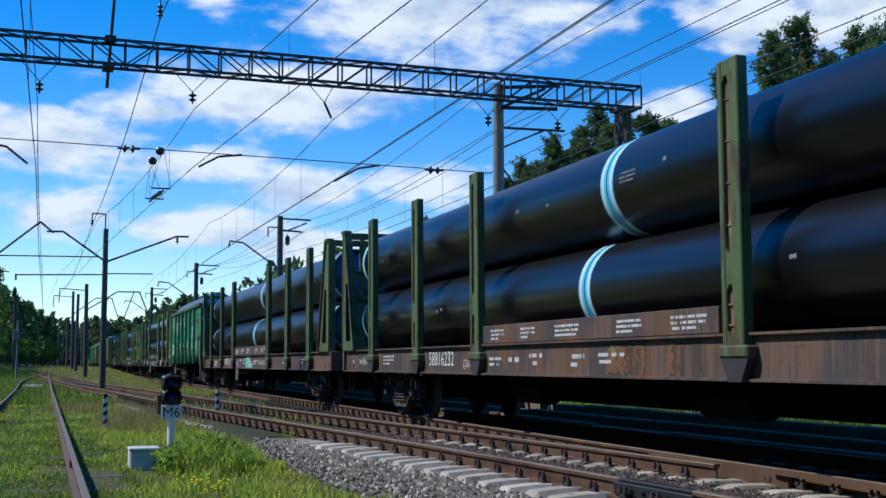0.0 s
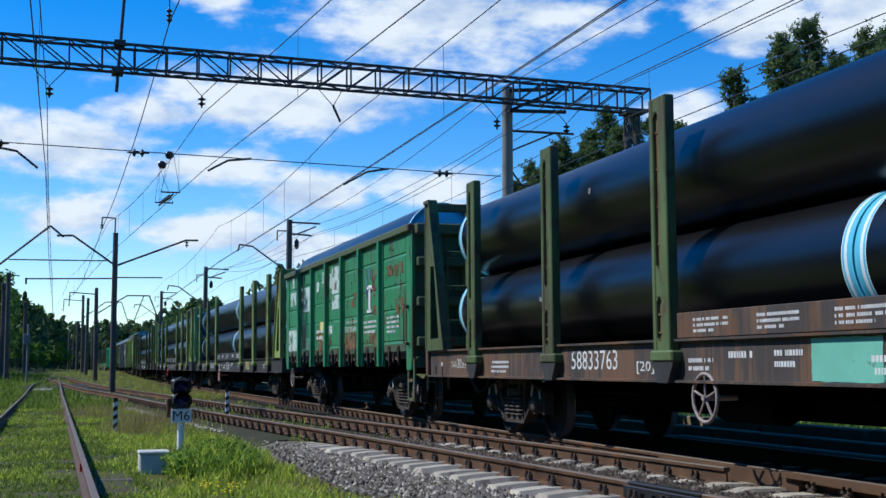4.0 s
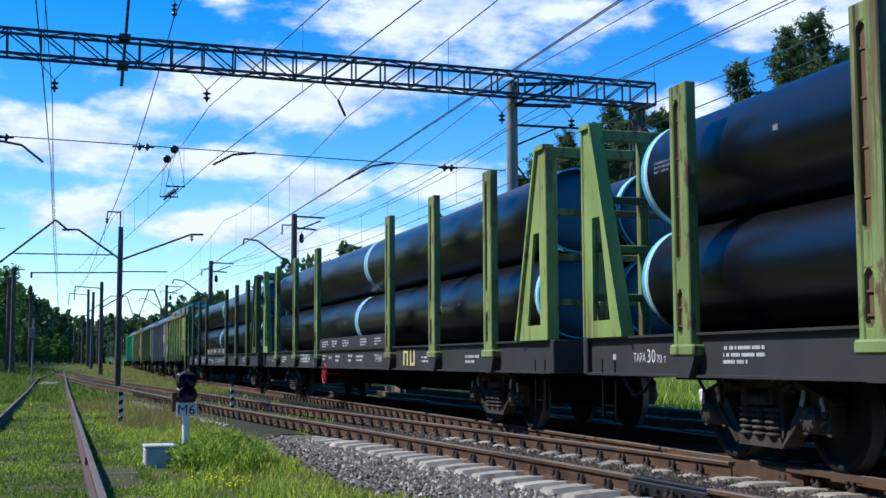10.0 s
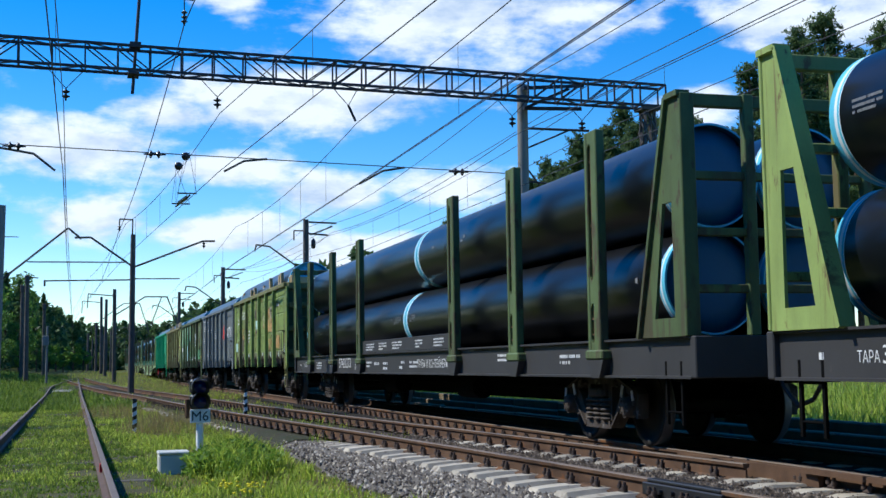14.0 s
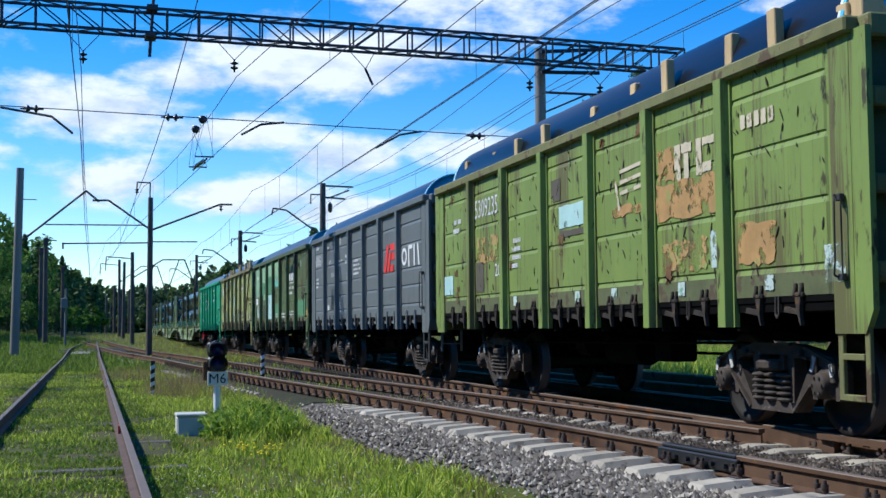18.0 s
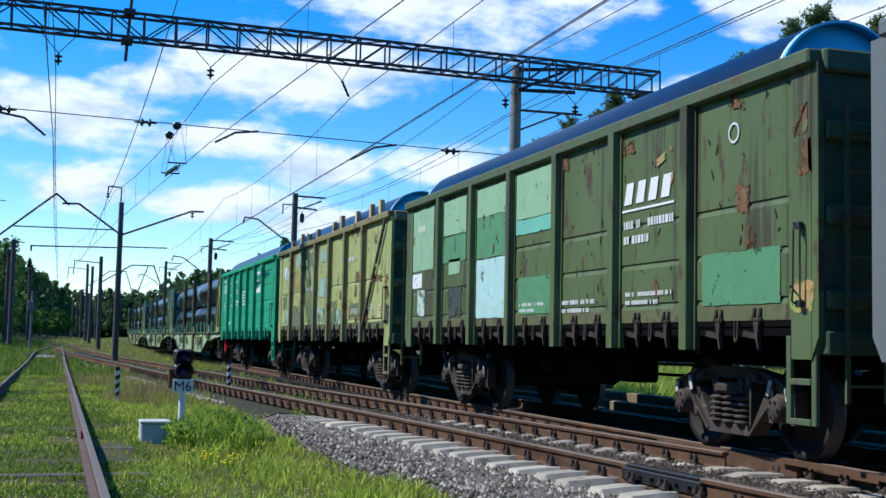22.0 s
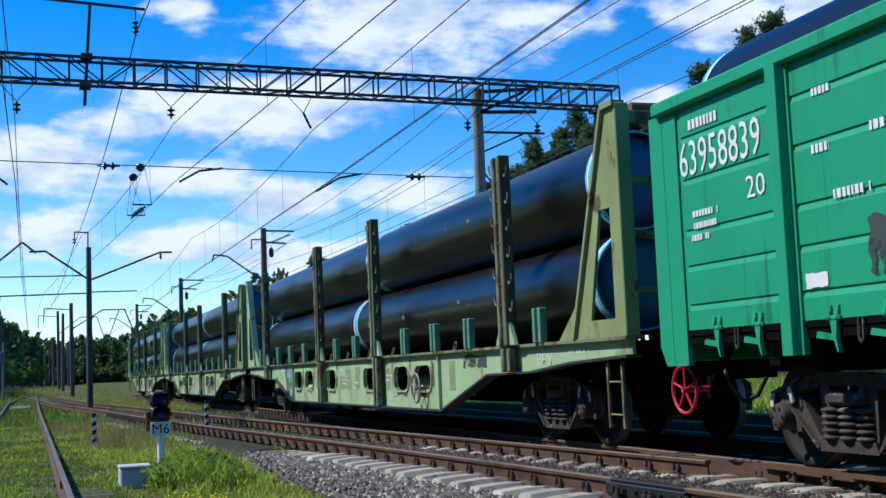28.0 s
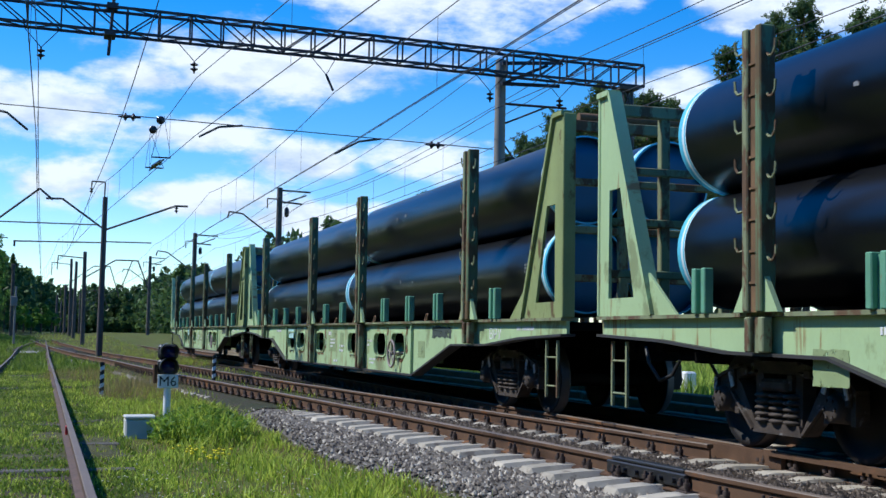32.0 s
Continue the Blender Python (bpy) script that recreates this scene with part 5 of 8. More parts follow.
def pipe_mesh(r, length, band, cap="pipe_cap_shaded"):
    """Steel pipe with dark coating, banded ends and blue inside."""
    n, me = 44, Mesh()
    segs = [(0.0, 1), (0.03, 3), (0.075, 2), (0.115, 1), (0.145, 2), (0.155, 0)] if band else [(0.0, 3), (0.05, 2), (0.09, 0)]
    ys = []
    for d, m in segs:
        ys.append((d, m))
    half = length / 2
    cuts = [(-half + d, m) for d, m in ys] + [(half - d, None) for d, _ in ys[::-1]]
    mids = [m for _, m in ys] + [m for _, m in ys[::-1]][1:]
    rings = [[(r * math.sin(2 * math.pi * i / n), y, r * math.cos(2 * math.pi * i / n)) for i in range(n)] for y, _ in cuts]
    for k in range(len(rings) - 1):
        me.add(rings[k] + rings[k + 1], [(i, (i + 1) % n, n + (i + 1) % n, n + i) for i in range(n)], mids[k] if k < len(mids) else 0, True)
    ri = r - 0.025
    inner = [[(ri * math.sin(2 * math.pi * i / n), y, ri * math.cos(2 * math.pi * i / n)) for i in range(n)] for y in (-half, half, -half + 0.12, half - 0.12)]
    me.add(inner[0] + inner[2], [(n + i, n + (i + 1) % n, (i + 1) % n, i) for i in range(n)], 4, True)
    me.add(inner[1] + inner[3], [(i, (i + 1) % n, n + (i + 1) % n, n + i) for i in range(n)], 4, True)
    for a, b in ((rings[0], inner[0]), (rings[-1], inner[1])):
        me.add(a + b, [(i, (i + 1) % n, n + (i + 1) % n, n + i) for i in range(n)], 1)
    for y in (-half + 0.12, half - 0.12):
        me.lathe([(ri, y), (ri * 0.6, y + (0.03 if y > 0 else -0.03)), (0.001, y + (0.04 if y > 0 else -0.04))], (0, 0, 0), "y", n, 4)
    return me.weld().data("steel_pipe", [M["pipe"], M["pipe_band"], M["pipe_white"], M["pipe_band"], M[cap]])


def load_pipe(u, x, z, r, length, band, group):
    # the cap's light or shade comes with the colour chosen here
    ob = new("steel_pipe", cached(("pipe", r, round(length, 2), band), lambda: pipe_mesh(r, length, band, "pipe_cap_shaded" if band else "pipe_cap_lit")))
    tagged(ob, "large black coated steel pipe with blue-painted inside", "pipe", group)
    moving(ob, u, x, z)
    if band and x < TRACK_X:
        # stencilled lines and white scuffs on the side that shows
        rnd = random.Random(int(u * 10))
        e = rnd.choice((-1, 1))
        if rnd.random() < 0.4:
            bars(ob, e * (length / 2 - 0.55) + 0.2, 0.10, 0.42, 0.15, 3, "patch_grey", -r - 0.002, int(u), "stencil")
        for _ in range(3):
            y, q = rnd.uniform(-0.45, 0.45) * length, rnd.uniform(-0.06, 0.08)
            patch(ob, y, y + rnd.uniform(0.04, 0.13), q, q + rnd.uniform(0.03, 0.07), "patch_grey", -r - 0.002, int(u), "scuff")
    return ob


def ring_mesh():
    me = Mesh()
    n = 10
    for k in range(n):
        a, b = 2 * math.pi * k / n, 2 * math.pi * (k + 1) / n
        me.rod((0, 0.065 * math.cos(a), 0.065 * math.sin(a)), (0, 0.065 * math.cos(b), 0.065 * math.sin(b)), 0.014, 5, None, 0, False)
    return me.data("lashing_ring", M["stake_rust"])


# -- gondola wagons --
POSTS = [-4.35, -2.6, -0.86, 0.86, 2.6, 4.35]
G_HALF, G_TOP, G_SILL = 6.5, 3.60, 1.30


SEAMS = {5: [1.54, 1.915, 2.26, 2.755, 3.17], 4: [1.57, 2.15, 2.71, 3.24], 3: [1.50, 1.94, 2.38], 2: [1.50, 2.32], 6: [1.50, 2.10, 2.55, 3.11]}


def panel_mesh(w, mt, ribs=5, sill=None):
    """Side sheet of one bay; each strip laps over the one below it; faces -x."""
    me = Mesh()
    z0, z1 = G_SILL, G_TOP - 0.12
    prof = [(-0.014, z0)]
    for z in SEAMS[ribs]:
        prof += [(-0.018, z - 0.058), (0.0, z - 0.008), (0.0, z), (-0.016, z + 0.010)]
    prof.append((-0.012, z1))
    n = len(prof)
    e = w / 2
    v = []
    for y, keep in ((-e, 0), (-e + 0.06, 0), (-e + 0.085, 1), (e - 0.085, 1), (e - 0.06, 0), (e, 0)):
        v += [(p[0] * keep, y, p[1]) for p in prof]
    f = [(c * n + i, c * n + i + 1, (c + 1) * n + i + 1, (c + 1) * n + i) for c in range(5) for i in range(n - 1)]
    me.add(v, f)
    me.m = [1 if k % (n - 1) == 0 else 0 for k in range(len(f))]
    me.box(0.006, 0.05, -e, e, z0, z1)
    return me.data("side_panel", [mt, sill or mt])


def post_mesh(mt):
    me = Mesh()
    hat = [(0.03, -0.13), (0.03, 0.13), (-0.028, 0.13), (-0.028, 0.095), (-0.10, 0.075), (-0.105, 0.065), (-0.105, -0.065), (-0.10, -0.075), (-0.028, -0.095), (-0.028, -0.13)]
    me.prism(hat, "z", 1.02, G_TOP - 0.12)
    return me.data("side_post", mt)


def latch_mesh(mt):
    """Discharge-door latch, hinge and hook under the side sheet."""
    me = Mesh()
    me.box(-0.05, 0.02, -0.085, 0.085, 1.285, 1.325, 0, 0.008)
    for d in (-0.05, 0.05):
        me.rod((-0.045, d, 1.30), (-0.02, d, 1.40), 0.020, 6)
        me.box(-0.04, 0.0, d - 0.022, d + 0.022, 1.36, 1.41, 0, 0.006)
    me.prism([(-0.045, 1.285), (0.045, 1.285), (0.02, 1.16), (-0.03, 1.04), (-0.05, 1.03), (-0.025, 1.15)], "x", -0.045, -0.005)
    me.prism([(0.0, 1.17), (0.24, 1.205), (0.26, 1.155), (0.0, 1.125)], "x", -0.03, 0.0)
    return me.data("door_latch", mt)


def hook_mesh(mt):
    me = Mesh()
    pts = [(-0.03, -0.03, 1.30), (-0.035, -0.03, 1.14), (-0.035, 0.0, 1.10), (-0.035, 0.03, 1.14), (-0.03, 0.03, 1.30)]
    for a, b in zip(pts, pts[1:]):
        me.rod(a, b, 0.012, 5)
    return me.data("tie_loop", mt)


def end_wall_parts(wagon, paint, m):
    """Sheet of an end wall with its stiffeners, posts, head and foot beams."""
    # old paints get darker ends: grime and the end's shade in one colour
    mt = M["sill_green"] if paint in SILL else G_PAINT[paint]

    def bx(nm, key, *a):
        part(nm, cached(("end", key, paint), lambda: Mesh().box(*a).data(nm, mt)), None, wagon, "", m)
    beam = M[TOP_RAIL[paint]] if paint in TOP_RAIL else G_PAINT[paint]

    deep = 0.095 if paint in ("dark", "yellow") else 0.19

    def bm_(nm, key, *a):
        part(nm, cached(("end", key, paint), lambda: Mesh().box(*a).data(nm, beam)), None, wagon, "", m)
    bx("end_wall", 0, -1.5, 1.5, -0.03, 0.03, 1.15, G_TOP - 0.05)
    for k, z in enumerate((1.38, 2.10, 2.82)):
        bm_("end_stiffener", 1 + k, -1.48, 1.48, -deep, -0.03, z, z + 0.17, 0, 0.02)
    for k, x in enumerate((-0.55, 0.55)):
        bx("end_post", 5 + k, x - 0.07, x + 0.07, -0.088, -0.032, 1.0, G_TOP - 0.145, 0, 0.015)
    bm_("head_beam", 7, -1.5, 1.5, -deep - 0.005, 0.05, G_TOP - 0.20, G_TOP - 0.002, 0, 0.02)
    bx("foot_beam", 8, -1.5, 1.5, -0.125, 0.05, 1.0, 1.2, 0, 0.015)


def corner_mesh(mt, ext=0.24):
    """Corner plate that reaches ext past the end wall, its foot cut off at an angle."""
    me = Mesh()
    me.prism([(-ext, 1.15), (0.11 - ext, 0.96), (0.305, 0.96), (0.305, G_TOP - 0.12), (-ext, G_TOP - 0.12)], "x", -0.026, 0.03)
    me.box(-0.03, 0.20, 0.0, 0.03, 1.0, G_TOP - 0.12)
    return me.data("corner_post", mt)


def ladder_mesh(mt, rungs=7, z0=0.6, dz=0.36, w=0.38):
    me = Mesh()
    for s in (-1, 1):
        me.bar((0, s * w / 2, z0), (0, s * w / 2, z0 + rungs * dz), 0.03, 0.04)
    for k in range(rungs):
        me.rod((0, -w / 2, z0 + dz * (k + 0.4)), (0, w / 2, z0 + dz * (k + 0.4)), 0.013, 6)
    return me.data("ladder", mt)


def step_mesh(mt):
    """Footstep of flat bars hung from the sill."""
    me = Mesh()
    for y in (-0.19, 0.19):
        me.box(-0.02, 0.02, y - 0.035, y + 0.035, 0.40, 1.16, 0, 0.006)
    for z in (0.40, 0.74):
        me.box(-0.03, 0.03, -0.155, 0.155, z, z + 0.055, 0, 0.006)
    return me.data("step", mt)


def handle_mesh():
    me = Mesh()
    pts = [(0.0, 0.03, 1.42), (-0.06, 0.03, 1.45), (-0.07, 0.0, 1.55), (-0.07, -0.01, 2.06), (-0.05, 0.03, 2.12), (0.0, 0.05, 2.12)]
    for a, b in zip(pts, pts[1:]):
        me.rod(a, b, 0.009, 6)
    me.rod((-0.02, -0.03, 1.46), (-0.02, -0.03, 2.08), 0.008, 5)
    me.box(-0.03, 0.02, -0.03, 0.04, 2.07, 2.13, 0, 0.006)
    me.box(-0.03, 0.02, -0.04, 0.03, 1.40, 1.46, 0, 0.006)
    return me.data("grab_handle", M["flat_dark"])


def underframe_mesh():
    me = Mesh()
    me.box(-0.33, 0.33, -G_HALF, G_HALF, 0.86, 1.16, 0, 0.02)
    me.box(-1.45, 1.45, -G_HALF, G_HALF, 1.16, 1.26)
    for s in (-1, 1):
        me.box(s * 1.47 - 0.06, s * 1.47 + 0.06, -G_HALF, G_HALF, 1.16, 1.32)
    for y in (-4.33, -2.6, -0.86, 0.86, 2.6, 4.33):
        me.box(-1.4, 1.4, y - 0.12, y + 0.12, 0.98, 1.17)
        for s in (-1, 1):
            me.bar((s * 0.33, y + 0.6, 0.9), (s * 1.35, y + 0.6, 1.2), 0.5, 0.05)
    me.rod((-0.55, -0.3, 0.72), (-0.55, 0.75, 0.72), 0.20, 12)
    me.rod((-0.7, 1.2, 0.78), (-0.7, 1.55, 0.78), 0.16, 12)
    me.box(-0.85, -0.5, -1.6, -1.1, 0.6, 0.95, 0, 0.03)
    me.rod((-0.35, -4.0, 0.70), (-0.35, 4.0, 0.70), 0.02, 6)
    me.rod((-0.9, -3.6, 0.85), (-0.9, 3.6, 0.80), 0.015, 6)
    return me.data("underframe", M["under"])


def gondola(u, paint, label, latch="under", ribs=5, hw="", name="gondola_wagon", shift=0.1, lift=0.0, load=11.7):
    mt = G_PAINT[paint]
    w = thing(name, label, "freight wagon", "wagons of the train")
    moving(w, u)
    part("underframe", cached("g_under", underframe_mesh), None, w, "near-black underframe with brake gear, shade in its colour")
    edges = [-G_HALF + 0.34] + POSTS + [G_HALF - 0.34]
    for a, b in zip(edges, edges[1:]):
        wd = b - a
        pm = cached(("panel", paint, round(wd, 2), ribs), lambda: panel_mesh(wd, mt, ribs, M[SILL[paint]] if paint in SILL else None))
        for s in (-1, 1):
            part("side_panel", pm, None, w, "", pose(s * 1.535, (a + b) / 2, 0, 0, 0, 0 if s < 0 else 180))
        lm = cached(("latch", latch), lambda: latch_mesh(M["grime"] if latch == "under" else G_PAINT[latch]))
        for d in (-0.36, 0.33):
            part("door_latch", lm, None, w, "grimy door latch", pose(-1.53, (a + b) / 2 + d, 0))
        part("tie_loop", cached(("loop", latch), lambda: hook_mesh(M["bogie"])), None, w, "", pose(-1.53, (a + b) / 2, 0))
        # strip below the panel, the recess's shade given by its near-black colour
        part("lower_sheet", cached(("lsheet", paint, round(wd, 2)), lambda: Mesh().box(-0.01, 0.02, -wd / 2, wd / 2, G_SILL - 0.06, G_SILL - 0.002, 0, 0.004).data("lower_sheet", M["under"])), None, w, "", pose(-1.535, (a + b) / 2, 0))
    for y in POSTS:
        for s in (-1, 1):
            part("side_post", cached(("post", paint), lambda: post_mesh(M["post_ochre"] if paint == "yellow" else mt)), None, w, "", pose(s * 1.545, y, 0, 0, 0, 0 if s < 0 else 180))
    for s in (-1, 1):
        part("top_rail", cached(("rail", paint), lambda: Mesh().box(-0.10, 0.10, -G_HALF - 0.03, G_HALF + 0.03, G_TOP - 0.14, G_TOP, 0, 0.02).data("top_rail", M[TOP_RAIL[paint]] if paint in TOP_RAIL else mt)), None, w, "", pose(s * 1.53, 0, 0))
        end_wall_parts(w, paint, pose(0, s * G_HALF, 0, 0, 0, 0 if s < 0 else 180))
        for e in (-1, 1):
            c = cached(("corner", paint), lambda: corner_mesh(mt, 0.10 if paint in ("dark", "yellow", "green") else 0.24))
            part("corner_post", c, None, w, "", pose(s * 1.53, e * (G_HALF - 0.03), 0) @ Matrix.Diagonal((-s, -e, 1, 1)))
    part("ladder", cached(("ladder", paint), lambda: ladder_mesh(M[TOP_RAIL[paint]] if paint in TOP_RAIL else mt)), None, w, "", pose(-1.12, -G_HALF - (0.12 if paint in ("dark", "yellow") else 0.21), 0, 0, 0, 90))
    part("step", cached(("step", paint), lambda: step_mesh(M[TOP_RAIL[paint]] if paint in TOP_RAIL else M["flat_dark"] if paint == "grey" else mt)), None, w, "", pose(-1.52, -G_HALF + (0.22 if paint in ("dark", "yellow") else 0.10), 0))
    part("grab_handle", cached("grab", handle_mesh), None, w, "black curved grab handle", pose(-1.585, -G_HALF + 0.16, 0))
    for y in (-4.35, 4.35):
        bogie(w, y)
    ends_gear(w, G_HALF + 0.05)
    if hw:
        part("handwheel", cached(("hw", hw), lambda: handwheel_mesh(hw)), None, w, "brake handwheel", pose(-1.35, G_HALF + 0.15, 0.72))
        part("handwheel_bracket", cached("hwb", lambda: Mesh().bar((-1.02, G_HALF - 0.2, 1.12), (-1.02, G_HALF + 0.18, 0.74), 0.07, 0.05).bar((-1.02, G_HALF + 0.15, 0.62), (-1.02, G_HALF + 0.15, 0.84), 0.10, 0.08).data("handwheel_bracket", M["under"])), None, w)
    for s in (-1, 1):
        load_pipe(u + (shift if s < 0 else -0.1), TRACK_X + s * 0.715, 1.27 + 1.42 * 1.5 + lift, 0.71, load, False, "pipes in the gondola wagons")
    return w


def timber_bracing(u, ys, label, head=True):
    t = thing("timber_bracing", label, "timber", "timber bracing of the loads")
    moving(t, u)
    me = cached("stake", lambda: Mesh().box(-0.05, 0.05, -0.075, 0.075, 3.0, 3.86, 0, 0.01).data("stake", M["timber"]))
    rnd = random.Random(int(u))
    for y in ys:
        part("stake", me, None, t, "", pose(-1.42, y, rnd.uniform(0.0, 0.14), rnd.uniform(-2, 2), rnd.uniform(-1, 2), 0))
    if head:
        for z in (3.62,):
            part("cross_board", cached(("board", z), lambda: Mesh().box(-1.4, 1.4, -0.08, 0.08, z, z + 0.18, 0, 0.01).data("cross_board", M["timber"])), None, t, "", pose(0, -6.15, 0))
        for x in (-1.25, 0.25):
            part("stake", cached("block", lambda: Mesh().box(-0.11, 0.11, -0.1, 0.1, 3.45, 3.84, 0, 0.01).data("stake", M["timber"])), None, t, "", pose(x, -6.3, 0))
    return t


# -- dark flat wagons with stanchions --
A_HALF = 12.390
A_STAKES = [-10.0, -7.0, -3.9, 3.5, 6.7, 9.85]
DECK = 1.30


def ring_plate(me, outer, inner, x0, x1, mi=0):
    """A plate with a hole, both outlines with the same number of corners."""
    n = len(outer)
    v = [(x, *p) for x in (x0, x1) for p in (*outer, *inner)]
    f = []
    for i in range(n):
        j = (i + 1) % n
        f += [(i, j, n + j, n + i), (2 * n + i, 3 * n + i, 3 * n + j, 2 * n + j), (i, 2 * n + i, 2 * n + j, j), (n + i, n + j, 3 * n + j, 3 * n + i)]
    return me.add(v, f, mi)


def stake_mesh(paint):
    """Tall stanchion: two channels, slotted web with rusty rungs showing in the slots, and a pocket foot."""
    me = Mesh()
    me.box(-0.10, 0.02, -0.19, -0.02, 1.05, 3.88, 0, 0.012)
    me.box(-0.095, 0.02, 0.11, 0.19, 1.05, 3.88, 0, 0.012)
    me.box(-0.050, 0.0, -0.02, 0.11, 1.05, 3.86, 1)
    for k in range(4):
        z = 2.30 + k * 0.40
        me.box(-0.062, -0.045, -0.02, 0.11, z, z + 0.02, 1)
    for z in (1.36, 1.55):
        me.box(-0.07, -0.045, -0.02, 0.11, z, z + 0.02, 1)
    # web plates that leave the slots open, with rounded slot ends
    for z0, z1 in ((1.05, 1.27), (1.74, 2.04), (3.72, 3.88)):
        me.box(-0.088, -0.045, -0.018, 0.108, z0, z1, 0, 0.008)
    for z, d in ((1.74, -1), (2.04, 1), (1.27, 1), (3.72, -1)):
        for y, e in ((-0.018, 1), (0.108, -1)):
            me.prism([(y, z), (y + e * 0.045, z), (y, z + d * 0.045)], "x", -0.086, -0.05)
    me.box(-0.12, 0.04, -0.27, 0.24, 1.06, 1.18, 0, 0.02)
    me.prism([(-0.26, 1.06), (0.23, 1.06), (0.10, 0.84), (-0.13, 0.84)], "x", -0.10, 0.02, 2)
    return me.data("stanchion", [M[paint], M["stake_rust"], M["flat_dark"]])


def trapezoid_mesh(base, top, h, z0, mats, foot=0.0):
    """End frame plate in the plane of the side; its upright edge faces the wagon's end (-y)."""
    me = Mesh()
    slot = [(0.26, z0 + 0.20), (base * 0.66, z0 + 0.20), (base * 0.62, z0 + 0.40), (0.26 + (base - 0.26) * 0.26, z0 + h * 0.56), (0.27, z0 + h * 0.56), (0.26, z0 + 0.4)]
    outer = [(0.0, z0), (base, z0), (base * 0.93, z0 + 0.24), (top, z0 + h), (0.0, z0 + h), (0.0, z0 + 0.3)]
    ring_plate(me, outer, slot, -0.035, 0.0)
    me.bar((0.0, base, z0), (0.0, top, z0 + h), 0.16, 0.05)
    me.box(-0.05, 0.12, -0.02, 0.03, z0, z0 + h, 0, 0.01)
    me.bar((0.0, 0.0, z0 + h), (0.0, top, z0 + h), 0.16, 0.06)
    if foot:
        me.prism([(base - 0.02, z0), (base + foot, z0), (base - 0.12, z0 + foot * 0.9)], "x", -0.03, 0.0)
    return me.data("end_frame", mats)


def end_grid_parts(wagon, mt, z0, h, m, w=1.42):
    """Cross beams and uprights that join the two end frames."""
    for k, z in enumerate((z0 + 0.45, z0 + 1.05, z0 + 1.65, z0 + h - 0.12)):
        part("cross_beam", cached(("beam", mt, k, z0), lambda: Mesh().box(-w, w, 0.0, 0.10, z, z + (0.09 if k < 3 else 0.14), 0, 0.01).data("cross_beam", M[mt])), None, wagon, "", m)
    for x in (-0.72, 0.72):
        part("end_upright", cached(("eup", mt, x, z0), lambda: Mesh().box(x - 0.06, x + 0.06, -0.03, 0.07, z0, z0 + h + 0.03, 0, 0.01).data("end_upright", M[mt])), None, wagon, "", m)


def flat_sill_mesh(mt):
    """I-section side sill."""
    prof = [(-0.07, 0.845), (0.07, 0.845), (0.07, 0.87), (0.012, 0.875), (0.012, 1.265), (0.07, 1.27), (0.07, 1.295), (-0.07, 1.295), (-0.07, 1.27), (-0.012, 1.265), (-0.012, 0.875), (-0.07, 0.87)]
    return Mesh().prism(prof, "y", -A_HALF, A_HALF).data("side_sill", mt)


def flat_under_mesh(half, z1=1.25):
    me = Mesh()
    me.box(-0.35, 0.35, -half + 0.1, half - 0.1, 0.78, z1 - 0.1)
    me.box(-0.33, 0.33, -6.5, 6.5, 0.45, 0.78)
    me.box(-1.40, 1.40, -half + 0.1, half - 0.1, z1 - 0.1, z1)
    for k in range(13):
        y = -half + 1.2 + k * (2 * half - 2.4) / 12
        me.box(-1.38, 1.38, y - 0.08, y + 0.08, 0.92, z1 - 0.1)
    for y in (-3.2, 2.4):
        me.rod((-0.75, y, 0.62), (-0.75, y + 1.1, 0.62), 0.2, 12)
    me.rod((-0.6, -8, 0.66), (-0.6, 8, 0.66), 0.02, 6)
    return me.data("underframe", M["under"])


def pipes_on_flat(u, z0, seed, group):
    rnd = random.Random(seed)
    r = 0.61
    reach = 11.75 if seed in (1, 4, 5) else 11.35
    for layer in (0, 1):
        for s in (-1, 1):
            j = rnd.uniform(0.02, 0.62) if layer == 0 else rnd.uniform(-0.98, -0.48)
            for e in (-1, 1):
                ln = 11.35 + j if e < 0 else reach - j
                c = j + e * (ln / 2 + 0.015)
                load_pipe(u + c, TRACK_X + s * 0.625, z0 + r + layer * 2 * r, r, round(ln, 1), True, group)


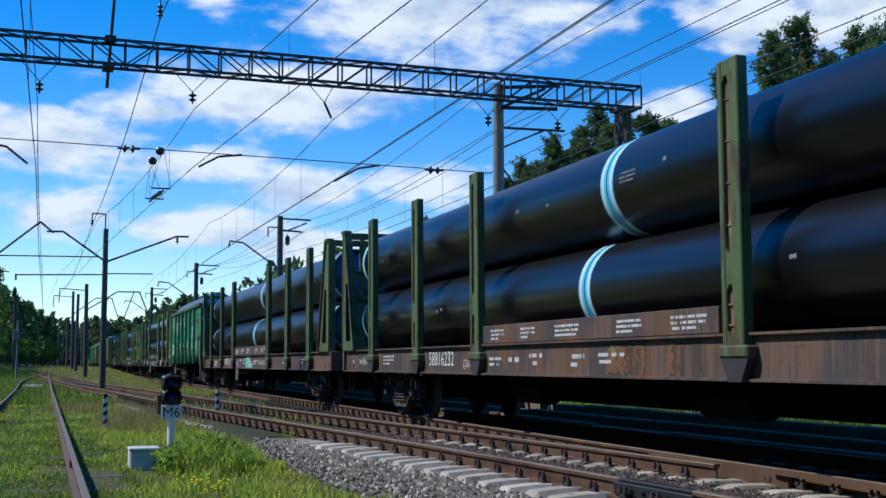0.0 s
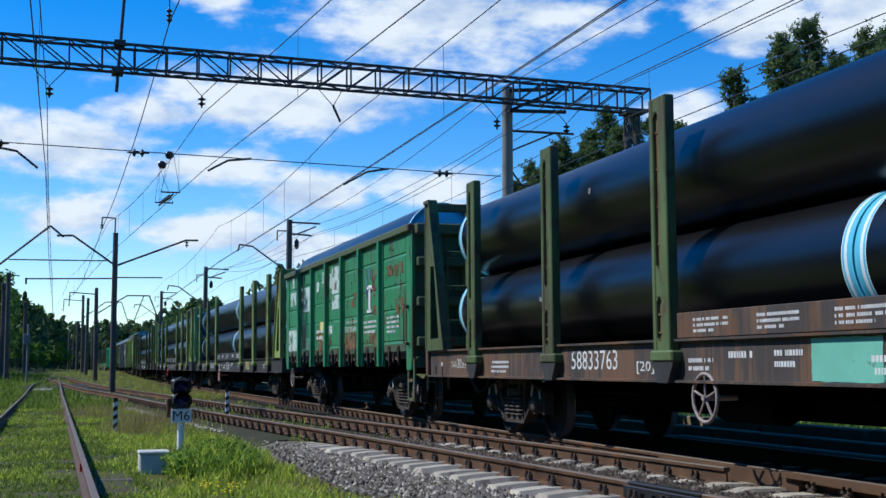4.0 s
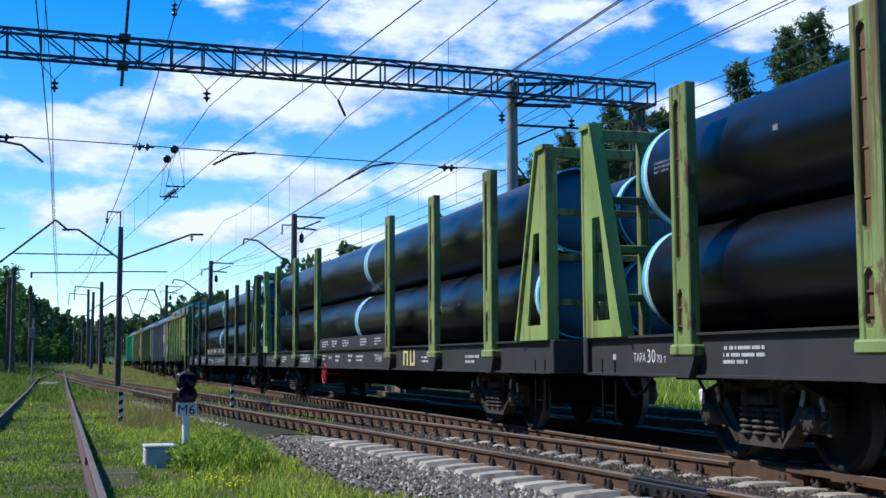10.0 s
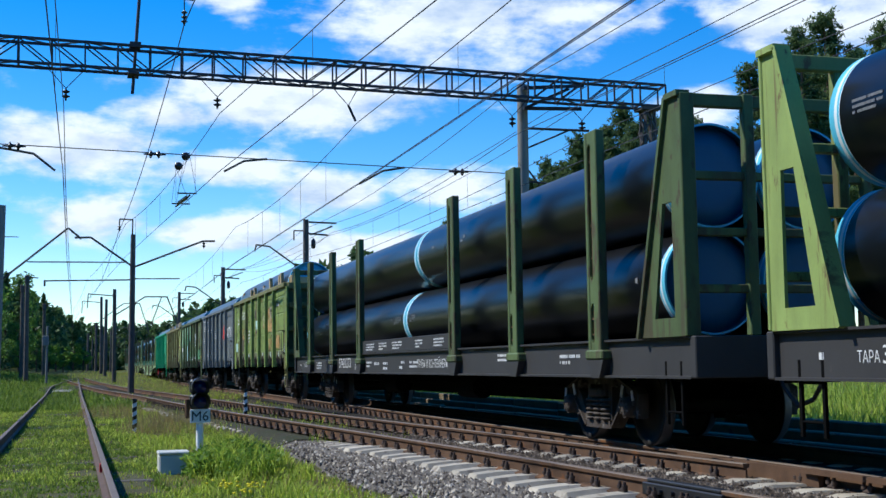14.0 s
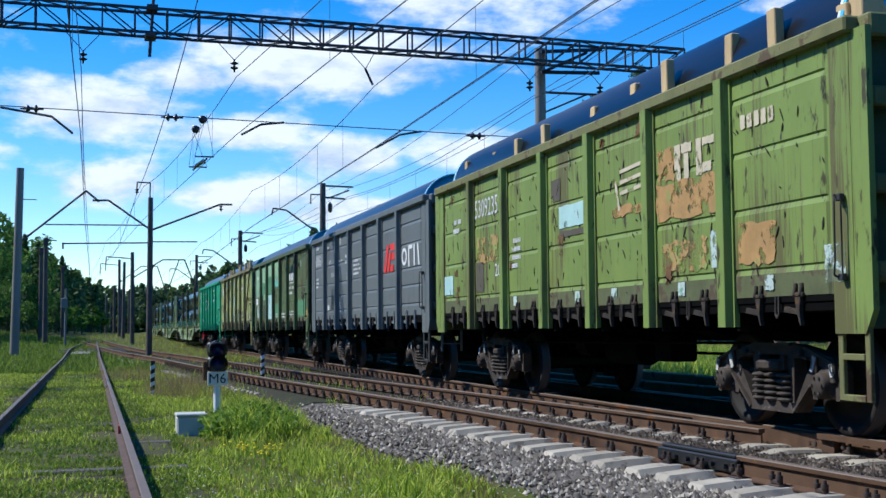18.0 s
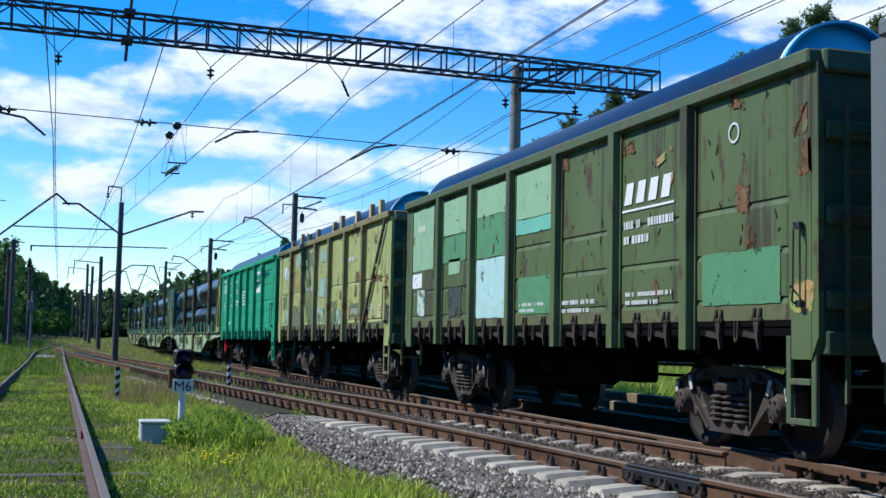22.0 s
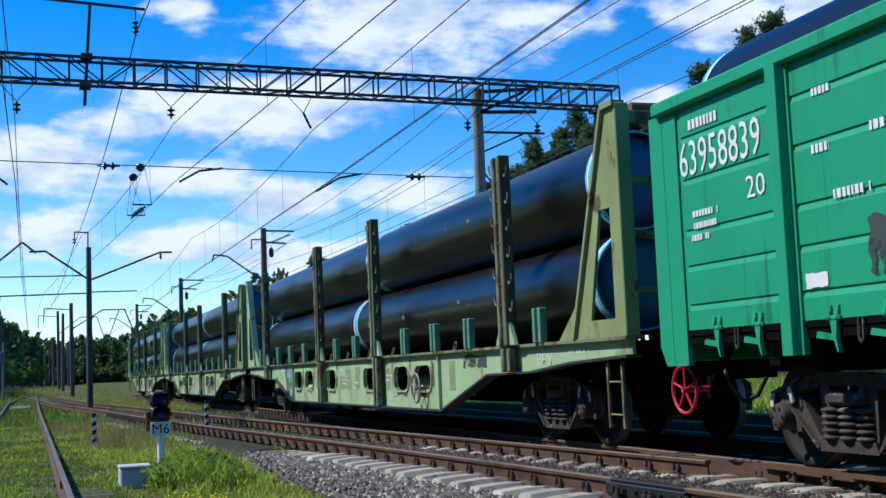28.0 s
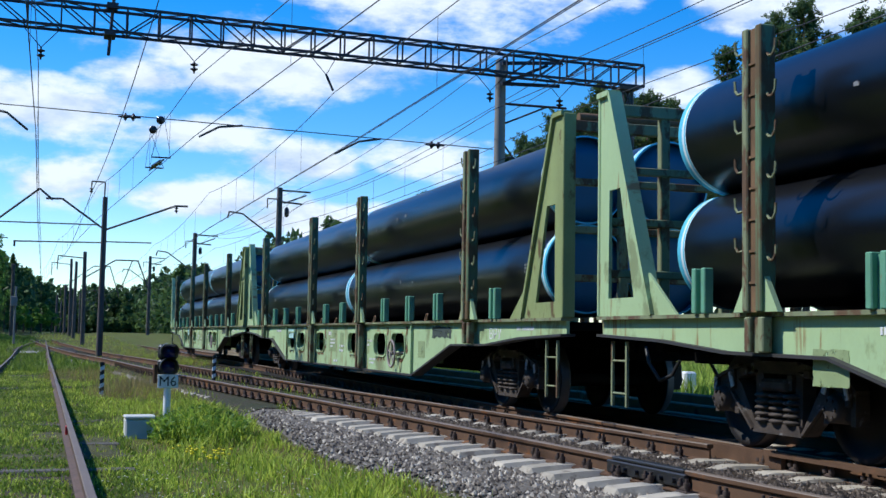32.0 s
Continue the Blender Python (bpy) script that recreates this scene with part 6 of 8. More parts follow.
def flat_a(u, sill, label, hw="bogie", seed=1, paint="stake"):
    w = thing("flat_wagon", label, "freight wagon", "wagons of the train")
    moving(w, u)
    for s in (-1, 1):
        part("side_sill", cached(("sill", sill), lambda: flat_sill_mesh(M[sill])), None, w, "", pose(s * 1.42, 0, 0))
        part("end_sill", cached(("esill", sill), lambda: Mesh().box(-1.49, 1.49, -0.06, 0.06, 0.85, 1.29, 0, 0.012).data("end_sill", M[sill])), None, w, "", pose(0, s * (A_HALF + 0.062), 0))
    part("underframe", cached("a_under", lambda: flat_under_mesh(A_HALF)), None, w, "near-black underframe, shade in its colour")
    part("side_board", cached(("board", sill), lambda: Mesh().box(-0.02, 0.02, -3.55, 3.25, 1.30, 1.56, 0, 0.006).data("side_board", M[sill])), None, w, "", pose(-1.46, 0, 0))
    sm = cached(("stake_a", paint), lambda: stake_mesh(paint))
    for y in A_STAKES:
        part("stanchion", sm, None, w, "", pose(-1.44, y, 0))
        part("stanchion", sm, None, w, "", pose(1.44, y, 0) @ Matrix.Diagonal((-1, 1, 1, 1)))
    tm = cached(("trap_a", paint), lambda: trapezoid_mesh(1.12, 0.30, 2.57, 1.29, M["stake_end" if paint == "stake" else paint]))
    for e in (-1, 1):
        for s in (-1, 1):
            part("end_frame", tm, None, w, "light green end frame with a slot", pose(s * 1.48, e * A_HALF, 0) @ Matrix.Diagonal((-s, -e, 1, 1)))
        end_grid_parts(w, paint, 1.29, 2.55, pose(0, e * A_HALF, 0) @ Matrix.Diagonal((1, -e, 1, 1)))
        part("step", cached(("step", "under"), lambda: ladder_mesh(M["under"], 2, 0.35, 0.34, 0.36)), None, w, "", pose(-1.42, e * (A_HALF - 0.5), 0))
    for y in (-9.1, 9.1):
        bogie(w, y)
    ends_gear(w, A_HALF - 0.04)
    if hw:
        part("handwheel", cached(("hw", hw), lambda: handwheel_mesh(hw)), None, w, "brake handwheel", pose(-1.45, 2.75, 0.70))
    pipes_on_flat(u, DECK + 0.02, seed, "pipes on the flat wagons")
    return w


# -- pale flat wagons with deep side sills --
B_HALF = 12.7
B_STAKES = [-9.25, -2.45, 2.4, 9.25]
B_HOLES = {-5.0: 0.46, -3.7: 0.46, -1.5: 0.46, 1.8: 0.46, 4.13: 0.46, 5.41: 0.46}       # middle of a hole and half its width


def b_bottom(y):
    y = abs(y)
    return float(np.interp(y, [0, 6.1, 8.3, 9.9, 11.2, 12.7], [0.385, 0.385, 0.93, 0.95, 1.05, 1.10]))


def b_web_mesh():
    """Fish-belly side web with rounded holes."""
    me = Mesh()
    top = 1.26
    ys = sorted(set([-12.7, -11.2, -9.9, -8.3, -6.1, 6.1, 8.3, 9.9, 11.2, 12.7] + [h + d for h in B_HOLES for d in (-B_HOLES[h] - 0.06, B_HOLES[h] + 0.06)]))
    for a, b in zip(ys, ys[1:]):
        c = (a + b) / 2
        hole = [h for h in B_HOLES if abs(h - c) < 0.1]
        if hole:
            zc, oy, oz, k = 0.88, B_HOLES[hole[0]], 0.21, 0.16
            z0, z1 = b_bottom(c), top
            inner = [(c - oy, zc - oz + k), (c - oy + k * 0.3, zc - oz + k * 0.3), (c - oy + k, zc - oz), (c + oy - k, zc - oz), (c + oy - k * 0.3, zc - oz + k * 0.3), (c + oy, zc - oz + k), (c + oy, zc + oz - k), (c + oy - k * 0.3, zc + oz - k * 0.3), (c + oy - k, zc + oz), (c - oy + k, zc + oz), (c - oy + k * 0.3, zc + oz - k * 0.3), (c - oy, zc + oz - k)]
            outer = [(a, zc - 0.12), (a, z0), (c - oy + k, z0), (c + oy - k, z0), (b, z0), (b, zc - 0.12), (b, zc + 0.12), (b, z1), (c + oy - k, z1), (c - oy + k, z1), (a, z1), (a, zc + 0.12)]
            ring_plate(me, outer, inner, -0.02, 0.02)
        else:
            me.prism([(a, b_bottom(a)), (b, b_bottom(b)), (b, top), (a, top)], "x", -0.02, 0.02)
    return me.weld().data("side_web", M["flat_pale"])


def b_rim_mesh(oy):
    me = Mesh()
    oz, k = 0.21, 0.16
    inner = [(-oy, -oz + k), (-oy + k * 0.3, -oz + k * 0.3), (-oy + k, -oz), (oy - k, -oz), (oy - k * 0.3, -oz + k * 0.3), (oy, -oz + k), (oy, oz - k), (oy - k * 0.3, oz - k * 0.3), (oy - k, oz), (-oy + k, oz), (-oy + k * 0.3, oz - k * 0.3), (-oy, oz - k)]
    rim = [(y * (oy + 0.03) / oy, z * 1.14) for y, z in inner]
    return ring_plate(me, rim, inner, -0.04, 0.04).data("hole_rim", M["flat_pale"])


def b_lower_flange_mesh():
    me = Mesh()
    pts = [-12.7, -11.2, -9.9, -8.3, -6.1, 6.1, 8.3, 9.9, 11.2, 12.7]
    v = []
    for y in pts:
        z = b_bottom(y)
        v += [(-0.10, y, z - 0.03), (0.10, y, z - 0.03), (0.10, y, z), (-0.10, y, z)]
    f = [(k * 4 + i, k * 4 + (i + 1) % 4, k * 4 + 4 + (i + 1) % 4, k * 4 + 4 + i) for k in range(len(pts) - 1) for i in range(4)]
    return me.add(v, f + [(3, 2, 1, 0), tuple(len(v) - 4 + i for i in range(4))]).data("lower_flange", M["flat_dark"])


def b_stake_mesh():
    me = Mesh()
    for s in (-1, 1):
        me.box(-0.14, 0.02, s * 0.11 - 0.045, s * 0.11 + 0.045, 1.30, 3.85, 0 if s > 0 else 1, 0.012)
    me.box(-0.105, -0.02, -0.07, 0.07, 1.30, 3.84, 2)
    for k in range(8):
        z = 1.55 + k * 0.28
        me.box(-0.122, -0.105, -0.07, 0.07, z, z + 0.02, 2)
    return me.data("stanchion", [M["pale_old"], M["stake_teal"], M["stake_rust"]])


def b_hook_mesh():
    me = Mesh()
    pts = [(-0.07, 0.14, 0.02), (-0.09, 0.22, -0.03), (-0.10, 0.28, -0.035), (-0.10, 0.325, 0.01), (-0.10, 0.335, 0.10)]
    for a, b in zip(pts, pts[1:]):
        me.rod(a, b, 0.013, 5)
    return me.data("hook", M["pale_old"])


def flat_b(u, label, seed=1):
    w = thing("flat_wagon", label, "freight wagon", "wagons of the train")
    moving(w, u)
    for s in (-1, 1):
        part("side_web", cached("b_web", b_web_mesh), None, w, "pale green side web with oval holes", pose(s * 1.46, 0, 0) @ Matrix.Diagonal((-s, 1, 1, 1)))
        part("top_flange", cached("b_flange", lambda: Mesh().box(-0.10, 0.14, -12.7, 12.7, 1.262, 1.30).data("top_flange", M["pale_old"])), None, w, "", pose(s * 1.46, 0, 0) @ Matrix.Diagonal((-s, 1, 1, 1)))
        part("lower_flange", cached("b_lflange", b_lower_flange_mesh), None, w, "", pose(s * 1.46, 0, 0))
        for y in B_HOLES:
            part("hole_rim", cached(("b_rim", B_HOLES[y]), lambda: b_rim_mesh(B_HOLES[y])), None, w, "", pose(s * 1.46, y, 0.88))
        for y in (-5.95, 6.0):
            part("stiffener", cached(("b_stiff", abs(y)), lambda: Mesh().box(-0.07, -0.022, -0.02, 0.02, b_bottom(y), 1.26).data("stiffener", M["flat_pale"])), None, w, "", pose(s * 1.46, y, 0, 0, 0, 0 if s < 0 else 180))
    part("underframe", cached("b_under", lambda: flat_under_mesh(B_HALF)), None, w, "near-black underframe, shade in its colour")
    sm = cached("stake_b", b_stake_mesh)
    stub = cached("stub", lambda: Mesh().box(-0.10, 0.0, -0.13, -0.05, 1.30, 1.74, 0, 0.01).box(-0.10, 0.0, 0.05, 0.13, 1.30, 1.74, 0, 0.01).box(-0.04, 0.0, -0.05, 0.05, 1.30, 1.72).data("stub_post", M["stub"]))
    for s in (-1, 1):
        for y in B_STAKES:
            st = part("stanchion", sm, None, w, "rusty pale green stanchion with hooks", pose(s * 1.52, y, 0) @ Matrix.Diagonal((-s, 1, 1, 1)))
            for e in (-1, 1):
                part("gusset", cached(("b_gus", e), lambda: Mesh().prism([(e * 0.14, 1.302), (e * 0.36, 1.302), (e * 0.15, 1.62)], "x", -0.10, -0.05).data("gusset", M["flat_pale"])), None, st)
                zb = b_bottom(y) + 0.004
                part("pocket", cached(("b_pocket", e, abs(y)), lambda: Mesh().box(-0.12, -0.02, e * 0.11 - 0.045, e * 0.11 + 0.045, zb, 1.258, 0, 0.012).data("pocket", M["pale_old"])), None, st)
                if s < 0:
                    for k in range(6):
                        part("hook", cached("b_hook", b_hook_mesh), None, st, "", pose(0, 0, 1.78 + k * 0.36 + (0.1 if e > 0 else 0.0)) @ Matrix.Diagonal((1, e, 1, 1)))
            part("pocket_plate", cached(("b_pplate", abs(y)), lambda: Mesh().box(-0.07, -0.02, -0.063, 0.063, zb, 1.258).data("pocket_plate", M["pale_old"])), None, st)
        for y in (-10.3, -7.6, -5.95, -4.25, -0.75, 0.95, 4.25, 5.95, 7.6, 10.3):
            part("stub_post", stub, None, w, "", pose(s * 1.50, y, 0) @ Matrix.Diagonal((-s, 1, 1, 1)))
    for y in (-6.8, -3.3, -1.6, 0.15, 1.7, 3.3, 5.1, 6.8):
        part("lashing_ring", cached("ring", ring_mesh), None, w, "rusty lashing ring", pose(-1.50, y, 1.36, 0, 12, 0))
    # added plate, sloped to give the wedge of light seen through the holes
    part("inner_web", cached("b_inner", lambda: Mesh().prism([(-0.39, 0.58), (0.0, 0.93), (0.0, 0.58)], "y", -6.3, 6.3).data("inner_web", M["flat_pale"])), None, w, "added sloping plate, shaped like the light behind the holes", pose(-1.03, 0, 0))
    for e in (-1, 1):
        tm = cached(("trap_b", e), lambda: trapezoid_mesh(1.35, 0.30, 2.55, 1.30, M["flat_pale" if e > 0 else "pale_frame"], 0.5))
        for s in (-1, 1):
            part("end_frame", tm, None, w, "pale green triangular end frame", pose(s * 1.50, e * B_HALF, 0) @ Matrix.Diagonal((-s, -e, 1, 1)))
        end_grid_parts(w, "pale_old", 1.30, 2.45, pose(0, e * B_HALF, 0) @ Matrix.Diagonal((1, -e, 1, 1)))
        part("step", cached(("step", "pale"), lambda: ladder_mesh(M["pale_old"], 2, 0.30, 0.36, 0.36)), None, w, "", pose(-1.48, e * (B_HALF - 0.45), 0))
    part("top_bar", Mesh().rod((-1.3, -B_HALF + 0.1, 3.82), (1.3, -B_HALF + 0.1, 3.82), 0.06, 8), M["stake_rust"], w, "rusty cross bar")
    for y in (-9.7, 9.7):
        bogie(w, y)
    ends_gear(w, B_HALF + 0.1)
    part("handwheel", cached(("hw", "handwheel"), lambda: handwheel_mesh("handwheel")), None, w, "pale grey brake handwheel", pose(-1.60, -4.95, 0.72))
    pipes_on_flat(u, 1.38, seed, "pipes on the flat wagons")
    return w


W0 = flat_a(14.05, "flat_brown", "dark grey flat wagon with green stanchions carrying black pipes", "", 1, "stake_dark")
W1 = flat_a(40.3, "flat_brown", "rusty grey-brown flat wagon with green stanchions carrying black pipes", "handwheel", 2, "stake_dark")
G0 = gondola(60.0, "green", "scuffed green gondola wagon with paint patches and graffiti, loaded with pipes", "under", 6, "handwheel")
W3 = flat_a(80.2, "flat_dark", "dark grey flat wagon with yellow mark and green stanchions", "pink", 3)
W4 = flat_a(106.2, "flat_dark", "dark grey flat wagon with a red handwheel and green stanchions", "red", 4)
W5 = flat_a(132.6, "flat_dark", "dark flat wagon before the light green gondola wagon", "", 5, "stake_dark")
G6 = gondola(152.87, "olive", "battered light green gondola wagon with timber braces and pipes", "under", 4, shift=-0.10, lift=0.16, load=12.2)
G7 = gondola(166.8, "grey", "clean grey gondola wagon with red emblem and white lettering", "grey", 5)
G8 = gondola(180.8, "dark", "dark green gondola wagon with pale paint patches", "under", 3)
G9 = gondola(195.1, "yellow", "rusty yellow-green gondola wagon with blue-green patches and a dark diagonal", "under", 2)
G10 = gondola(209.1, "teal", "freshly painted emerald green gondola wagon with white lettering", "teal", 5, "red")
W11 = flat_b(229.3, "pale green flat wagon with deep holed side sills carrying pipes", 6)
W12 = flat_b(255.75, "pale green flat wagon with holed side sills and rusty stanchions", 7)
W13 = flat_b(282.1, "last pale green flat wagon of the train loaded with pipes", 8)
timber_bracing(152.87, [-5.2, -4.1, -2.9, -1.7, -0.4, 1.0, 2.4, 3.9, 5.3], "raw timber stakes and boards bracing the pipes", True)
timber_bracing(195.1, [-5.4, -4.2, -2.7, -1.4, 0.0, 1.5, 3.0, 4.4, 5.6], "raw timber stakes bracing the pipes", False)

# ---- lettering, patches and marks on the wagons ----
SX = -1.436        # face of a dark flat wagon's sill
BX = -1.482        # face of its side board


def flat_marks(w, number, seed, extra=()):
    text_part(w, number, 6.15, 0.975, 0.23, 1.35, "letter", SX)
    text_part(w, "[20]", 4.30, 0.93, 0.14, 0.42, "letter", SX)
    rnd = random.Random(seed)
    for y, wd, h, rows in ((9.2, 0.75, 0.2, 3), (3.1, 0.5, 0.16, 2), (2.3, 0.55, 0.12, 1), (1.5, 0.45, 0.2, 2), (0.1, 0.4, 0.2, 2), (-0.7, 0.7, 0.16, 2), (-6.0, 0.9, 0.14, 2), (-8.6, 0.7, 0.16, 2)):
        bars(w, y, 1.19 - rnd.uniform(0, 0.08), wd, h, rows, "letter", SX, seed)
    for y in (2.9, 1.7, 0.5, -1.3, -2.6):
        bars(w, y, 1.51, rnd.uniform(0.5, 0.8), 0.17, 3, "letter", BX, seed + 1)
    text_part(w, "ТАРА", 11.20, 1.0, 0.10, 0.30, "letter", SX)
    text_part(w, "30", 10.86, 0.99, 0.15, 0.20, "letter", SX)
    text_part(w, "70 т", 10.63, 0.99, 0.09, 0.22, "letter", SX)
    bars(w, 11.75, 1.12, 0.12, 0.12, 1, "letter", SX, seed + 5)
    for f in extra:
        f(w)


def yellow_mark(w):
    me = Mesh()
    for k in range(4):
        y = -4.75 - k * 0.24
        me.box(SX - 0.001, SX + 0.001, y - 0.09, y, 0.93, 1.21)
        if k in (0, 2):
            me.box(SX - 0.001, SX + 0.001, y - 0.26, y - 0.09, 1.16 if k == 0 else 0.93, 1.21 if k == 0 else 0.98)
    part("emblem", me, M["yellow"], w, "plain yellow painted emblem")
    patch(w, -3.75, -3.45, 0.90, 1.26, "patch_grey", SX)
    text_part(w, "ТРУБЫ", -2.42, 1.0, 0.15, 0.62, "letter", SX)


def grey_patch(w):
    patch(w, 0.2, 0.75, 0.90, 1.24, "patch_grey", SX, 3)
    patch(w, -0.25, 0.05, 0.90, 1.24, "patch_grey", SX, 4)


def turquoise(w):
    patch(w, -0.05, 0.92, 0.88, 1.25, "patch_teal", SX, 5)
    patch(w, -0.57, -0.07, 0.88, 1.02, "patch_teal", SX, 6)
    patch(w, 6.6, 6.9, 0.88, 1.24, "patch_teal", SX, 7)
    text_part(w, "ТРУБЫ И КОНТЕЙНЕРЫ", -1.60, 0.97, 0.19, 1.95, "letter", SX)


def rust_signs(w):
    for y0, y1 in ((-1.9, -0.9), (-3.2, -2.4), (-8.0, -6.4)):
        patch(w, y0, y1, 0.89, 1.22, "patch_rust", SX, 8)
    text_part(w, "РП", -4.5, 1.0, 0.18, 0.5, "patch_rust", SX)


def containers(w):
    text_part(w, "ТРУБЫ И КОНТЕЙНЕРЫ", -1.28, 0.97, 0.20, 2.05, "letter", SX)


flat_marks(W0, "58816232", 1, (rust_signs,))
flat_marks(W1, "58833763", 2, (turquoise,))
flat_marks(W3, "54386412", 3, (yellow_mark, grey_patch))
flat_marks(W4, "54386834", 4, (yellow_mark,))
flat_marks(W5, "57421273", 5, (containers,))


def green_marks(w):
    for y0, y1, z0, z1, m in ((5.3, 5.6, 3.15, 3.42, "patch_white"), (5.0, 5.8, 2.66, 3.02, "patch_white"), (4.75, 6.1, 1.44, 2.0, "patch_white"), (2.75, 4.2, 2.43, 3.05, "patch_white"), (2.65, 3.15, 2.12, 2.42, "patch_white"), (3.7, 4.2, 1.5, 2.1, "patch_dark"), (2.7, 3.6, 1.45, 1.75, "patch_pale"), (1.9, 2.2, 2.85, 3.1, "patch_white"), (1.2, 1.5, 2.95, 3.3, "patch_white"), (1.02, 1.75, 1.64, 2.10, "yellow"), (0.35, 0.62, 2.85, 3.2, "patch_white"), (-0.62, 0.4, 2.70, 3.32, "patch_white"), (-0.65, 0.35, 2.34, 2.66, "patch_white"), (0.35, 0.72, 1.78, 1.98, "patch_white"), (1.1, 2.3, 1.38, 1.85, "patch_rust"), (-2.5, -1.0, 1.38, 1.76, "patch_rust"), (-2.4, -1.7, 2.3, 2.6, "patch_rust"), (-4.1, -2.9, 1.42, 1.7, "patch_rust"), (-4.2, -3.6, 2.05, 2.25, "patch_rust"), (-5.9, -4.8, 2.75, 2.95, "patch_rust"), (-6.0, -5.4, 2.0, 2.3, "patch_rust"), (3.9, 4.2, 2.4, 3.1, "patch_rust")):
        patch(w, y0, y1, z0, z1, m, -1.560, 1)
    text_part(w, "СКОБЧАТЫЙ", -1.15, 1.95, 0.08, 1.0)
    text_part(w, "ТЕКСТИЛЬНЫЙ", -1.0, 1.77, 0.15, 1.35)
    bars(w, -2.85, 1.98, 1.25, 0.3, 3)
    bars(w, -4.75, 2.0, 0.9, 0.36, 4)
    bars(w, 2.2, 1.95, 0.9, 0.3, 2)
    for a, b, c, d in ((-3.05, -3.55, 2.6, 2.68), (-3.25, -3.40, 2.15, 2.62), (-3.12, -3.5, 2.12, 2.18)):
        part("emblem", Mesh().box(-1.562, -1.559, b, a, c, d), M["white"], w)
    me = Mesh()
    for p, q in (((-3.55, 3.0), (-3.72, 2.42)), ((-3.6, 2.72), (-4.1, 3.02)), ((-3.65, 2.68), (-4.0, 2.45))):
        me.bar((-1.563, *p), (-1.563, *q), 0.10, 0.002, 0, (1, 0, 0))
    part("graffiti", me, M["graf_red"], w, "red sprayed strokes")
    me = Mesh()
    for p, q in (((-3.0, 3.05), (-3.2, 2.4)), ((-3.25, 3.0), (-3.5, 2.75)), ((-2.95, 2.6), (-3.2, 2.5))):
        me.bar((-1.561, *p), (-1.561, *q), 0.14, 0.002, 0, (1, 0, 0))
    part("graffiti", me, M["graf_blue"], w, "blue sprayed strokes")


def olive_marks(w):
    text_part(w, "53092359", 4.18, 2.83, 0.30, 1.38)
    text_part(w, "20", 3.15, 1.84, 0.2, 0.3)
    for y0, y1, z0, z1, m in ((3.75, 4.15, 1.62, 2.1, "brown_paint"), (-0.62, 0.30, 2.36, 2.66, "patch_sky"), (0.25, 0.6, 2.75, 3.05, "brown_paint"), (-0.6, 0.28, 2.24, 2.32, "brown_paint"), (5.55, 6.1, 1.62, 1.95, "patch_sky"), (-4.22, -2.75, 2.20, 2.60, "marker_orange"), (-3.2, -2.8, 2.62, 2.98, "marker_orange"), (3.0, 4.1, 2.1, 2.5, "orange"), (-5.25, -4.55, 1.62, 2.02, "marker_orange"), (-3.9, -2.85, 1.62, 1.95, "orange"), (-2.45, -1.5, 2.36, 2.46, "marker_orange"), (-4.2, -4.0, 1.62, 2.0, "patch_white"), (-6.35, -6.05, 1.40, 1.72, "patch_white")):
        patch(w, y0, y1, z0, z1, m, -1.560, 2)
    for a, b, c, d in ((-3.22, -3.36, 2.60, 2.98), (-3.38, -3.62, 2.88, 2.98), (-3.44, -3.55, 2.60, 2.87), (-3.72, -3.84, 2.60, 2.98), (-3.86, -4.12, 2.90, 2.98), (-3.86, -4.05, 2.62, 2.72)):
        patch(w, b, a, c, d, "cream", -1.562, 4, "owner_mark")
    for k in range(5):
        patch(w, -4.75 - k * 0.13, -4.66 - k * 0.13, 2.93, 3.07, "cream", -1.562, 5, "owner_mark")
    me = Mesh()
    for k in range(3):
        me.bar((-1.562, -1.75, 2.62 + k * 0.13), (-1.562, -2.42, 2.66 + k * 0.13), 0.045, 0.002, 0, (1, 0, 0))
    me.bar((-1.5625, -1.72, 2.42), (-1.5625, -1.62, 2.78), 0.06, 0.002, 0, (1, 0, 0))
    part("emblem", me, M["cream"], w, "faded cream striped emblem")
    for y in (2.1, 1.0, -0.4, -1.6, -3.4, -5.2):
        patch(w, y, y + 0.16, 1.36, 1.50, "patch_white", -1.561, 3)
    bars(w, 2.3, 2.4, 0.4, 0.5, 4)
    bars(w, 5.5, 2.95, 0.5, 0.3, 2)


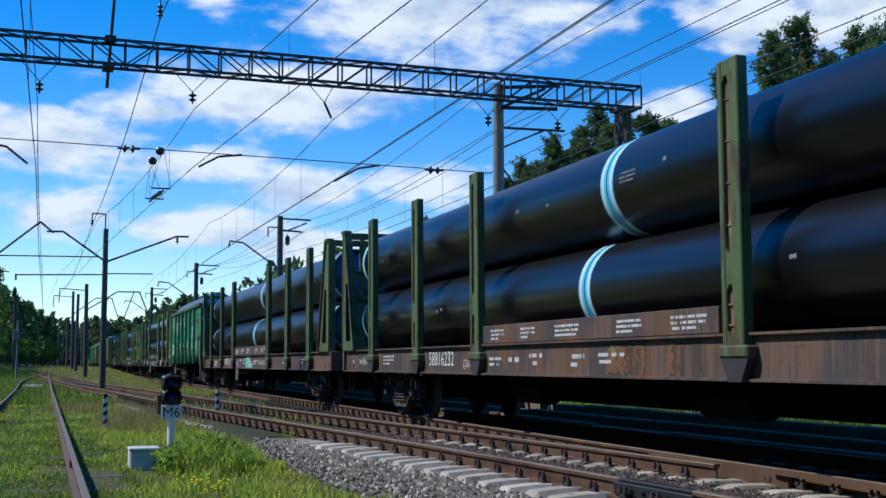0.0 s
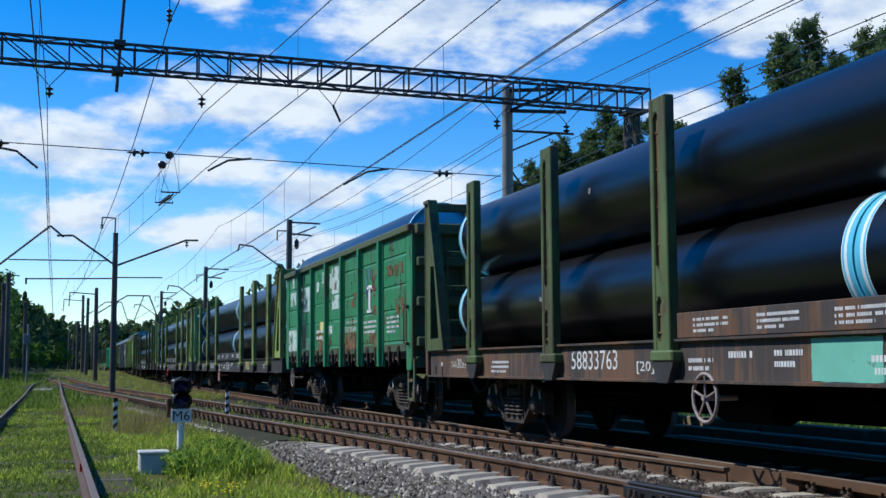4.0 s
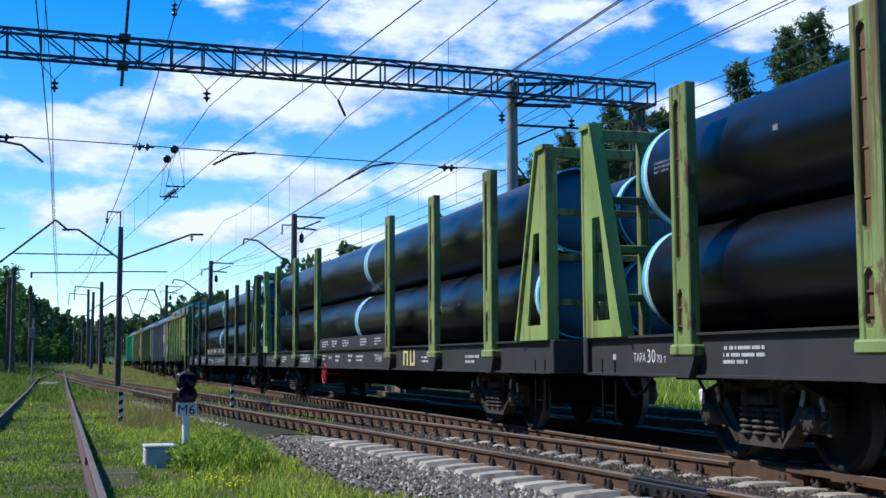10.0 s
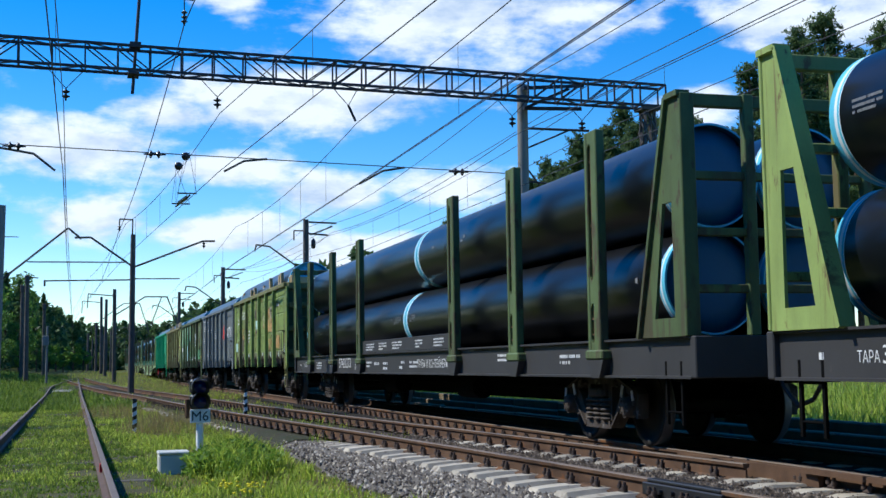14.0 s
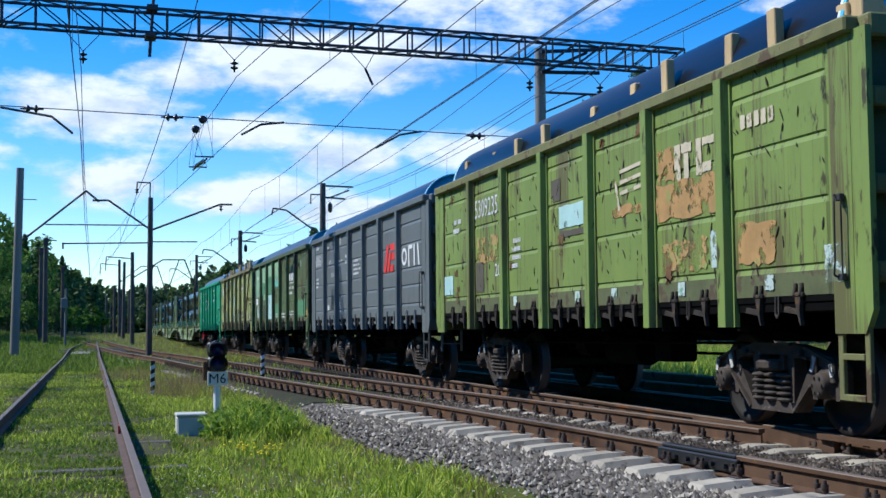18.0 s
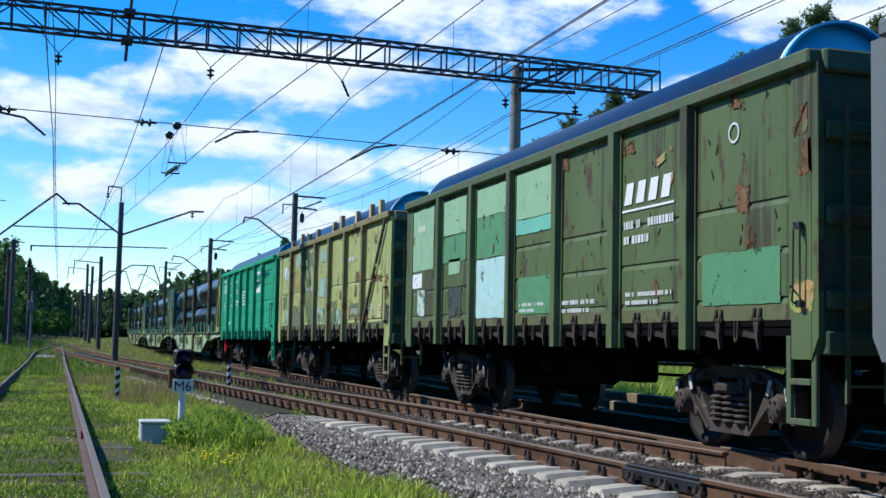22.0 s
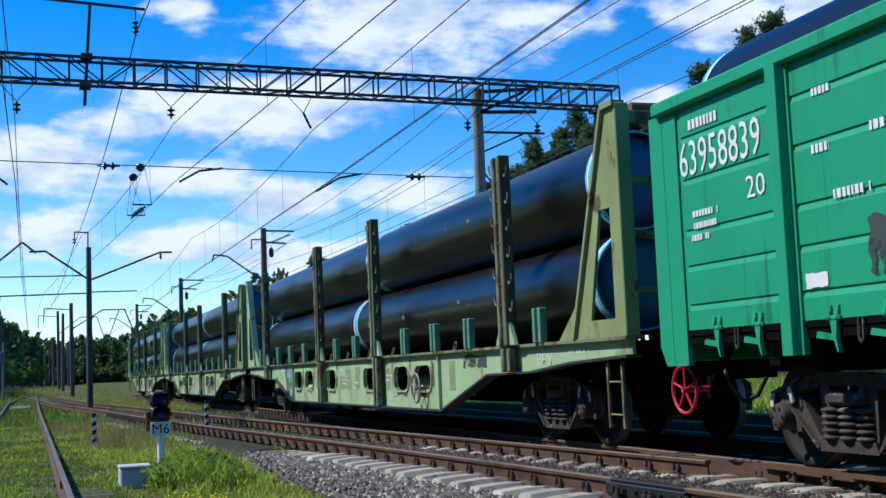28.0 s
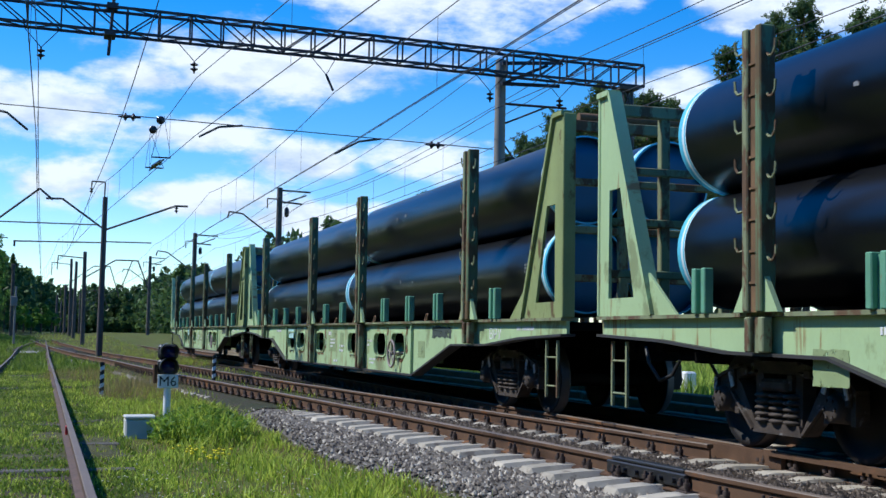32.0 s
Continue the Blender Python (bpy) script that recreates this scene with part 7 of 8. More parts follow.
def grey_marks(w):
    bars(w, 5.85, 3.40, 0.75, 0.16, 1, "letter", -1.562, 3, "owner_mark", True)
    text_part(w, "60006145", 6.0, 2.80, 0.32, 1.30)
    text_part(w, "20", 4.95, 2.36, 0.16, 0.22)
    bars(w, 5.9, 2.5, 0.4, 0.32, 3)
    bars(w, 4.1, 3.30, 0.4, 0.1, 1)
    text_part(w, "69.5т", 3.85, 2.78, 0.12, 0.34)
    text_part(w, "88м³", 3.15, 2.80, 0.14, 0.32)
    text_part(w, "120 км/ч", 3.5, 2.42, 0.13, 0.48)
    patch(w, 2.75, 3.55, 1.55, 1.92, "patch_dark", -1.560, 4)
    patch(w, 3.85, 4.1, 1.55, 1.68, "letter", -1.560, 4)
    text_part(w, "ЕАС", 2.3, 3.2, 0.22, 0.25)
    bars(w, 2.45, 2.85, 0.5, 0.2, 2)
    bars(w, 1.55, 2.95, 0.55, 0.3, 2)
    bars(w, 2.4, 1.75, 0.25, 0.28, 4)
    part("emblem", Mesh().lathe([(0.07, -0.001), (0.09, 0.001)], (-1.562, 1.35, 2.38), "x", 16), M["letter"], w)
    bars(w, 0.55, 2.75, 0.95, 0.42, 4)
    def low(p):
        return [(y, 2.25 + (z - 2.34) * 0.82) for y, z in p]
    me = Mesh()
    me.prism(low([(-2.86, 2.34), (-3.08, 2.34), (-3.40, 3.06), (-3.18, 3.06)]), "x", -1.563, -1.559)
    me.prism(low([(-3.18, 2.34), (-3.38, 2.34), (-3.60, 2.84), (-3.40, 2.84)]), "x", -1.563, -1.559)
    me.prism(low([(-3.48, 3.06), (-4.16, 3.06), (-4.12, 2.88), (-3.54, 2.88)]), "x", -1.563, -1.559)
    me.prism(low([(-3.64, 2.82), (-4.06, 2.82), (-3.98, 2.64), (-3.58, 2.64)]), "x", -1.563, -1.559)
    me.prism(low([(-3.55, 2.52), (-3.82, 2.52), (-3.76, 2.34), (-3.48, 2.34)]), "x", -1.563, -1.559)
    part("emblem", me, M["logo_red"], w, "plain red slanted emblem")
    me = Mesh()
    n = 20
    ring = [[(-4.76 + r * 0.22 * math.cos(2 * math.pi * i / n), 2.50 + r * 0.18 * math.sin(2 * math.pi * i / n)) for i in range(n)] for r in (1.0, 0.62)]
    ring_plate(me, ring[0], ring[1], -1.563, -1.559)
    part("owner_mark", me, M["white"], w, "plain white painted ring mark")
    me = Mesh().box(-1.563, -1.559, -5.20, -5.11, 2.28, 2.71).box(-1.563, -1.559, -5.46, -5.202, 2.63, 2.71)
    part("owner_mark", me, M["white"], w, "plain white painted angle mark")
    me = Mesh().box(-1.563, -1.559, -5.64, -5.55, 2.28, 2.71)
    part("owner_mark", me, M["white"], w, "plain white painted block mark")
    part("owner_mark", Mesh().prism([(-5.84, 2.71), (-5.93, 2.71), (-6.02, 2.28), (-5.92, 2.28)], "x", -1.563, -1.559), M["white"], w, "plain white painted block mark")


def dark_marks(w):
    for y0, y1, z0, z1, m in ((4.8, 6.1, 2.3, 3.38, "patch_pale"), (3.0, 4.4, 2.8, 3.38, "patch_pale"), (3.0, 4.4, 2.35, 2.78, "patch_green"), (3.3, 3.9, 2.15, 2.4, "patch_pale"), (1.1, 2.45, 2.95, 3.38, "patch_pale"), (1.1, 2.45, 2.32, 2.94, "patch_green"), (1.08, 2.45, 1.42, 2.30, "patch_sky"), (-0.7, 0.72, 2.75, 3.40, "patch_pale"), (-0.7, 0.72, 2.55, 2.76, "patch_teal"), (5.3, 5.75, 1.5, 1.95, "patch_white"), (3.2, 3.9, 1.45, 1.95, "patch_dark"), (-6.0, -4.6, 1.45, 1.95, "patch_green"), (-0.6, 0.6, 1.45, 1.95, "patch_green"), (-6.45, -6.2, 2.55, 2.85, "patch_rust"), (-6.4, -6.2, 2.9, 3.15, "patch_rust"), (-6.5, -6.15, 1.38, 1.62, "orange"), (5.5, 6.1, 2.0, 2.25, "white")):
        patch(w, y0, y1, z0, z1, m, -1.560, 5)
    n = 18
    ring = [[(-5.2 + r * math.cos(2 * math.pi * i / n), 3.08 + r * math.sin(2 * math.pi * i / n)) for i in range(n)] for r in (0.10, 0.078)]
    part("emblem", ring_plate(Mesh(), ring[0], ring[1], -1.562, -1.559), M["letter"], w, "small white ring mark")
    bars(w, 0.55, 1.62, 0.9, 0.16, 2)
    bars(w, -1.0, 1.62, 1.0, 0.2, 2)
    bars(w, -2.85, 1.66, 1.1, 0.18, 2)
    bars(w, 5.9, 3.15, 0.9, 0.2, 1)
    me = Mesh()
    for k in range(4):
        y = -2.80 - k * 0.30
        me.prism([(y, 2.62), (y - 0.19, 2.62), (y - 0.25, 2.86), (y - 0.07, 2.86)], "x", -1.563, -1.559)
    me.box(-1.563, -1.559, -4.0, -2.75, 2.54, 2.565)
    part("owner_mark", me, M["white"], w, "plain white slanted block mark")
    part("emblem", Mesh().bar((-1.562, -3.6, 3.0), (-1.562, -3.95, 3.1), 0.08, 0.002, 0, (1, 0, 0)).bar((-1.562, -3.95, 3.1), (-1.562, -3.95, 2.75), 0.05, 0.002, 0, (1, 0, 0)), M["orange"], w)
    bars(w, -2.8, 2.48, 1.2, 0.34, 2)


def yellow_marks(w):
    me = Mesh().bar((-1.60, -4.25, 1.15), (-1.60, -6.2, 3.45), 0.06, 0.05, 0, (1, 0, 0))
    part("brace", me, M["brown_paint"], w, "dark diagonal brace")
    for y0, y1, z0, z1, m in ((5.0, 5.7, 2.75, 3.1, "patch_white"), (5.2, 5.8, 1.9, 2.3, "dark_faded"), (4.7, 5.4, 1.45, 1.85, "sky_faded"), (2.8, 3.8, 3.05, 3.35, "sky_faded"), (2.75, 4.2, 1.42, 1.95, "dark_faded"), (1.15, 2.2, 2.95, 3.3, "dark_faded"), (1.1, 1.6, 2.8, 3.0, "sky_faded"), (1.1, 1.5, 1.42, 1.9, "sky_faded"), (-0.3, 0.4, 2.95, 3.25, "sky_faded"), (-0.5, 0.6, 2.1, 2.55, "sky_faded"), (-0.1, 0.7, 1.42, 1.85, "sky_faded"), (-1.6, -0.95, 1.45, 1.95, "dark_faded"), (-2.1, -1.5, 1.42, 1.75, "sky_faded"), (-3.9, -3.0, 1.55, 1.85, "dark_faded"), (-4.0, -3.5, 2.3, 2.55, "patch_rust"), (-5.4, -5.2, 3.05, 3.2, "patch_rust"), (-5.9, -5.2, 2.25, 2.4, "patch_rust"), (-5.85, -5.62, 1.52, 1.80, "cream"), (-6.48, -6.2, 1.65, 2.35, "patch_rust"), (-6.5, -6.25, 1.4, 1.75, "patch_dark"), (2.9, 4.1, 2.35, 2.6, "orange"), (-2.5, -1.9, 2.0, 2.2, "patch_rust")):
        patch(w, y0, y1, z0, z1, m, -1.560, 6)
    text_part(w, "54", 6.0, 2.85, 0.22, 0.5)
    text_part(w, "АВТОРЕЖИМ", -3.05, 1.62, 0.12, 0.75, "letter", -1.563)
    text_part(w, "Е0", -4.85, 1.62, 0.2, 0.32)
    bars(w, -5.64, 1.76, 0.18, 0.18, 3, "graf_red", -1.563)
    bars(w, -2.7, 2.95, 0.9, 0.2, 1)
    bars(w, 2.2, 2.45, 0.9, 0.22, 1)


def teal_marks(w):
    bars(w, 5.9, 3.36, 0.85, 0.18, 1, "white", -1.562, 2, "owner_mark", True)
    text_part(w, "63958839", 6.1, 2.78, 0.34, 1.42, "white")
    text_part(w, "20", 4.95, 2.42, 0.2, 0.3, "white")
    bars(w, 5.95, 2.46, 0.5, 0.34, 3, "white")
    bars(w, 3.9, 3.2, 0.4, 0.12, 1, "white")
    bars(w, 3.95, 2.75, 0.4, 0.14, 1, "white")
    bars(w, 3.2, 2.8, 0.35, 0.14, 1, "white")
    bars(w, 3.7, 2.35, 0.6, 0.14, 1, "white")
    patch(w, 2.75, 3.3, 1.62, 2.05, "patch_dark", -1.560, 7)
    patch(w, 3.85, 4.15, 1.56, 1.68, "white", -1.560, 7)
    bars(w, 2.3, 3.25, 0.3, 0.22, 1, "white", -1.562, 1, "owner_mark", True)
    bars(w, 2.35, 2.85, 0.5, 0.2, 2, "white")
    bars(w, 1.6, 2.9, 0.55, 0.3, 2, "white")
    bars(w, 2.3, 2.45, 0.7, 0.24, 2, "white")
    bars(w, 0.6, 2.75, 1.15, 0.55, 5, "white")
    bars(w, -2.85, 3.30, 1.25, 0.2, 1, "white", -1.562, 5, "owner_mark", True)
    bars(w, -2.9, 3.02, 1.2, 0.14, 1, "white", -1.562, 6)
    me = Mesh().prism([(-2.85, 2.55), (-4.1, 2.55), (-4.1, 2.78), (-3.5, 2.78), (-3.35, 2.70), (-2.85, 2.70)], "x", -1.563, -1.559)
    me.prism([(-3.1, 3.42), (-3.9, 3.36), (-3.9, 3.44), (-3.4, 3.50)], "x", -1.563, -1.559)
    part("emblem", me, M["white"], w, "plain white painted emblem")


def rust_along(w, seed, n):
    """Rust eaten into the sheets near the sill and the posts."""
    rnd = random.Random(seed)
    for _ in range(n):
        y, z = rnd.uniform(-6.1, 6.0), rnd.choice((1.44, 1.44, 1.9, 2.3, 2.75, 3.2)) + rnd.uniform(0, 0.12)
        if min(abs(y - p) for p in POSTS) > 0.16:
            patch(w, y, y + rnd.uniform(0.05, 0.22), z, z + rnd.uniform(0.10, 0.32), "patch_rust", -1.5605, seed)


def paint_chips(w, seed, n, mt, long=0.16):
    """Knocks and scratches in the paint, too small to count."""
    rnd = random.Random(seed)
    me = Mesh()
    while n:
        y, z = rnd.uniform(-6.1, 6.1), rnd.uniform(1.4, 3.4)
        if min(abs(y - p) for p in POSTS) < 0.2:
            continue
        l, t, a = rnd.uniform(0.02, long), rnd.uniform(0.004, 0.014), rnd.gauss(1.3, 0.5)
        u, q = (math.cos(a) * l, math.sin(a) * l), (-math.sin(a) * t, math.cos(a) * t)
        me.prism([(y, z), (y + u[0] * 0.4 + q[0], z + u[1] * 0.4 + q[1]), (y + u[0], z + u[1]), (y + u[0] * 0.6 - q[0], z + u[1] * 0.6 - q[1])], "x", -1.5625, -1.5555)
        n -= 1
    ob = part("paint_wear", me, M[mt], w)
    tagged(ob, "dark knocks and scratches in the paint", "", "", "stuff")


for w, seed, n, mt, long in ((G0, 71, 130, "grime", 0.12), (G6, 72, 190, "grime", 0.15), (G8, 73, 110, "grime", 0.12), (G9, 74, 150, "patch_rust", 0.16)):
    paint_chips(w, seed, n, mt, long)
for w, seed, n in ((G0, 61, 18), (G6, 62, 14), (G8, 63, 16), (G9, 64, 12)):
    rust_along(w, seed, n)
green_marks(G0)
olive_marks(G6)
grey_marks(G7)
dark_marks(G8)
yellow_marks(G9)
teal_marks(G10)
for k, w in enumerate((W11, W12, W13)):
    bx = -1.4825
    rnd = random.Random(40 + k)
    patch(w, -8.1, -7.1, 1.02, 1.2, "patch_dark", bx, 9)
    patch(w, 6.2 - k, 6.9 - k, 0.95, 1.18, "patch_sky", bx, 9)
    for y in B_HOLES:
        patch(w, y - 0.34, y + 0.30, 0.58, 0.67, "patch_rust", bx, 10 + k)
        patch(w, y - 0.62, y - 0.50, 0.75, 1.2, "patch_rust", bx, 11 + k)
    for y in (0.55, 0.05, -0.6, 3.1, -2.9, 8.1, -6.7):
        q = y + rnd.uniform(-0.1, 0.1)
        patch(w, q, q + rnd.uniform(0.25, 0.5), 0.68, rnd.uniform(0.95, 1.15), "patch_dull", bx, 12 + k)
    for y, z, wd, h, rows in ((0.9, 1.15, 0.4, 0.14, 1), (0.75, 0.98, 0.5, 0.22, 3), (-0.2, 0.86, 0.45, 0.2, 2), (0.4, 0.52, 0.6, 0.08, 1), (3.3, 0.66, 0.5, 0.2, 2), (-2.7, 0.98, 0.4, 0.16, 2), (7.7, 1.2, 0.9, 0.12, 1), (-2.9, 0.62, 0.45, 0.14, 2)):
        bars(w, y, z, wd, h, rows, "letter", bx - 0.002, k)
    bars(w, -11.0, 1.22, 0.7, 0.1, 1, "letter", bx, k)
    text_part(w, "ВРУ", -10.0 + k * 0.1, 1.02, 0.16, 0.5, "letter", bx)

# ---- plants, stones ----
def quads(centres, size, rs, slim=0.45):
    """Small diamond leaves at the given centres: corners as an array of n x 4 x 3."""
    n = len(centres)
    u = rs.normal(size=(n, 3))
    u /= np.linalg.norm(u, axis=1)[:, None]
    w = np.cross(u, rs.normal(size=(n, 3)))
    w /= np.maximum(1e-6, np.linalg.norm(w, axis=1))[:, None]
    s = (size * rs.uniform(0.6, 1.3, n))[:, None]
    return np.stack([centres - u * s, centres + w * s * slim, centres + u * s, centres - w * s * slim], 1)


def scatter_blades(name, spots, mt, label, seed, hmin, hmax, wd, lean=0.5):
    """Bent grass blades of four triangles each at the given places."""
    rs = np.random.RandomState(seed)
    pts = np.array(spots)
    n = len(pts)
    a = rs.uniform(0, 2 * np.pi, n)
    h = rs.uniform(hmin, hmax, n) * pts[:, 3]
    w = wd * rs.uniform(0.6, 1.4, n)
    dx, dy = np.cos(a), np.sin(a)
    b = rs.uniform(0, 2 * np.pi, n)
    ln = rs.uniform(0.1, lean, n) * h
    lx, ly = np.cos(b) * ln, np.sin(b) * ln
    v = np.empty((n, 5, 3))
    base = pts[:, :3]
    for k, (f, g, s) in enumerate(((0, 0, -1), (0, 0, 1), (0.55, 0.35, 0.8), (0.55, 0.35, -0.8), (1, 1, 0))):
        v[:, k, 0] = base[:, 0] + dx * w * s + lx * g
        v[:, k, 1] = base[:, 1] + dy * w * s + ly * g
        v[:, k, 2] = base[:, 2] + h * f - 0.02 * (k < 2)
    idx = np.arange(n)[:, None] * 5
    quads = (idx + np.array([0, 1, 2, 3])).tolist()
    tris = (idx + np.array([3, 2, 4])).tolist()
    me = bpy.data.meshes.new(name)
    me.from_pydata(v.reshape(-1, 3).tolist(), [], quads + tris)
    me.materials.append(mt)
    return tagged(new(name, me), label, "grass", "", "stuff")


def grass_spots():
    rs = np.random.RandomState(4)
    green, dry = [], []
    tries = 0
    while len(green) + len(dry) < 190000 and tries < 720000:
        tries += 1
        y = 6.5 + 44 * rs.rand() ** 1.9
        x = rs.uniform(-6.5 - y * 0.08, 4.5)
        edge = cross_x(y) - HALF - float(np.interp(y, EDGE_Y, EDGE_W)) - float(np.interp(y, [12, 24], [0.72, 0.45])) + 0.25 * noise.noise((x, y * 0.6, 5))
        if x > edge:
            continue
        d = abs(x - siding_x(y))
        k = noise.noise((x * 0.9, y * 0.55, 1.5))
        if d < 1.25:
            row = int((y - 3.0) / 0.62 + 0.5)
            bare = noise.noise((row * 0.71, 9.3, 1.0)) > -0.12 and noise.noise((x * 1.1, row * 0.9, 6.0)) > -0.2
            if abs(d - HALF) < 0.10 or (bare and abs(y - 3.0 - row * 0.62) < 0.19):
                continue
            if rs.rand() < (0.45 if k < -0.10 else 0.10):
                continue
            sc = 0.42 + 0.3 * (k > 0.15)
        elif d < 1.9:
            sc = 0.6
            if k < -0.1 and rs.rand() < 0.75:
                continue
        else:
            tuft = noise.noise((x * 3.3, y * 2.3, 8.1))
            sc = (0.52 + 0.32 * (k > 0.1) + 0.22 * min(1, max(0, x - 0.3) / 2)) * (0.75 + 0.9 * max(0.0, tuft + 0.15))
            if (k < -0.22 and rs.rand() < 0.65) or (tuft < -0.12 and rs.rand() < 0.55):
                continue
        p = (x, y, ground_z(x, y), sc * (0.8 + 0.010 * y))
        (dry if rs.rand() < 0.13 + 0.35 * (k < -0.05) + 0.12 * (x > 1.8) else green).append(p)
    return green, dry


def weed_spots(cx, cy, rx, ry, n, sc, seed):
    rs = np.random.RandomState(seed)
    out = []
    for _ in range(n):
        a, q = rs.uniform(0, 6.283), rs.rand() ** 0.6
        x, y = cx + rx * q * math.cos(a), cy + ry * q * math.sin(a)
        out.append((x, y, ground_z(x, y), sc * (1.15 - 0.5 * q)))
    return out


M["weed"] = blade_material("weed_leaves", (0.09, 0.19, 0.022), (0.30, 0.45, 0.07))


def build_grass():
    green, dry = grass_spots()
    weeds = weed_spots(1.93, 16.5, 0.62, 0.9, 480, 2.5, 1) + weed_spots(1.55, 16.25, 0.26, 0.3, 130, 2.0, 31)
    rw = np.random.RandomState(17)
    wp = np.repeat(np.array(weeds), 5, axis=0)
    wc = wp[:, :3] + rw.normal(size=(len(wp), 3)) * (0.05, 0.05, 0.0)
    wc[:, 2] += rw.uniform(0.0, 0.17, len(wp)) * wp[:, 3]
    wm = Mesh()
    wm.v = quads(wc, 0.042, rw, 0.42).reshape(-1, 3).tolist()
    wm.f = [(4 * i, 4 * i + 1, 4 * i + 2, 4 * i + 3) for i in range(len(wc))]
    wm.m, wm.s = [0] * len(wm.f), [False] * len(wm.f)
    single("tall_weeds", wm, M["weed"], "dark green leafy weeds round the dwarf signal", "weeds", "", "stuff")
    # tufts in the dirty ballast farther on
    for k in range(4200):
        y = 19 + 42 * rw.rand()
        x = rw.uniform(cross_x(y) - 1.5, 6.1)
        if noise.noise((x * 1.3, y * 0.5, 2.2)) > 0.08 and min(abs(abs(x - cross_x(y)) - HALF), abs(x - 6.74)) > 0.09:
            (green if k % 3 else dry).append((x, y, -0.2, 0.9))
    for k in range(16000):
        y = 48 + 100 * rw.rand() ** 1.3
        x = rw.uniform(cross_x(min(y, 95)) + (1.0 if y < 90 else -1.0), 6.2)
        if noise.noise((x * 0.9, y * 0.2, 4.4)) > -0.25:
            (dry if k % 3 else green).append((x, y, max(-0.21, ground_z(x, y)), 1.7))
    green += weed_spots(1.95, 16.5, 0.6, 1.0, 1300, 3.4, 41) + weed_spots(2.05, 17.6, 0.5, 1.2, 900, 2.0, 2) + weed_spots(2.2, 13.0, 0.5, 1.6, 700, 1.3, 3)
    green += weed_spots(2.6, 22.5, 0.6, 2.2, 900, 1.5, 5) + weed_spots(2.35, 9.6, 0.35, 1.0, 500, 1.6, 6)
    scatter_blades("meadow_grass", green, M["blade"], "uneven bright green grass blades and weeds", 11, 0.05, 0.17, 0.0085, 0.95)
    dry += weed_spots(2.2, 30, 1.2, 4.0, 1800, 2.6, 7) + weed_spots(1.3, 38, 1.6, 5.0, 1500, 2.6, 8) + weed_spots(1.4, 27.5, 0.7, 2.0, 500, 2.6, 9)
    scatter_blades("dry_grass", dry, M["dry"], "dry straw-coloured grass stems among weeds", 12, 0.06, 0.17, 0.004, 0.7)
    # low moss and weeds on the siding's soil
    low = []
    for _ in range(60000):
        y = 7 + 40 * rw.rand() ** 1.6
        x = siding_x(y) + rw.uniform(-1.5, 1.5)
        if abs(abs(x - siding_x(y)) - HALF) > 0.08 and noise.noise((x * 1.6, y * 1.1, 3.3)) > -0.22:
            low.append((x, y, ground_z(x, y) + 0.015, 1.0))
    scatter_blades("siding_weeds", low, M["verge"], "low weeds and moss between the siding rails", 15, 0.02, 0.06, 0.010, 1.2)
    rs = np.random.RandomState(9)
    far = []
    for _ in range(26000):
        y = 6 + 60 * rs.rand()
        x = 10.8 + 16 * rs.rand() ** 1.6
        far.append((x, y, ground_z(x, y), 1.5))
    scatter_blades("tall_grass", far, M["blade"], "tall fresh green grass beyond the train", 13, 0.14, 0.36, 0.012, 0.7)
    rough = []
    for _ in range(30000):
        y = 42 + 75 * rs.rand() ** 1.4
        x = rs.uniform(-5 - y * 0.12, cross_x(min(y, 90)) - 1.1)
        if abs(abs(x - siding_x(y)) - HALF) > 0.15 or y > 78:
            rough.append((x, y, ground_z(x, y), 1.0 + 0.5 * rs.rand()))
    scatter_blades("verge_grass", rough, M["verge"], "rough tufted grass on the far verge", 14, 0.10, 0.26, 0.022, 0.8)
    # yellow flowers and white clover heads
    for nm, mt, spots, r in (("yellow_flowers", mat("petal_yellow", (0.90, 0.72, 0.01), 0.6, 0, 0.1), weed_spots(1.55, 12.9, 0.34, 0.42, 30, 1, 21), 0.018), ("white_flowers", mat("petal_white", (0.80, 0.76, 0.58), 0.6, 0, 0.1), weed_spots(1.9, 9.6, 1.7, 4.0, 300, 1, 22), 0.008)):
        me = Mesh()
        rnd = random.Random(3)
        for x, y, z, _ in spots:
            h = rnd.uniform(0.16, 0.26) if r > 0.015 else rnd.uniform(0.04, 0.12)
            me.rod((x, y, z), (x, y, z + h), 0.002, 3, None, 1, False)
            me.lathe([(0.001, h), (r, h + r * 0.5), (r * 0.9, h + r), (0.001, h + r * 1.2)], (x, y, z), "z", 6)
        single(nm, me, [mt, M["weed"]], "small scattered wild flower heads in grass", "flowers", "", "stuff")


build_grass()


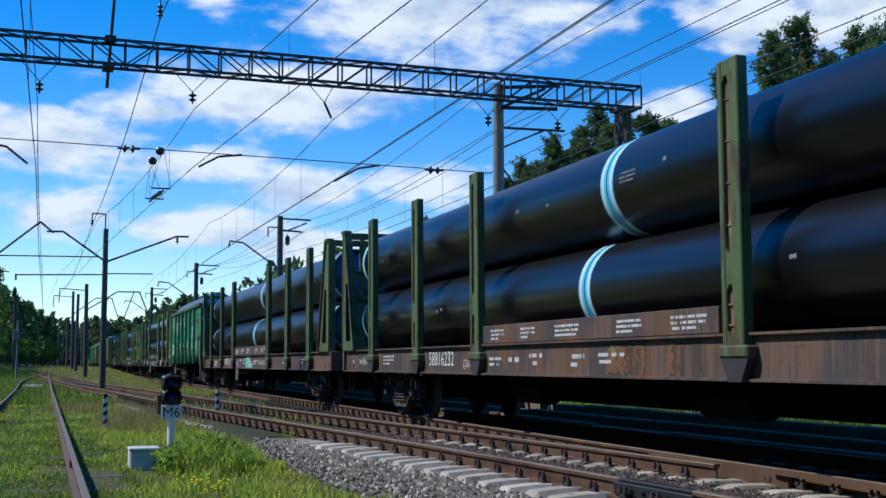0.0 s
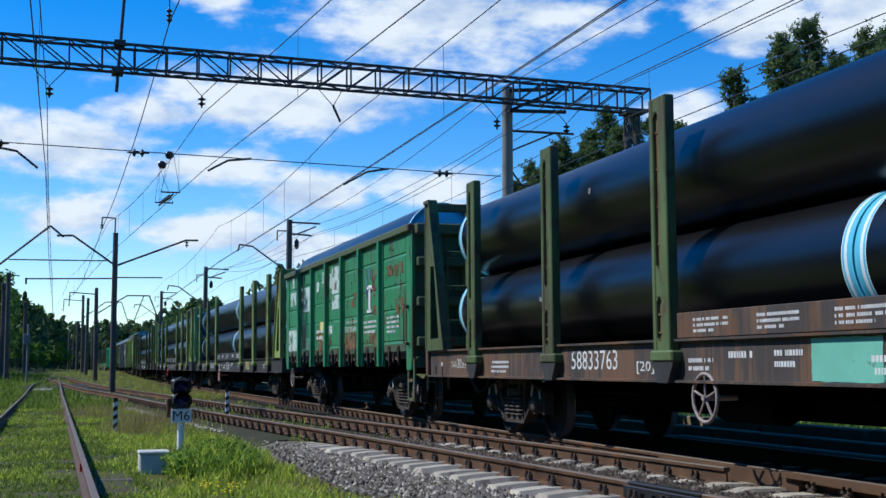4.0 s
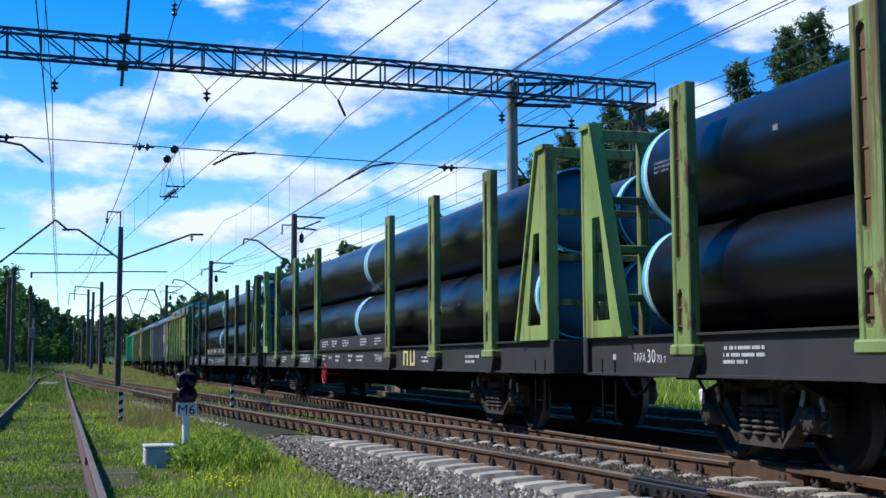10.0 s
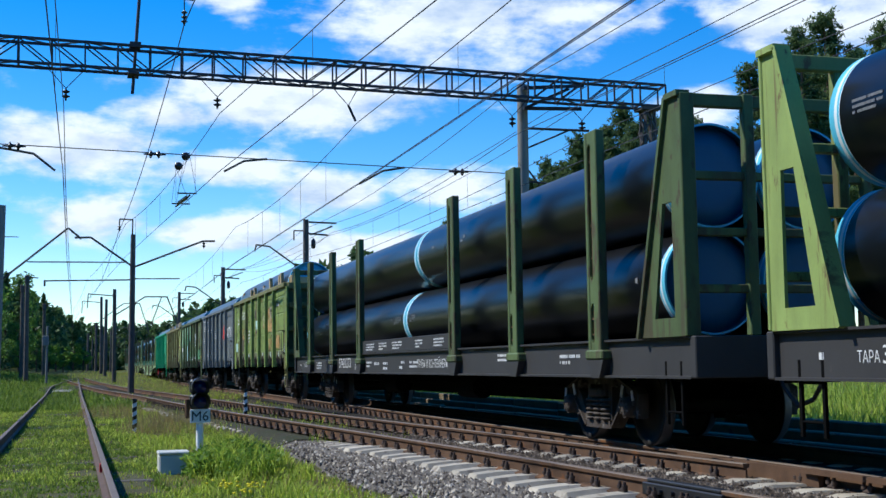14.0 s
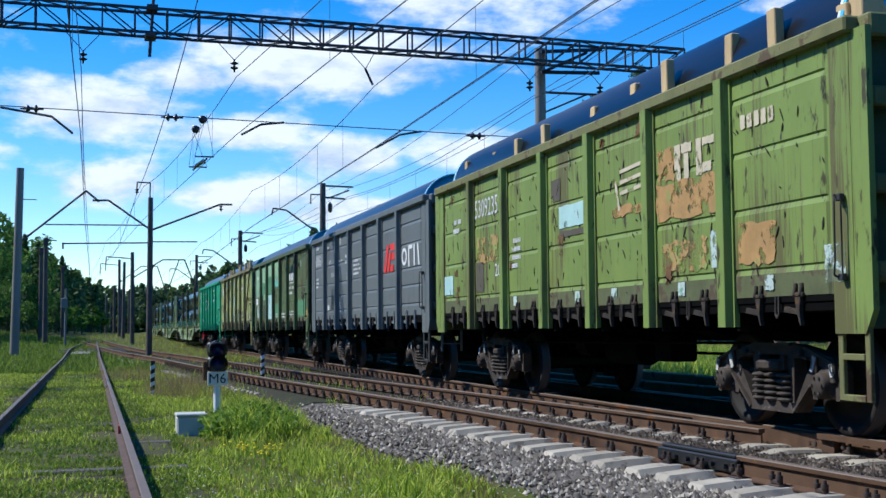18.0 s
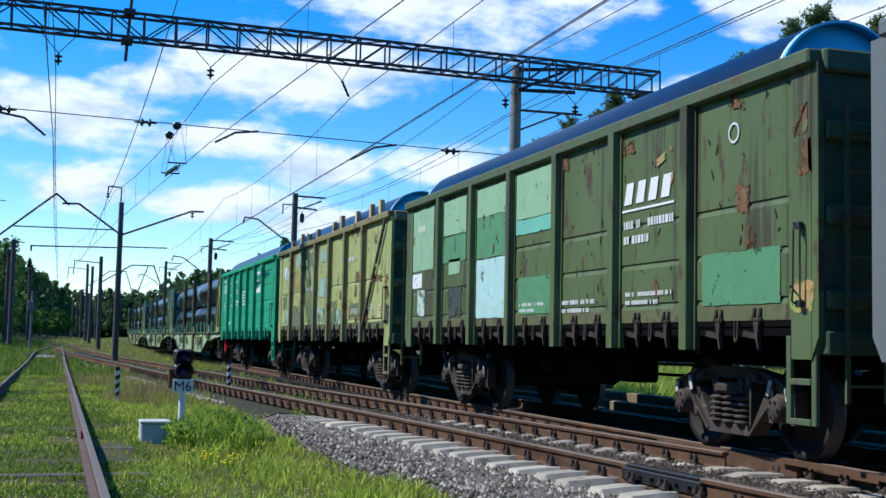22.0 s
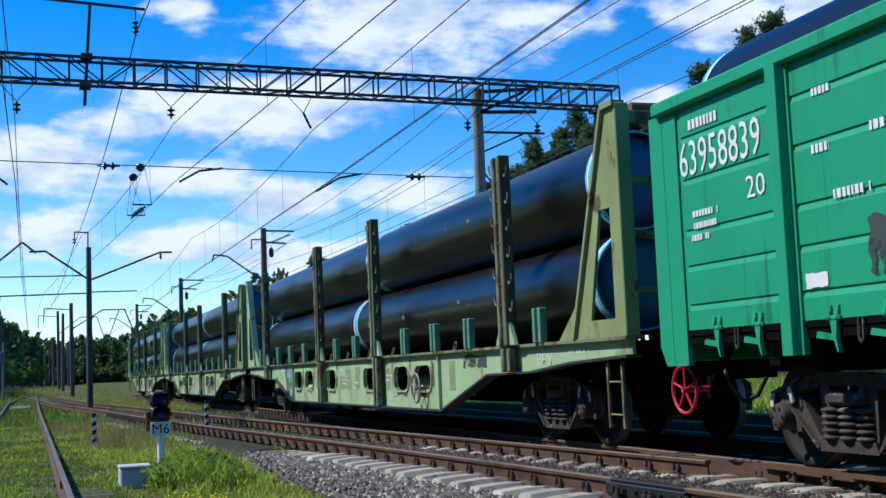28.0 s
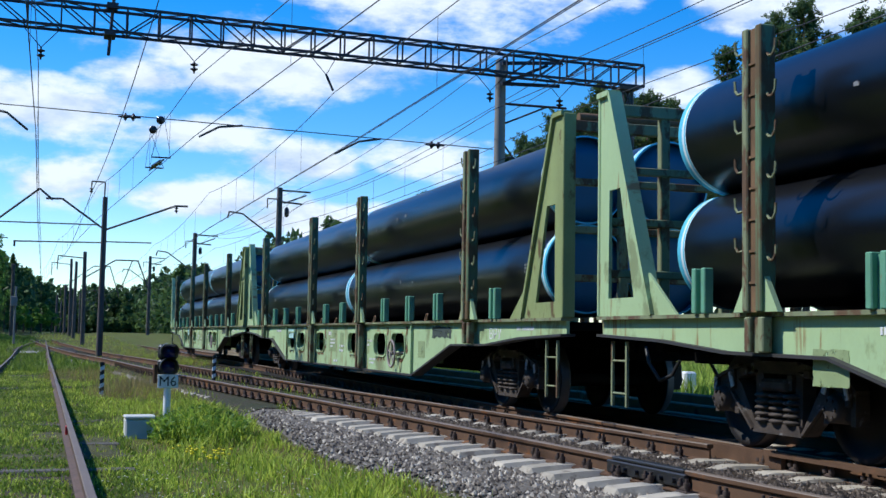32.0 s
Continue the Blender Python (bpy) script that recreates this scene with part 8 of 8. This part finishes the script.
def build_stones():
    """Loose crushed stone over the near ballast."""
    rs = np.random.RandomState(2)
    base = np.array([(1, 0, 0), (-1, 0, 0), (0, 1, 0), (0, -1, 0), (0, 0, 1), (0, 0, -1)], float)
    faces = [(0, 2, 4), (2, 1, 4), (1, 3, 4), (3, 0, 4), (2, 0, 5), (1, 2, 5), (3, 1, 5), (0, 3, 5)]
    clean, dirty = ([], []), ([], [])
    k = 0
    while k < 34000:
        y = 5.5 + 23 * rs.rand() ** 1.5
        e = cross_x(y) - HALF
        x = rs.uniform(e - 2.0, e + 2.4)
        d = e - x
        cov = float(np.interp(y, EDGE_Y, EDGE_W))
        k += 1
        if d > cov + 0.75 or (d > cov + 0.35 and rs.rand() < 0.5):
            continue
        if y > 15 and rs.rand() < (y - 15) / 8:
            continue
        z = -0.238 if d < cov else -0.238 - (d - cov) * 0.22
        s = rs.uniform(0.014, 0.036)
        q = base * (s * rs.uniform(0.55, 1.25, (6, 1)))
        a = rs.uniform(0, 6.283)
        c, sn = math.cos(a), math.sin(a)
        q = np.stack([q[:, 0] * c - q[:, 1] * sn, q[:, 0] * sn + q[:, 1] * c + q[:, 2] * 0.4, q[:, 2] + q[:, 0] * 0.3], 1)
        vs, fs = dirty if d < -0.05 else clean
        n = 6 * len(vs)
        vs.append(q + np.array((x, y, z + s * 0.35 + (0.05 if d < 0 else 0.0))))
        fs += [tuple(i + n for i in f) for f in faces]
    for (vs, fs), nm, lo, mid, hi, label in ((clean, "ballast_stones", (0.050, 0.037, 0.027, 1), (0.195, 0.162, 0.125, 1), (0.62, 0.54, 0.42, 1), "loose grey crushed stones of the ballast"), (dirty, "dirty_stones", (0.025, 0.018, 0.013, 1), (0.085, 0.062, 0.044, 1), (0.20, 0.16, 0.12, 1), "rust-stained crushed stones between the rails")):
        me = bpy.data.meshes.new(nm)
        me.from_pydata(np.concatenate(vs).tolist(), [], fs)
        m = bpy.data.materials.new(nm)
        m.use_nodes = True
        nt = m.node_tree
        g, r = nt.nodes.new("ShaderNodeNewGeometry"), nt.nodes.new("ShaderNodeValToRGB")
        r.color_ramp.elements[0].color, r.color_ramp.elements[1].color = lo, hi
        e = r.color_ramp.elements.new(0.6)
        e.color = mid
        nt.links.new(g.outputs["Random Per Island"], r.inputs[0])
        nt.links.new(r.outputs[0], nt.nodes["Principled BSDF"].inputs["Base Color"])
        nt.nodes["Principled BSDF"].inputs["Roughness"].default_value = 0.9
        me.materials.append(m)
        tagged(new(nm, me), label, "stones", "", "stuff")


build_stones()


M["pine"] = blade_material("pine_needles", (0.045, 0.085, 0.028), (0.14, 0.20, 0.065))
M["spruce"] = blade_material("spruce_needles", (0.035, 0.078, 0.026), (0.13, 0.205, 0.06))
M["birch"] = blade_material("birch_leaves", (0.07, 0.16, 0.028), (0.20, 0.33, 0.06))
M["bush"] = blade_material("bush_leaves", (0.10, 0.22, 0.03), (0.24, 0.38, 0.06))
M["bark"] = mat("bark", (0.12, 0.075, 0.05), 0.95, 0, 0.4, 4, 40, 0.5)


def clumps(me_v, me_f, centre, rad, n, size, rs, slim=0.45):
    d = rs.normal(size=(n, 3))
    d /= np.maximum(1e-6, np.linalg.norm(d, axis=1))[:, None]
    c = np.array(centre) + d * np.array(rad) * rs.uniform(0.55, 1.05, (n, 1))
    k = len(me_v)
    me_v += quads(c, size, rs, slim).reshape(-1, 3).tolist()
    me_f += [(k + 4 * i, k + 4 * i + 1, k + 4 * i + 2, k + 4 * i + 3) for i in range(n)]


def tree_meshes(kind, h, seed, size, density=1.0):
    rs = np.random.RandomState(seed)
    tr, v, f = Mesh(), [], []
    if kind == "pine":
        tr.rod((0, 0, 0), (0.1, 0, h * 0.6), 0.2, 9, 0.12)
        tr.rod((0.1, 0, h * 0.6), (0.0, 0.1, h * 0.97), 0.12, 7, 0.03)
        for k in range(52):
            g = k / 52
            z = h * (0.30 + 0.68 * g)
            a = rs.uniform(0, 6.283)
            l = h * 0.19 * (1.06 - g) ** 0.85 * rs.uniform(0.45, 1.25)
            root, e = np.array((0.05, 0.0, z)), np.array((l * math.cos(a), l * math.sin(a), z + l * rs.uniform(-0.05, 0.4)))
            tr.rod(tuple(root), tuple(e), 0.045, 5, 0.012)
            # twigs with tufts of needles
            for _ in range(int(9 + 5 * l)):
                q = rs.uniform(0.35, 1.05)
                d = rs.normal(size=3) * (1, 1, 0.55) + (0, 0, 0.35)
                d *= rs.uniform(0.3, 0.75) / np.linalg.norm(d)
                n = int(11 * density)
                c = root + (e - root) * q + d * rs.uniform(0.15, 1.1, (n, 1)) + rs.normal(size=(n, 3)) * 0.085
                k0 = len(v)
                v += quads(c, size, rs, 0.28).reshape(-1, 3).tolist()
                f += [(k0 + 4 * i, k0 + 4 * i + 1, k0 + 4 * i + 2, k0 + 4 * i + 3) for i in range(n)]
    elif kind == "spruce":
        tr.rod((0, 0, 0), (0, 0, h), 0.17, 8, 0.02)
        for k in range(30):
            z = h * (0.08 + 0.90 * k / 30)
            l = h * 0.20 * (1 - k / 30.5) * rs.uniform(0.75, 1.15)
            for _ in range(4):
                a = rs.uniform(0, 6.283)
                clumps(v, f, (l * 0.6 * math.cos(a), l * 0.6 * math.sin(a), z - l * 0.15), (l * 0.45 + 0.1, l * 0.45 + 0.1, 0.22), int(16 * density), size, rs)
    else:
        tr.rod((0, 0, 0), (0.1, 0.05, h * 0.55), 0.15, 8, 0.09)
        for k in range(16):
            a, z = rs.uniform(0, 6.283), h * rs.uniform(0.28, 0.92)
            l = h * 0.22 * (1.2 - abs(z / h - 0.55) * 1.6) * rs.uniform(0.6, 1.2)
            c = (l * math.cos(a), l * math.sin(a), z)
            tr.rod((0.05, 0, z - l * 0.7), c, 0.05, 5, 0.015)
            clumps(v, f, c, (h * 0.11, h * 0.11, h * 0.09), int(95 * density), size, rs)
    cm = Mesh()
    cm.v, cm.f, cm.m, cm.s = v, f, [0] * len(f), [False] * len(f)
    return tr.data("trunk", M["bark"]), cm.data("crown", M[kind if kind in M else "birch"])


def plant_tree(kind, x, y, h, label, group, proto, z=None):
    t, c = cached(("tree",) + proto, lambda: tree_meshes(*proto))
    k = h / proto[1]
    ob = thing("tree", label, "tree", group)
    rnd = random.Random(int(x * 31 + y * 17))
    ob.matrix_basis = pose(x, y, ground_z(x, y) - 0.1 if z is None else z, 0, 0, rnd.uniform(0, 360)) @ Matrix.Diagonal((k, k, k, 1))
    part("trunk", t, None, ob)
    part("crown", c, None, ob)
    return ob


def build_trees():
    P = [("pine", 18.0, 1, 0.15, 2.0), ("pine", 18.0, 2, 0.15, 2.0), ("spruce", 14.0, 3, 0.32, 1.0), ("spruce", 14.0, 4, 0.32, 1.0), ("birch", 11.0, 5, 0.26, 1.0), ("birch", 11.0, 6, 0.26, 1.0), ("bush", 4.0, 7, 0.16, 1.0)]
    names = {"pine": "tall pine with a ragged dark green crown", "spruce": "dark green pointed spruce in the forest", "birch": "leafy green broadleaf tree in the forest edge", "bush": "bright green bush beside the line"}
    rnd = random.Random(12)
    # pines beyond the train
    for x, y, h, p in ((41.0, 61, 21.5, 0), (37.8, 58.5, 19.6, 1), (36.0, 61, 18.2, 0), (43.5, 66, 21.0, 1), (46.5, 62, 20.5, 0), (36.5, 71, 17.2, 1), (34.5, 74, 16.2, 0), (32.4, 72, 15.6, 1), (31.0, 79, 14.5, 0), (34, 84, 16.0, 1), (39.8, 75, 18.0, 0), (29.5, 88, 13.0, 1), (43, 58, 16.5, 1), (39.5, 64.5, 15.2, 0), (48, 56, 21, 1), (50, 64, 23, 0), (27.5, 92, 12.5, 0)):
        plant_tree("pine", x, y, h, names["pine"], "pines beyond the train", P[p])
    # the closed rows behind them
    for k in range(30):
        b = 19.3 + k * 0.62 + rnd.uniform(-0.3, 0.3)
        r = rnd.uniform(78, 96)
        el = float(np.interp(b, [19, 21, 23, 25.5, 27.2, 28, 30, 31.5, 33, 36], [7.0, 9.4, 10.8, 12.0, 12.3, 9.0, 8.8, 11.5, 13.0, 14.5]))
        plant_tree("pine", r * math.sin(radians(b)), r * math.cos(radians(b)), r * math.tan(radians(el)) * rnd.uniform(0.92, 1.02) + 1.2, names["pine"], "pines beyond the train", P[k % 2])
    # forest on the left
    for x, y, h, p in ((-9.4, 108, 8.6, 4), (-10.8, 104, 9.6, 5), (-12.6, 99, 10.5, 2), (-8.0, 118, 8.2, 3), (-7.2, 128, 7.8, 2), (-14.5, 96, 10.8, 4), (-9.8, 122, 9.3, 2), (-6.4, 138, 7.8, 3), (-7.6, 146, 8.4, 5), (-5.6, 152, 7.4, 2), (-4.6, 160, 7.6, 3), (-11.5, 132, 10.5, 3), (-13, 118, 11, 2), (-16.5, 106, 11.5, 3), (-17.5, 95, 12, 5), (-19, 86, 12, 4), (-7.0, 112, 4.4, 4), (-8.2, 101, 4.8, 5), (-10.2, 94, 5.2, 4), (-5.6, 121, 3.8, 5), (-4.4, 132, 3.6, 4), (-12, 88, 5.8, 5)):
        plant_tree("mixed", x, y, h * 1.28, names["birch" if p > 3 else "spruce"], "forest on the left", P[p])
    # bushes near the line
    for x, y, h in ((-1.0, 150, 3.4), (0.2, 158, 2.8), (-2.8, 146, 3.2), (-1.9, 140, 2.2), (5.6, 320, 5.0), (-3.4, 138, 3.0), (2.2, 330, 5.5), (-5.2, 116, 2.4)):
        plant_tree("bush", x, y, h, names["bush"], "bushes beside the line", P[6])


def build_woods():
    """Far woods along the horizon, and unseen nearer ones: hundreds of crowns in one mesh."""
    rs = np.random.RandomState(31)
    v, f = [], []

    def crown(x, y, h, conifer):
        z0 = ground_z(x, y)
        n = 150
        q = rs.rand(n) ** 0.8
        if conifer:
            r, z = h * 0.20 * (1 - q) + 0.25, z0 + h * q
        else:
            r, z = h * 0.26 * np.sin(np.pi * np.minimum(1, 0.15 + 0.85 * q)) + 0.3, z0 + h * (0.02 + 0.98 * q)
        a = rs.uniform(0, 6.283, n)
        r = r * rs.uniform(0.6, 1.1, n)
        k = len(v)
        v.extend(quads(np.stack([x + r * np.cos(a), y + r * np.sin(a), z], 1), 1.0 if y < 90 else 0.55 if y < 200 else 0.8, rs).reshape(-1, 3).tolist())
        f.extend((k + 4 * i, k + 4 * i + 1, k + 4 * i + 2, k + 4 * i + 3) for i in range(n))

    # left of the line, closing in with distance
    for k in range(150):
        y = 112 + 200 * rs.rand()
        x = float(np.interp(y, [110, 150, 200, 260, 312], [-8.8, -6.2, -5.0, -3.0, 2.0])) - 9 * rs.rand() ** 1.3
        crown(x, y, float(np.interp(y, [110, 150, 200, 260, 312], [9.2, 8.8, 9.6, 10.4, 11.0])) * rs.uniform(0.75, 1.1), rs.rand() < 0.65)
    # across the far end of the line
    for k in range(170):
        x = rs.uniform(-30, 62)
        crown(x, rs.uniform(318, 350), (10.6 + 0.07 * max(0, x)) * rs.uniform(0.75, 1.12), rs.rand() < 0.6)
    for k in range(170):
        crown(rs.uniform(-32, 64), rs.uniform(310, 318), 4.2 * rs.uniform(0.7, 1.2), False)
    # right of the line beyond the train
    for k in range(110):
        y = 110 + 210 * rs.rand()
        x = float(np.interp(y, [110, 200, 320], [26, 22, 20])) + 12 * rs.rand()
        crown(x, y, float(np.interp(y, [110, 200, 320], [12.5, 12.5, 13])) * rs.uniform(0.75, 1.1), rs.rand() < 0.5)
    # unseen forest added left of the line and behind, to darken the pipes' reflections
    for k in range(230):
        y = -75 + 165 * rs.rand()
        x = -27 - 22 * rs.rand() ** 1.4
        crown(x, y, 16 * rs.uniform(0.75, 1.15), rs.rand() < 0.6)
    for k in range(90):
        crown(rs.uniform(-40, 50), -62 - 20 * rs.rand(), 15 * rs.uniform(0.75, 1.15), rs.rand() < 0.6)
    me = bpy.data.meshes.new("far_woods")
    me.from_pydata(v, [], f)
    me.materials.append(M["spruce"])
    tagged(new("far_woods", me), "dark mixed woods, distant along the line and unseen nearby", "woods", "", "stuff")


build_woods()
build_trees()


# ---- small things beside the tracks ----
def build_signal():
    x, y = 1.53, 17.0
    z = ground_z(x, y)
    s = thing("dwarf_signal", "small two-lens shunting signal with a white number plate", "signal")
    part("post", Mesh().rod((x, y, z), (x, y, 0.32), 0.05, 10), M["white"], s)
    part("number_plate", Mesh().box(x - 0.135, x + 0.135, y - 0.07, y - 0.055, 0.30, 0.48, 0, 0.005), M["white"], s, "white number plate")
    part("plate_text", text_mesh("M6", 0.13, 0.22, 0, "black"), None, s, "black painted sign M6", pose(x - 0.11, y - 0.073, 0.325, 90, 0, 0))
    for k, zc in enumerate((0.58, 0.78)):
        me = Mesh().box(x - 0.13, x + 0.13, y - 0.04, y + 0.16, zc - 0.10, zc + 0.10, 0, 0.03)
        n = 12
        for i in range(n):
            a, b = -0.25 + (math.pi + 0.5) * i / n, -0.25 + (math.pi + 0.5) * (i + 1) / n
            q = [(x + 0.125 * math.cos(t), yy, zc + 0.125 * math.sin(t)) for yy in (y - 0.24, y - 0.03) for t in (a, b)]
            me.add(q, [(0, 1, 3, 2)])
        hd = part("signal_head", me, M["black"], s, "black lamp housing with a hood")
        part("lens", Mesh().lathe([(0.001, -0.03), (0.06, -0.022), (0.085, 0.0)], (x, y - 0.045, zc), "y", 16), M["signal_blue"], hd, "dark blue glass lens")
    part("bracket", Mesh().box(x - 0.19, x - 0.135, y - 0.02, y + 0.08, 0.36, 0.62, 0, 0.012), M["rail"], s, "rusty side bracket")
    b = thing("cable_box", "small weathered pale concrete cable box in weeds", "box")
    me = Mesh().box(0.985, 1.375, 16.74, 17.16, ground_z(1.2, 17) - 0.05, -0.10, 0, 0.02)
    part("body", me, M["box_pale"], b)
    part("lid", Mesh().box(0.975, 1.385, 16.73, 17.17, -0.10, -0.06, 0, 0.012), M["box_pale"], b, "pale flat lid")
    for px, py, ztop in ((1.08, 27.0, 0.40), (4.16, 33.0, 0.46)):
        p = thing("limit_post", "small black and white striped clearance post", "post", "clearance posts")
        z0 = ground_z(px, py) - 0.05
        n = 9
        for k in range(n):
            a, c = z0 + (ztop - z0) * k / n, z0 + (ztop - z0) * (k + 1) / n
            me = Mesh().box(px - 0.043, px + 0.043, py - 0.043, py + 0.043, a, c)
            for i in range(len(me.v)):
                vx, vy, vz = me.v[i]
                me.v[i] = (vx, vy, vz + (vx - px) * 0.5 * (0 if (k == 0 and vz == a) or (k == n - 1 and vz == c) else 1))
            part("stripe", me, M["white"] if k % 2 else M["black"], p)
    # red paint mark on the siding rail
    y = 16.8
    xr = siding_x(y) + HALF
    me = Mesh().box(xr - 0.045, xr - 0.012, y - 0.09, y + 0.09, SID_Z - 0.15, SID_Z - 0.045)
    single("rail_mark", me, M["red"], "red paint mark on the siding rail", "paint mark")
    xl = siding_x(14.2) - HALF
    me = Mesh().box(xl + 0.012, xl + 0.04, 14.1, 14.35, SID_Z - 0.15, SID_Z - 0.05)
    single("rail_mark", me, M["red"], "red paint mark on the siding rail", "paint mark")
    # pole in the grass beyond the train
    single("marker_stone", Mesh().box(13.55, 13.85, 24.8, 25.1, -0.3, 0.35, 0, 0.04), M["white"], "white marker stone in the tall grass", "marker")


build_signal()


build_tracks()


# ---- what moves ----
def travelled(t):
    """Metres the slowing train has gone at t seconds."""
    return 8.0872 * t - 1.9505 * (t / 10) ** 2 - 0.3005 * (t / 10) ** 3


def motions():
    times = [2.0 * k for k in range(17)]
    for ob, u, x, z in MOVERS:
        walk(ob, [(t, pose(x, u - travelled(t), z)) for t in times])
    # the wheels roll: one set of keys for the leading, one for the trailing wheelset of a bogie
    first = {}
    for ws, s in WHEELSETS:
        if s not in first:
            walk(ws, [(0.08 * k, pose(0, s * 0.925, 0.478, math.degrees(travelled(0.08 * k) / 0.478), 0, 0)) for k in range(401)])
            first[s] = ws.animation_data
        else:
            ws.rotation_mode = "QUATERNION"
            d = ws.animation_data_create()
            d.action = first[s].action
            d.action_slot = first[s].action_slot


motions()
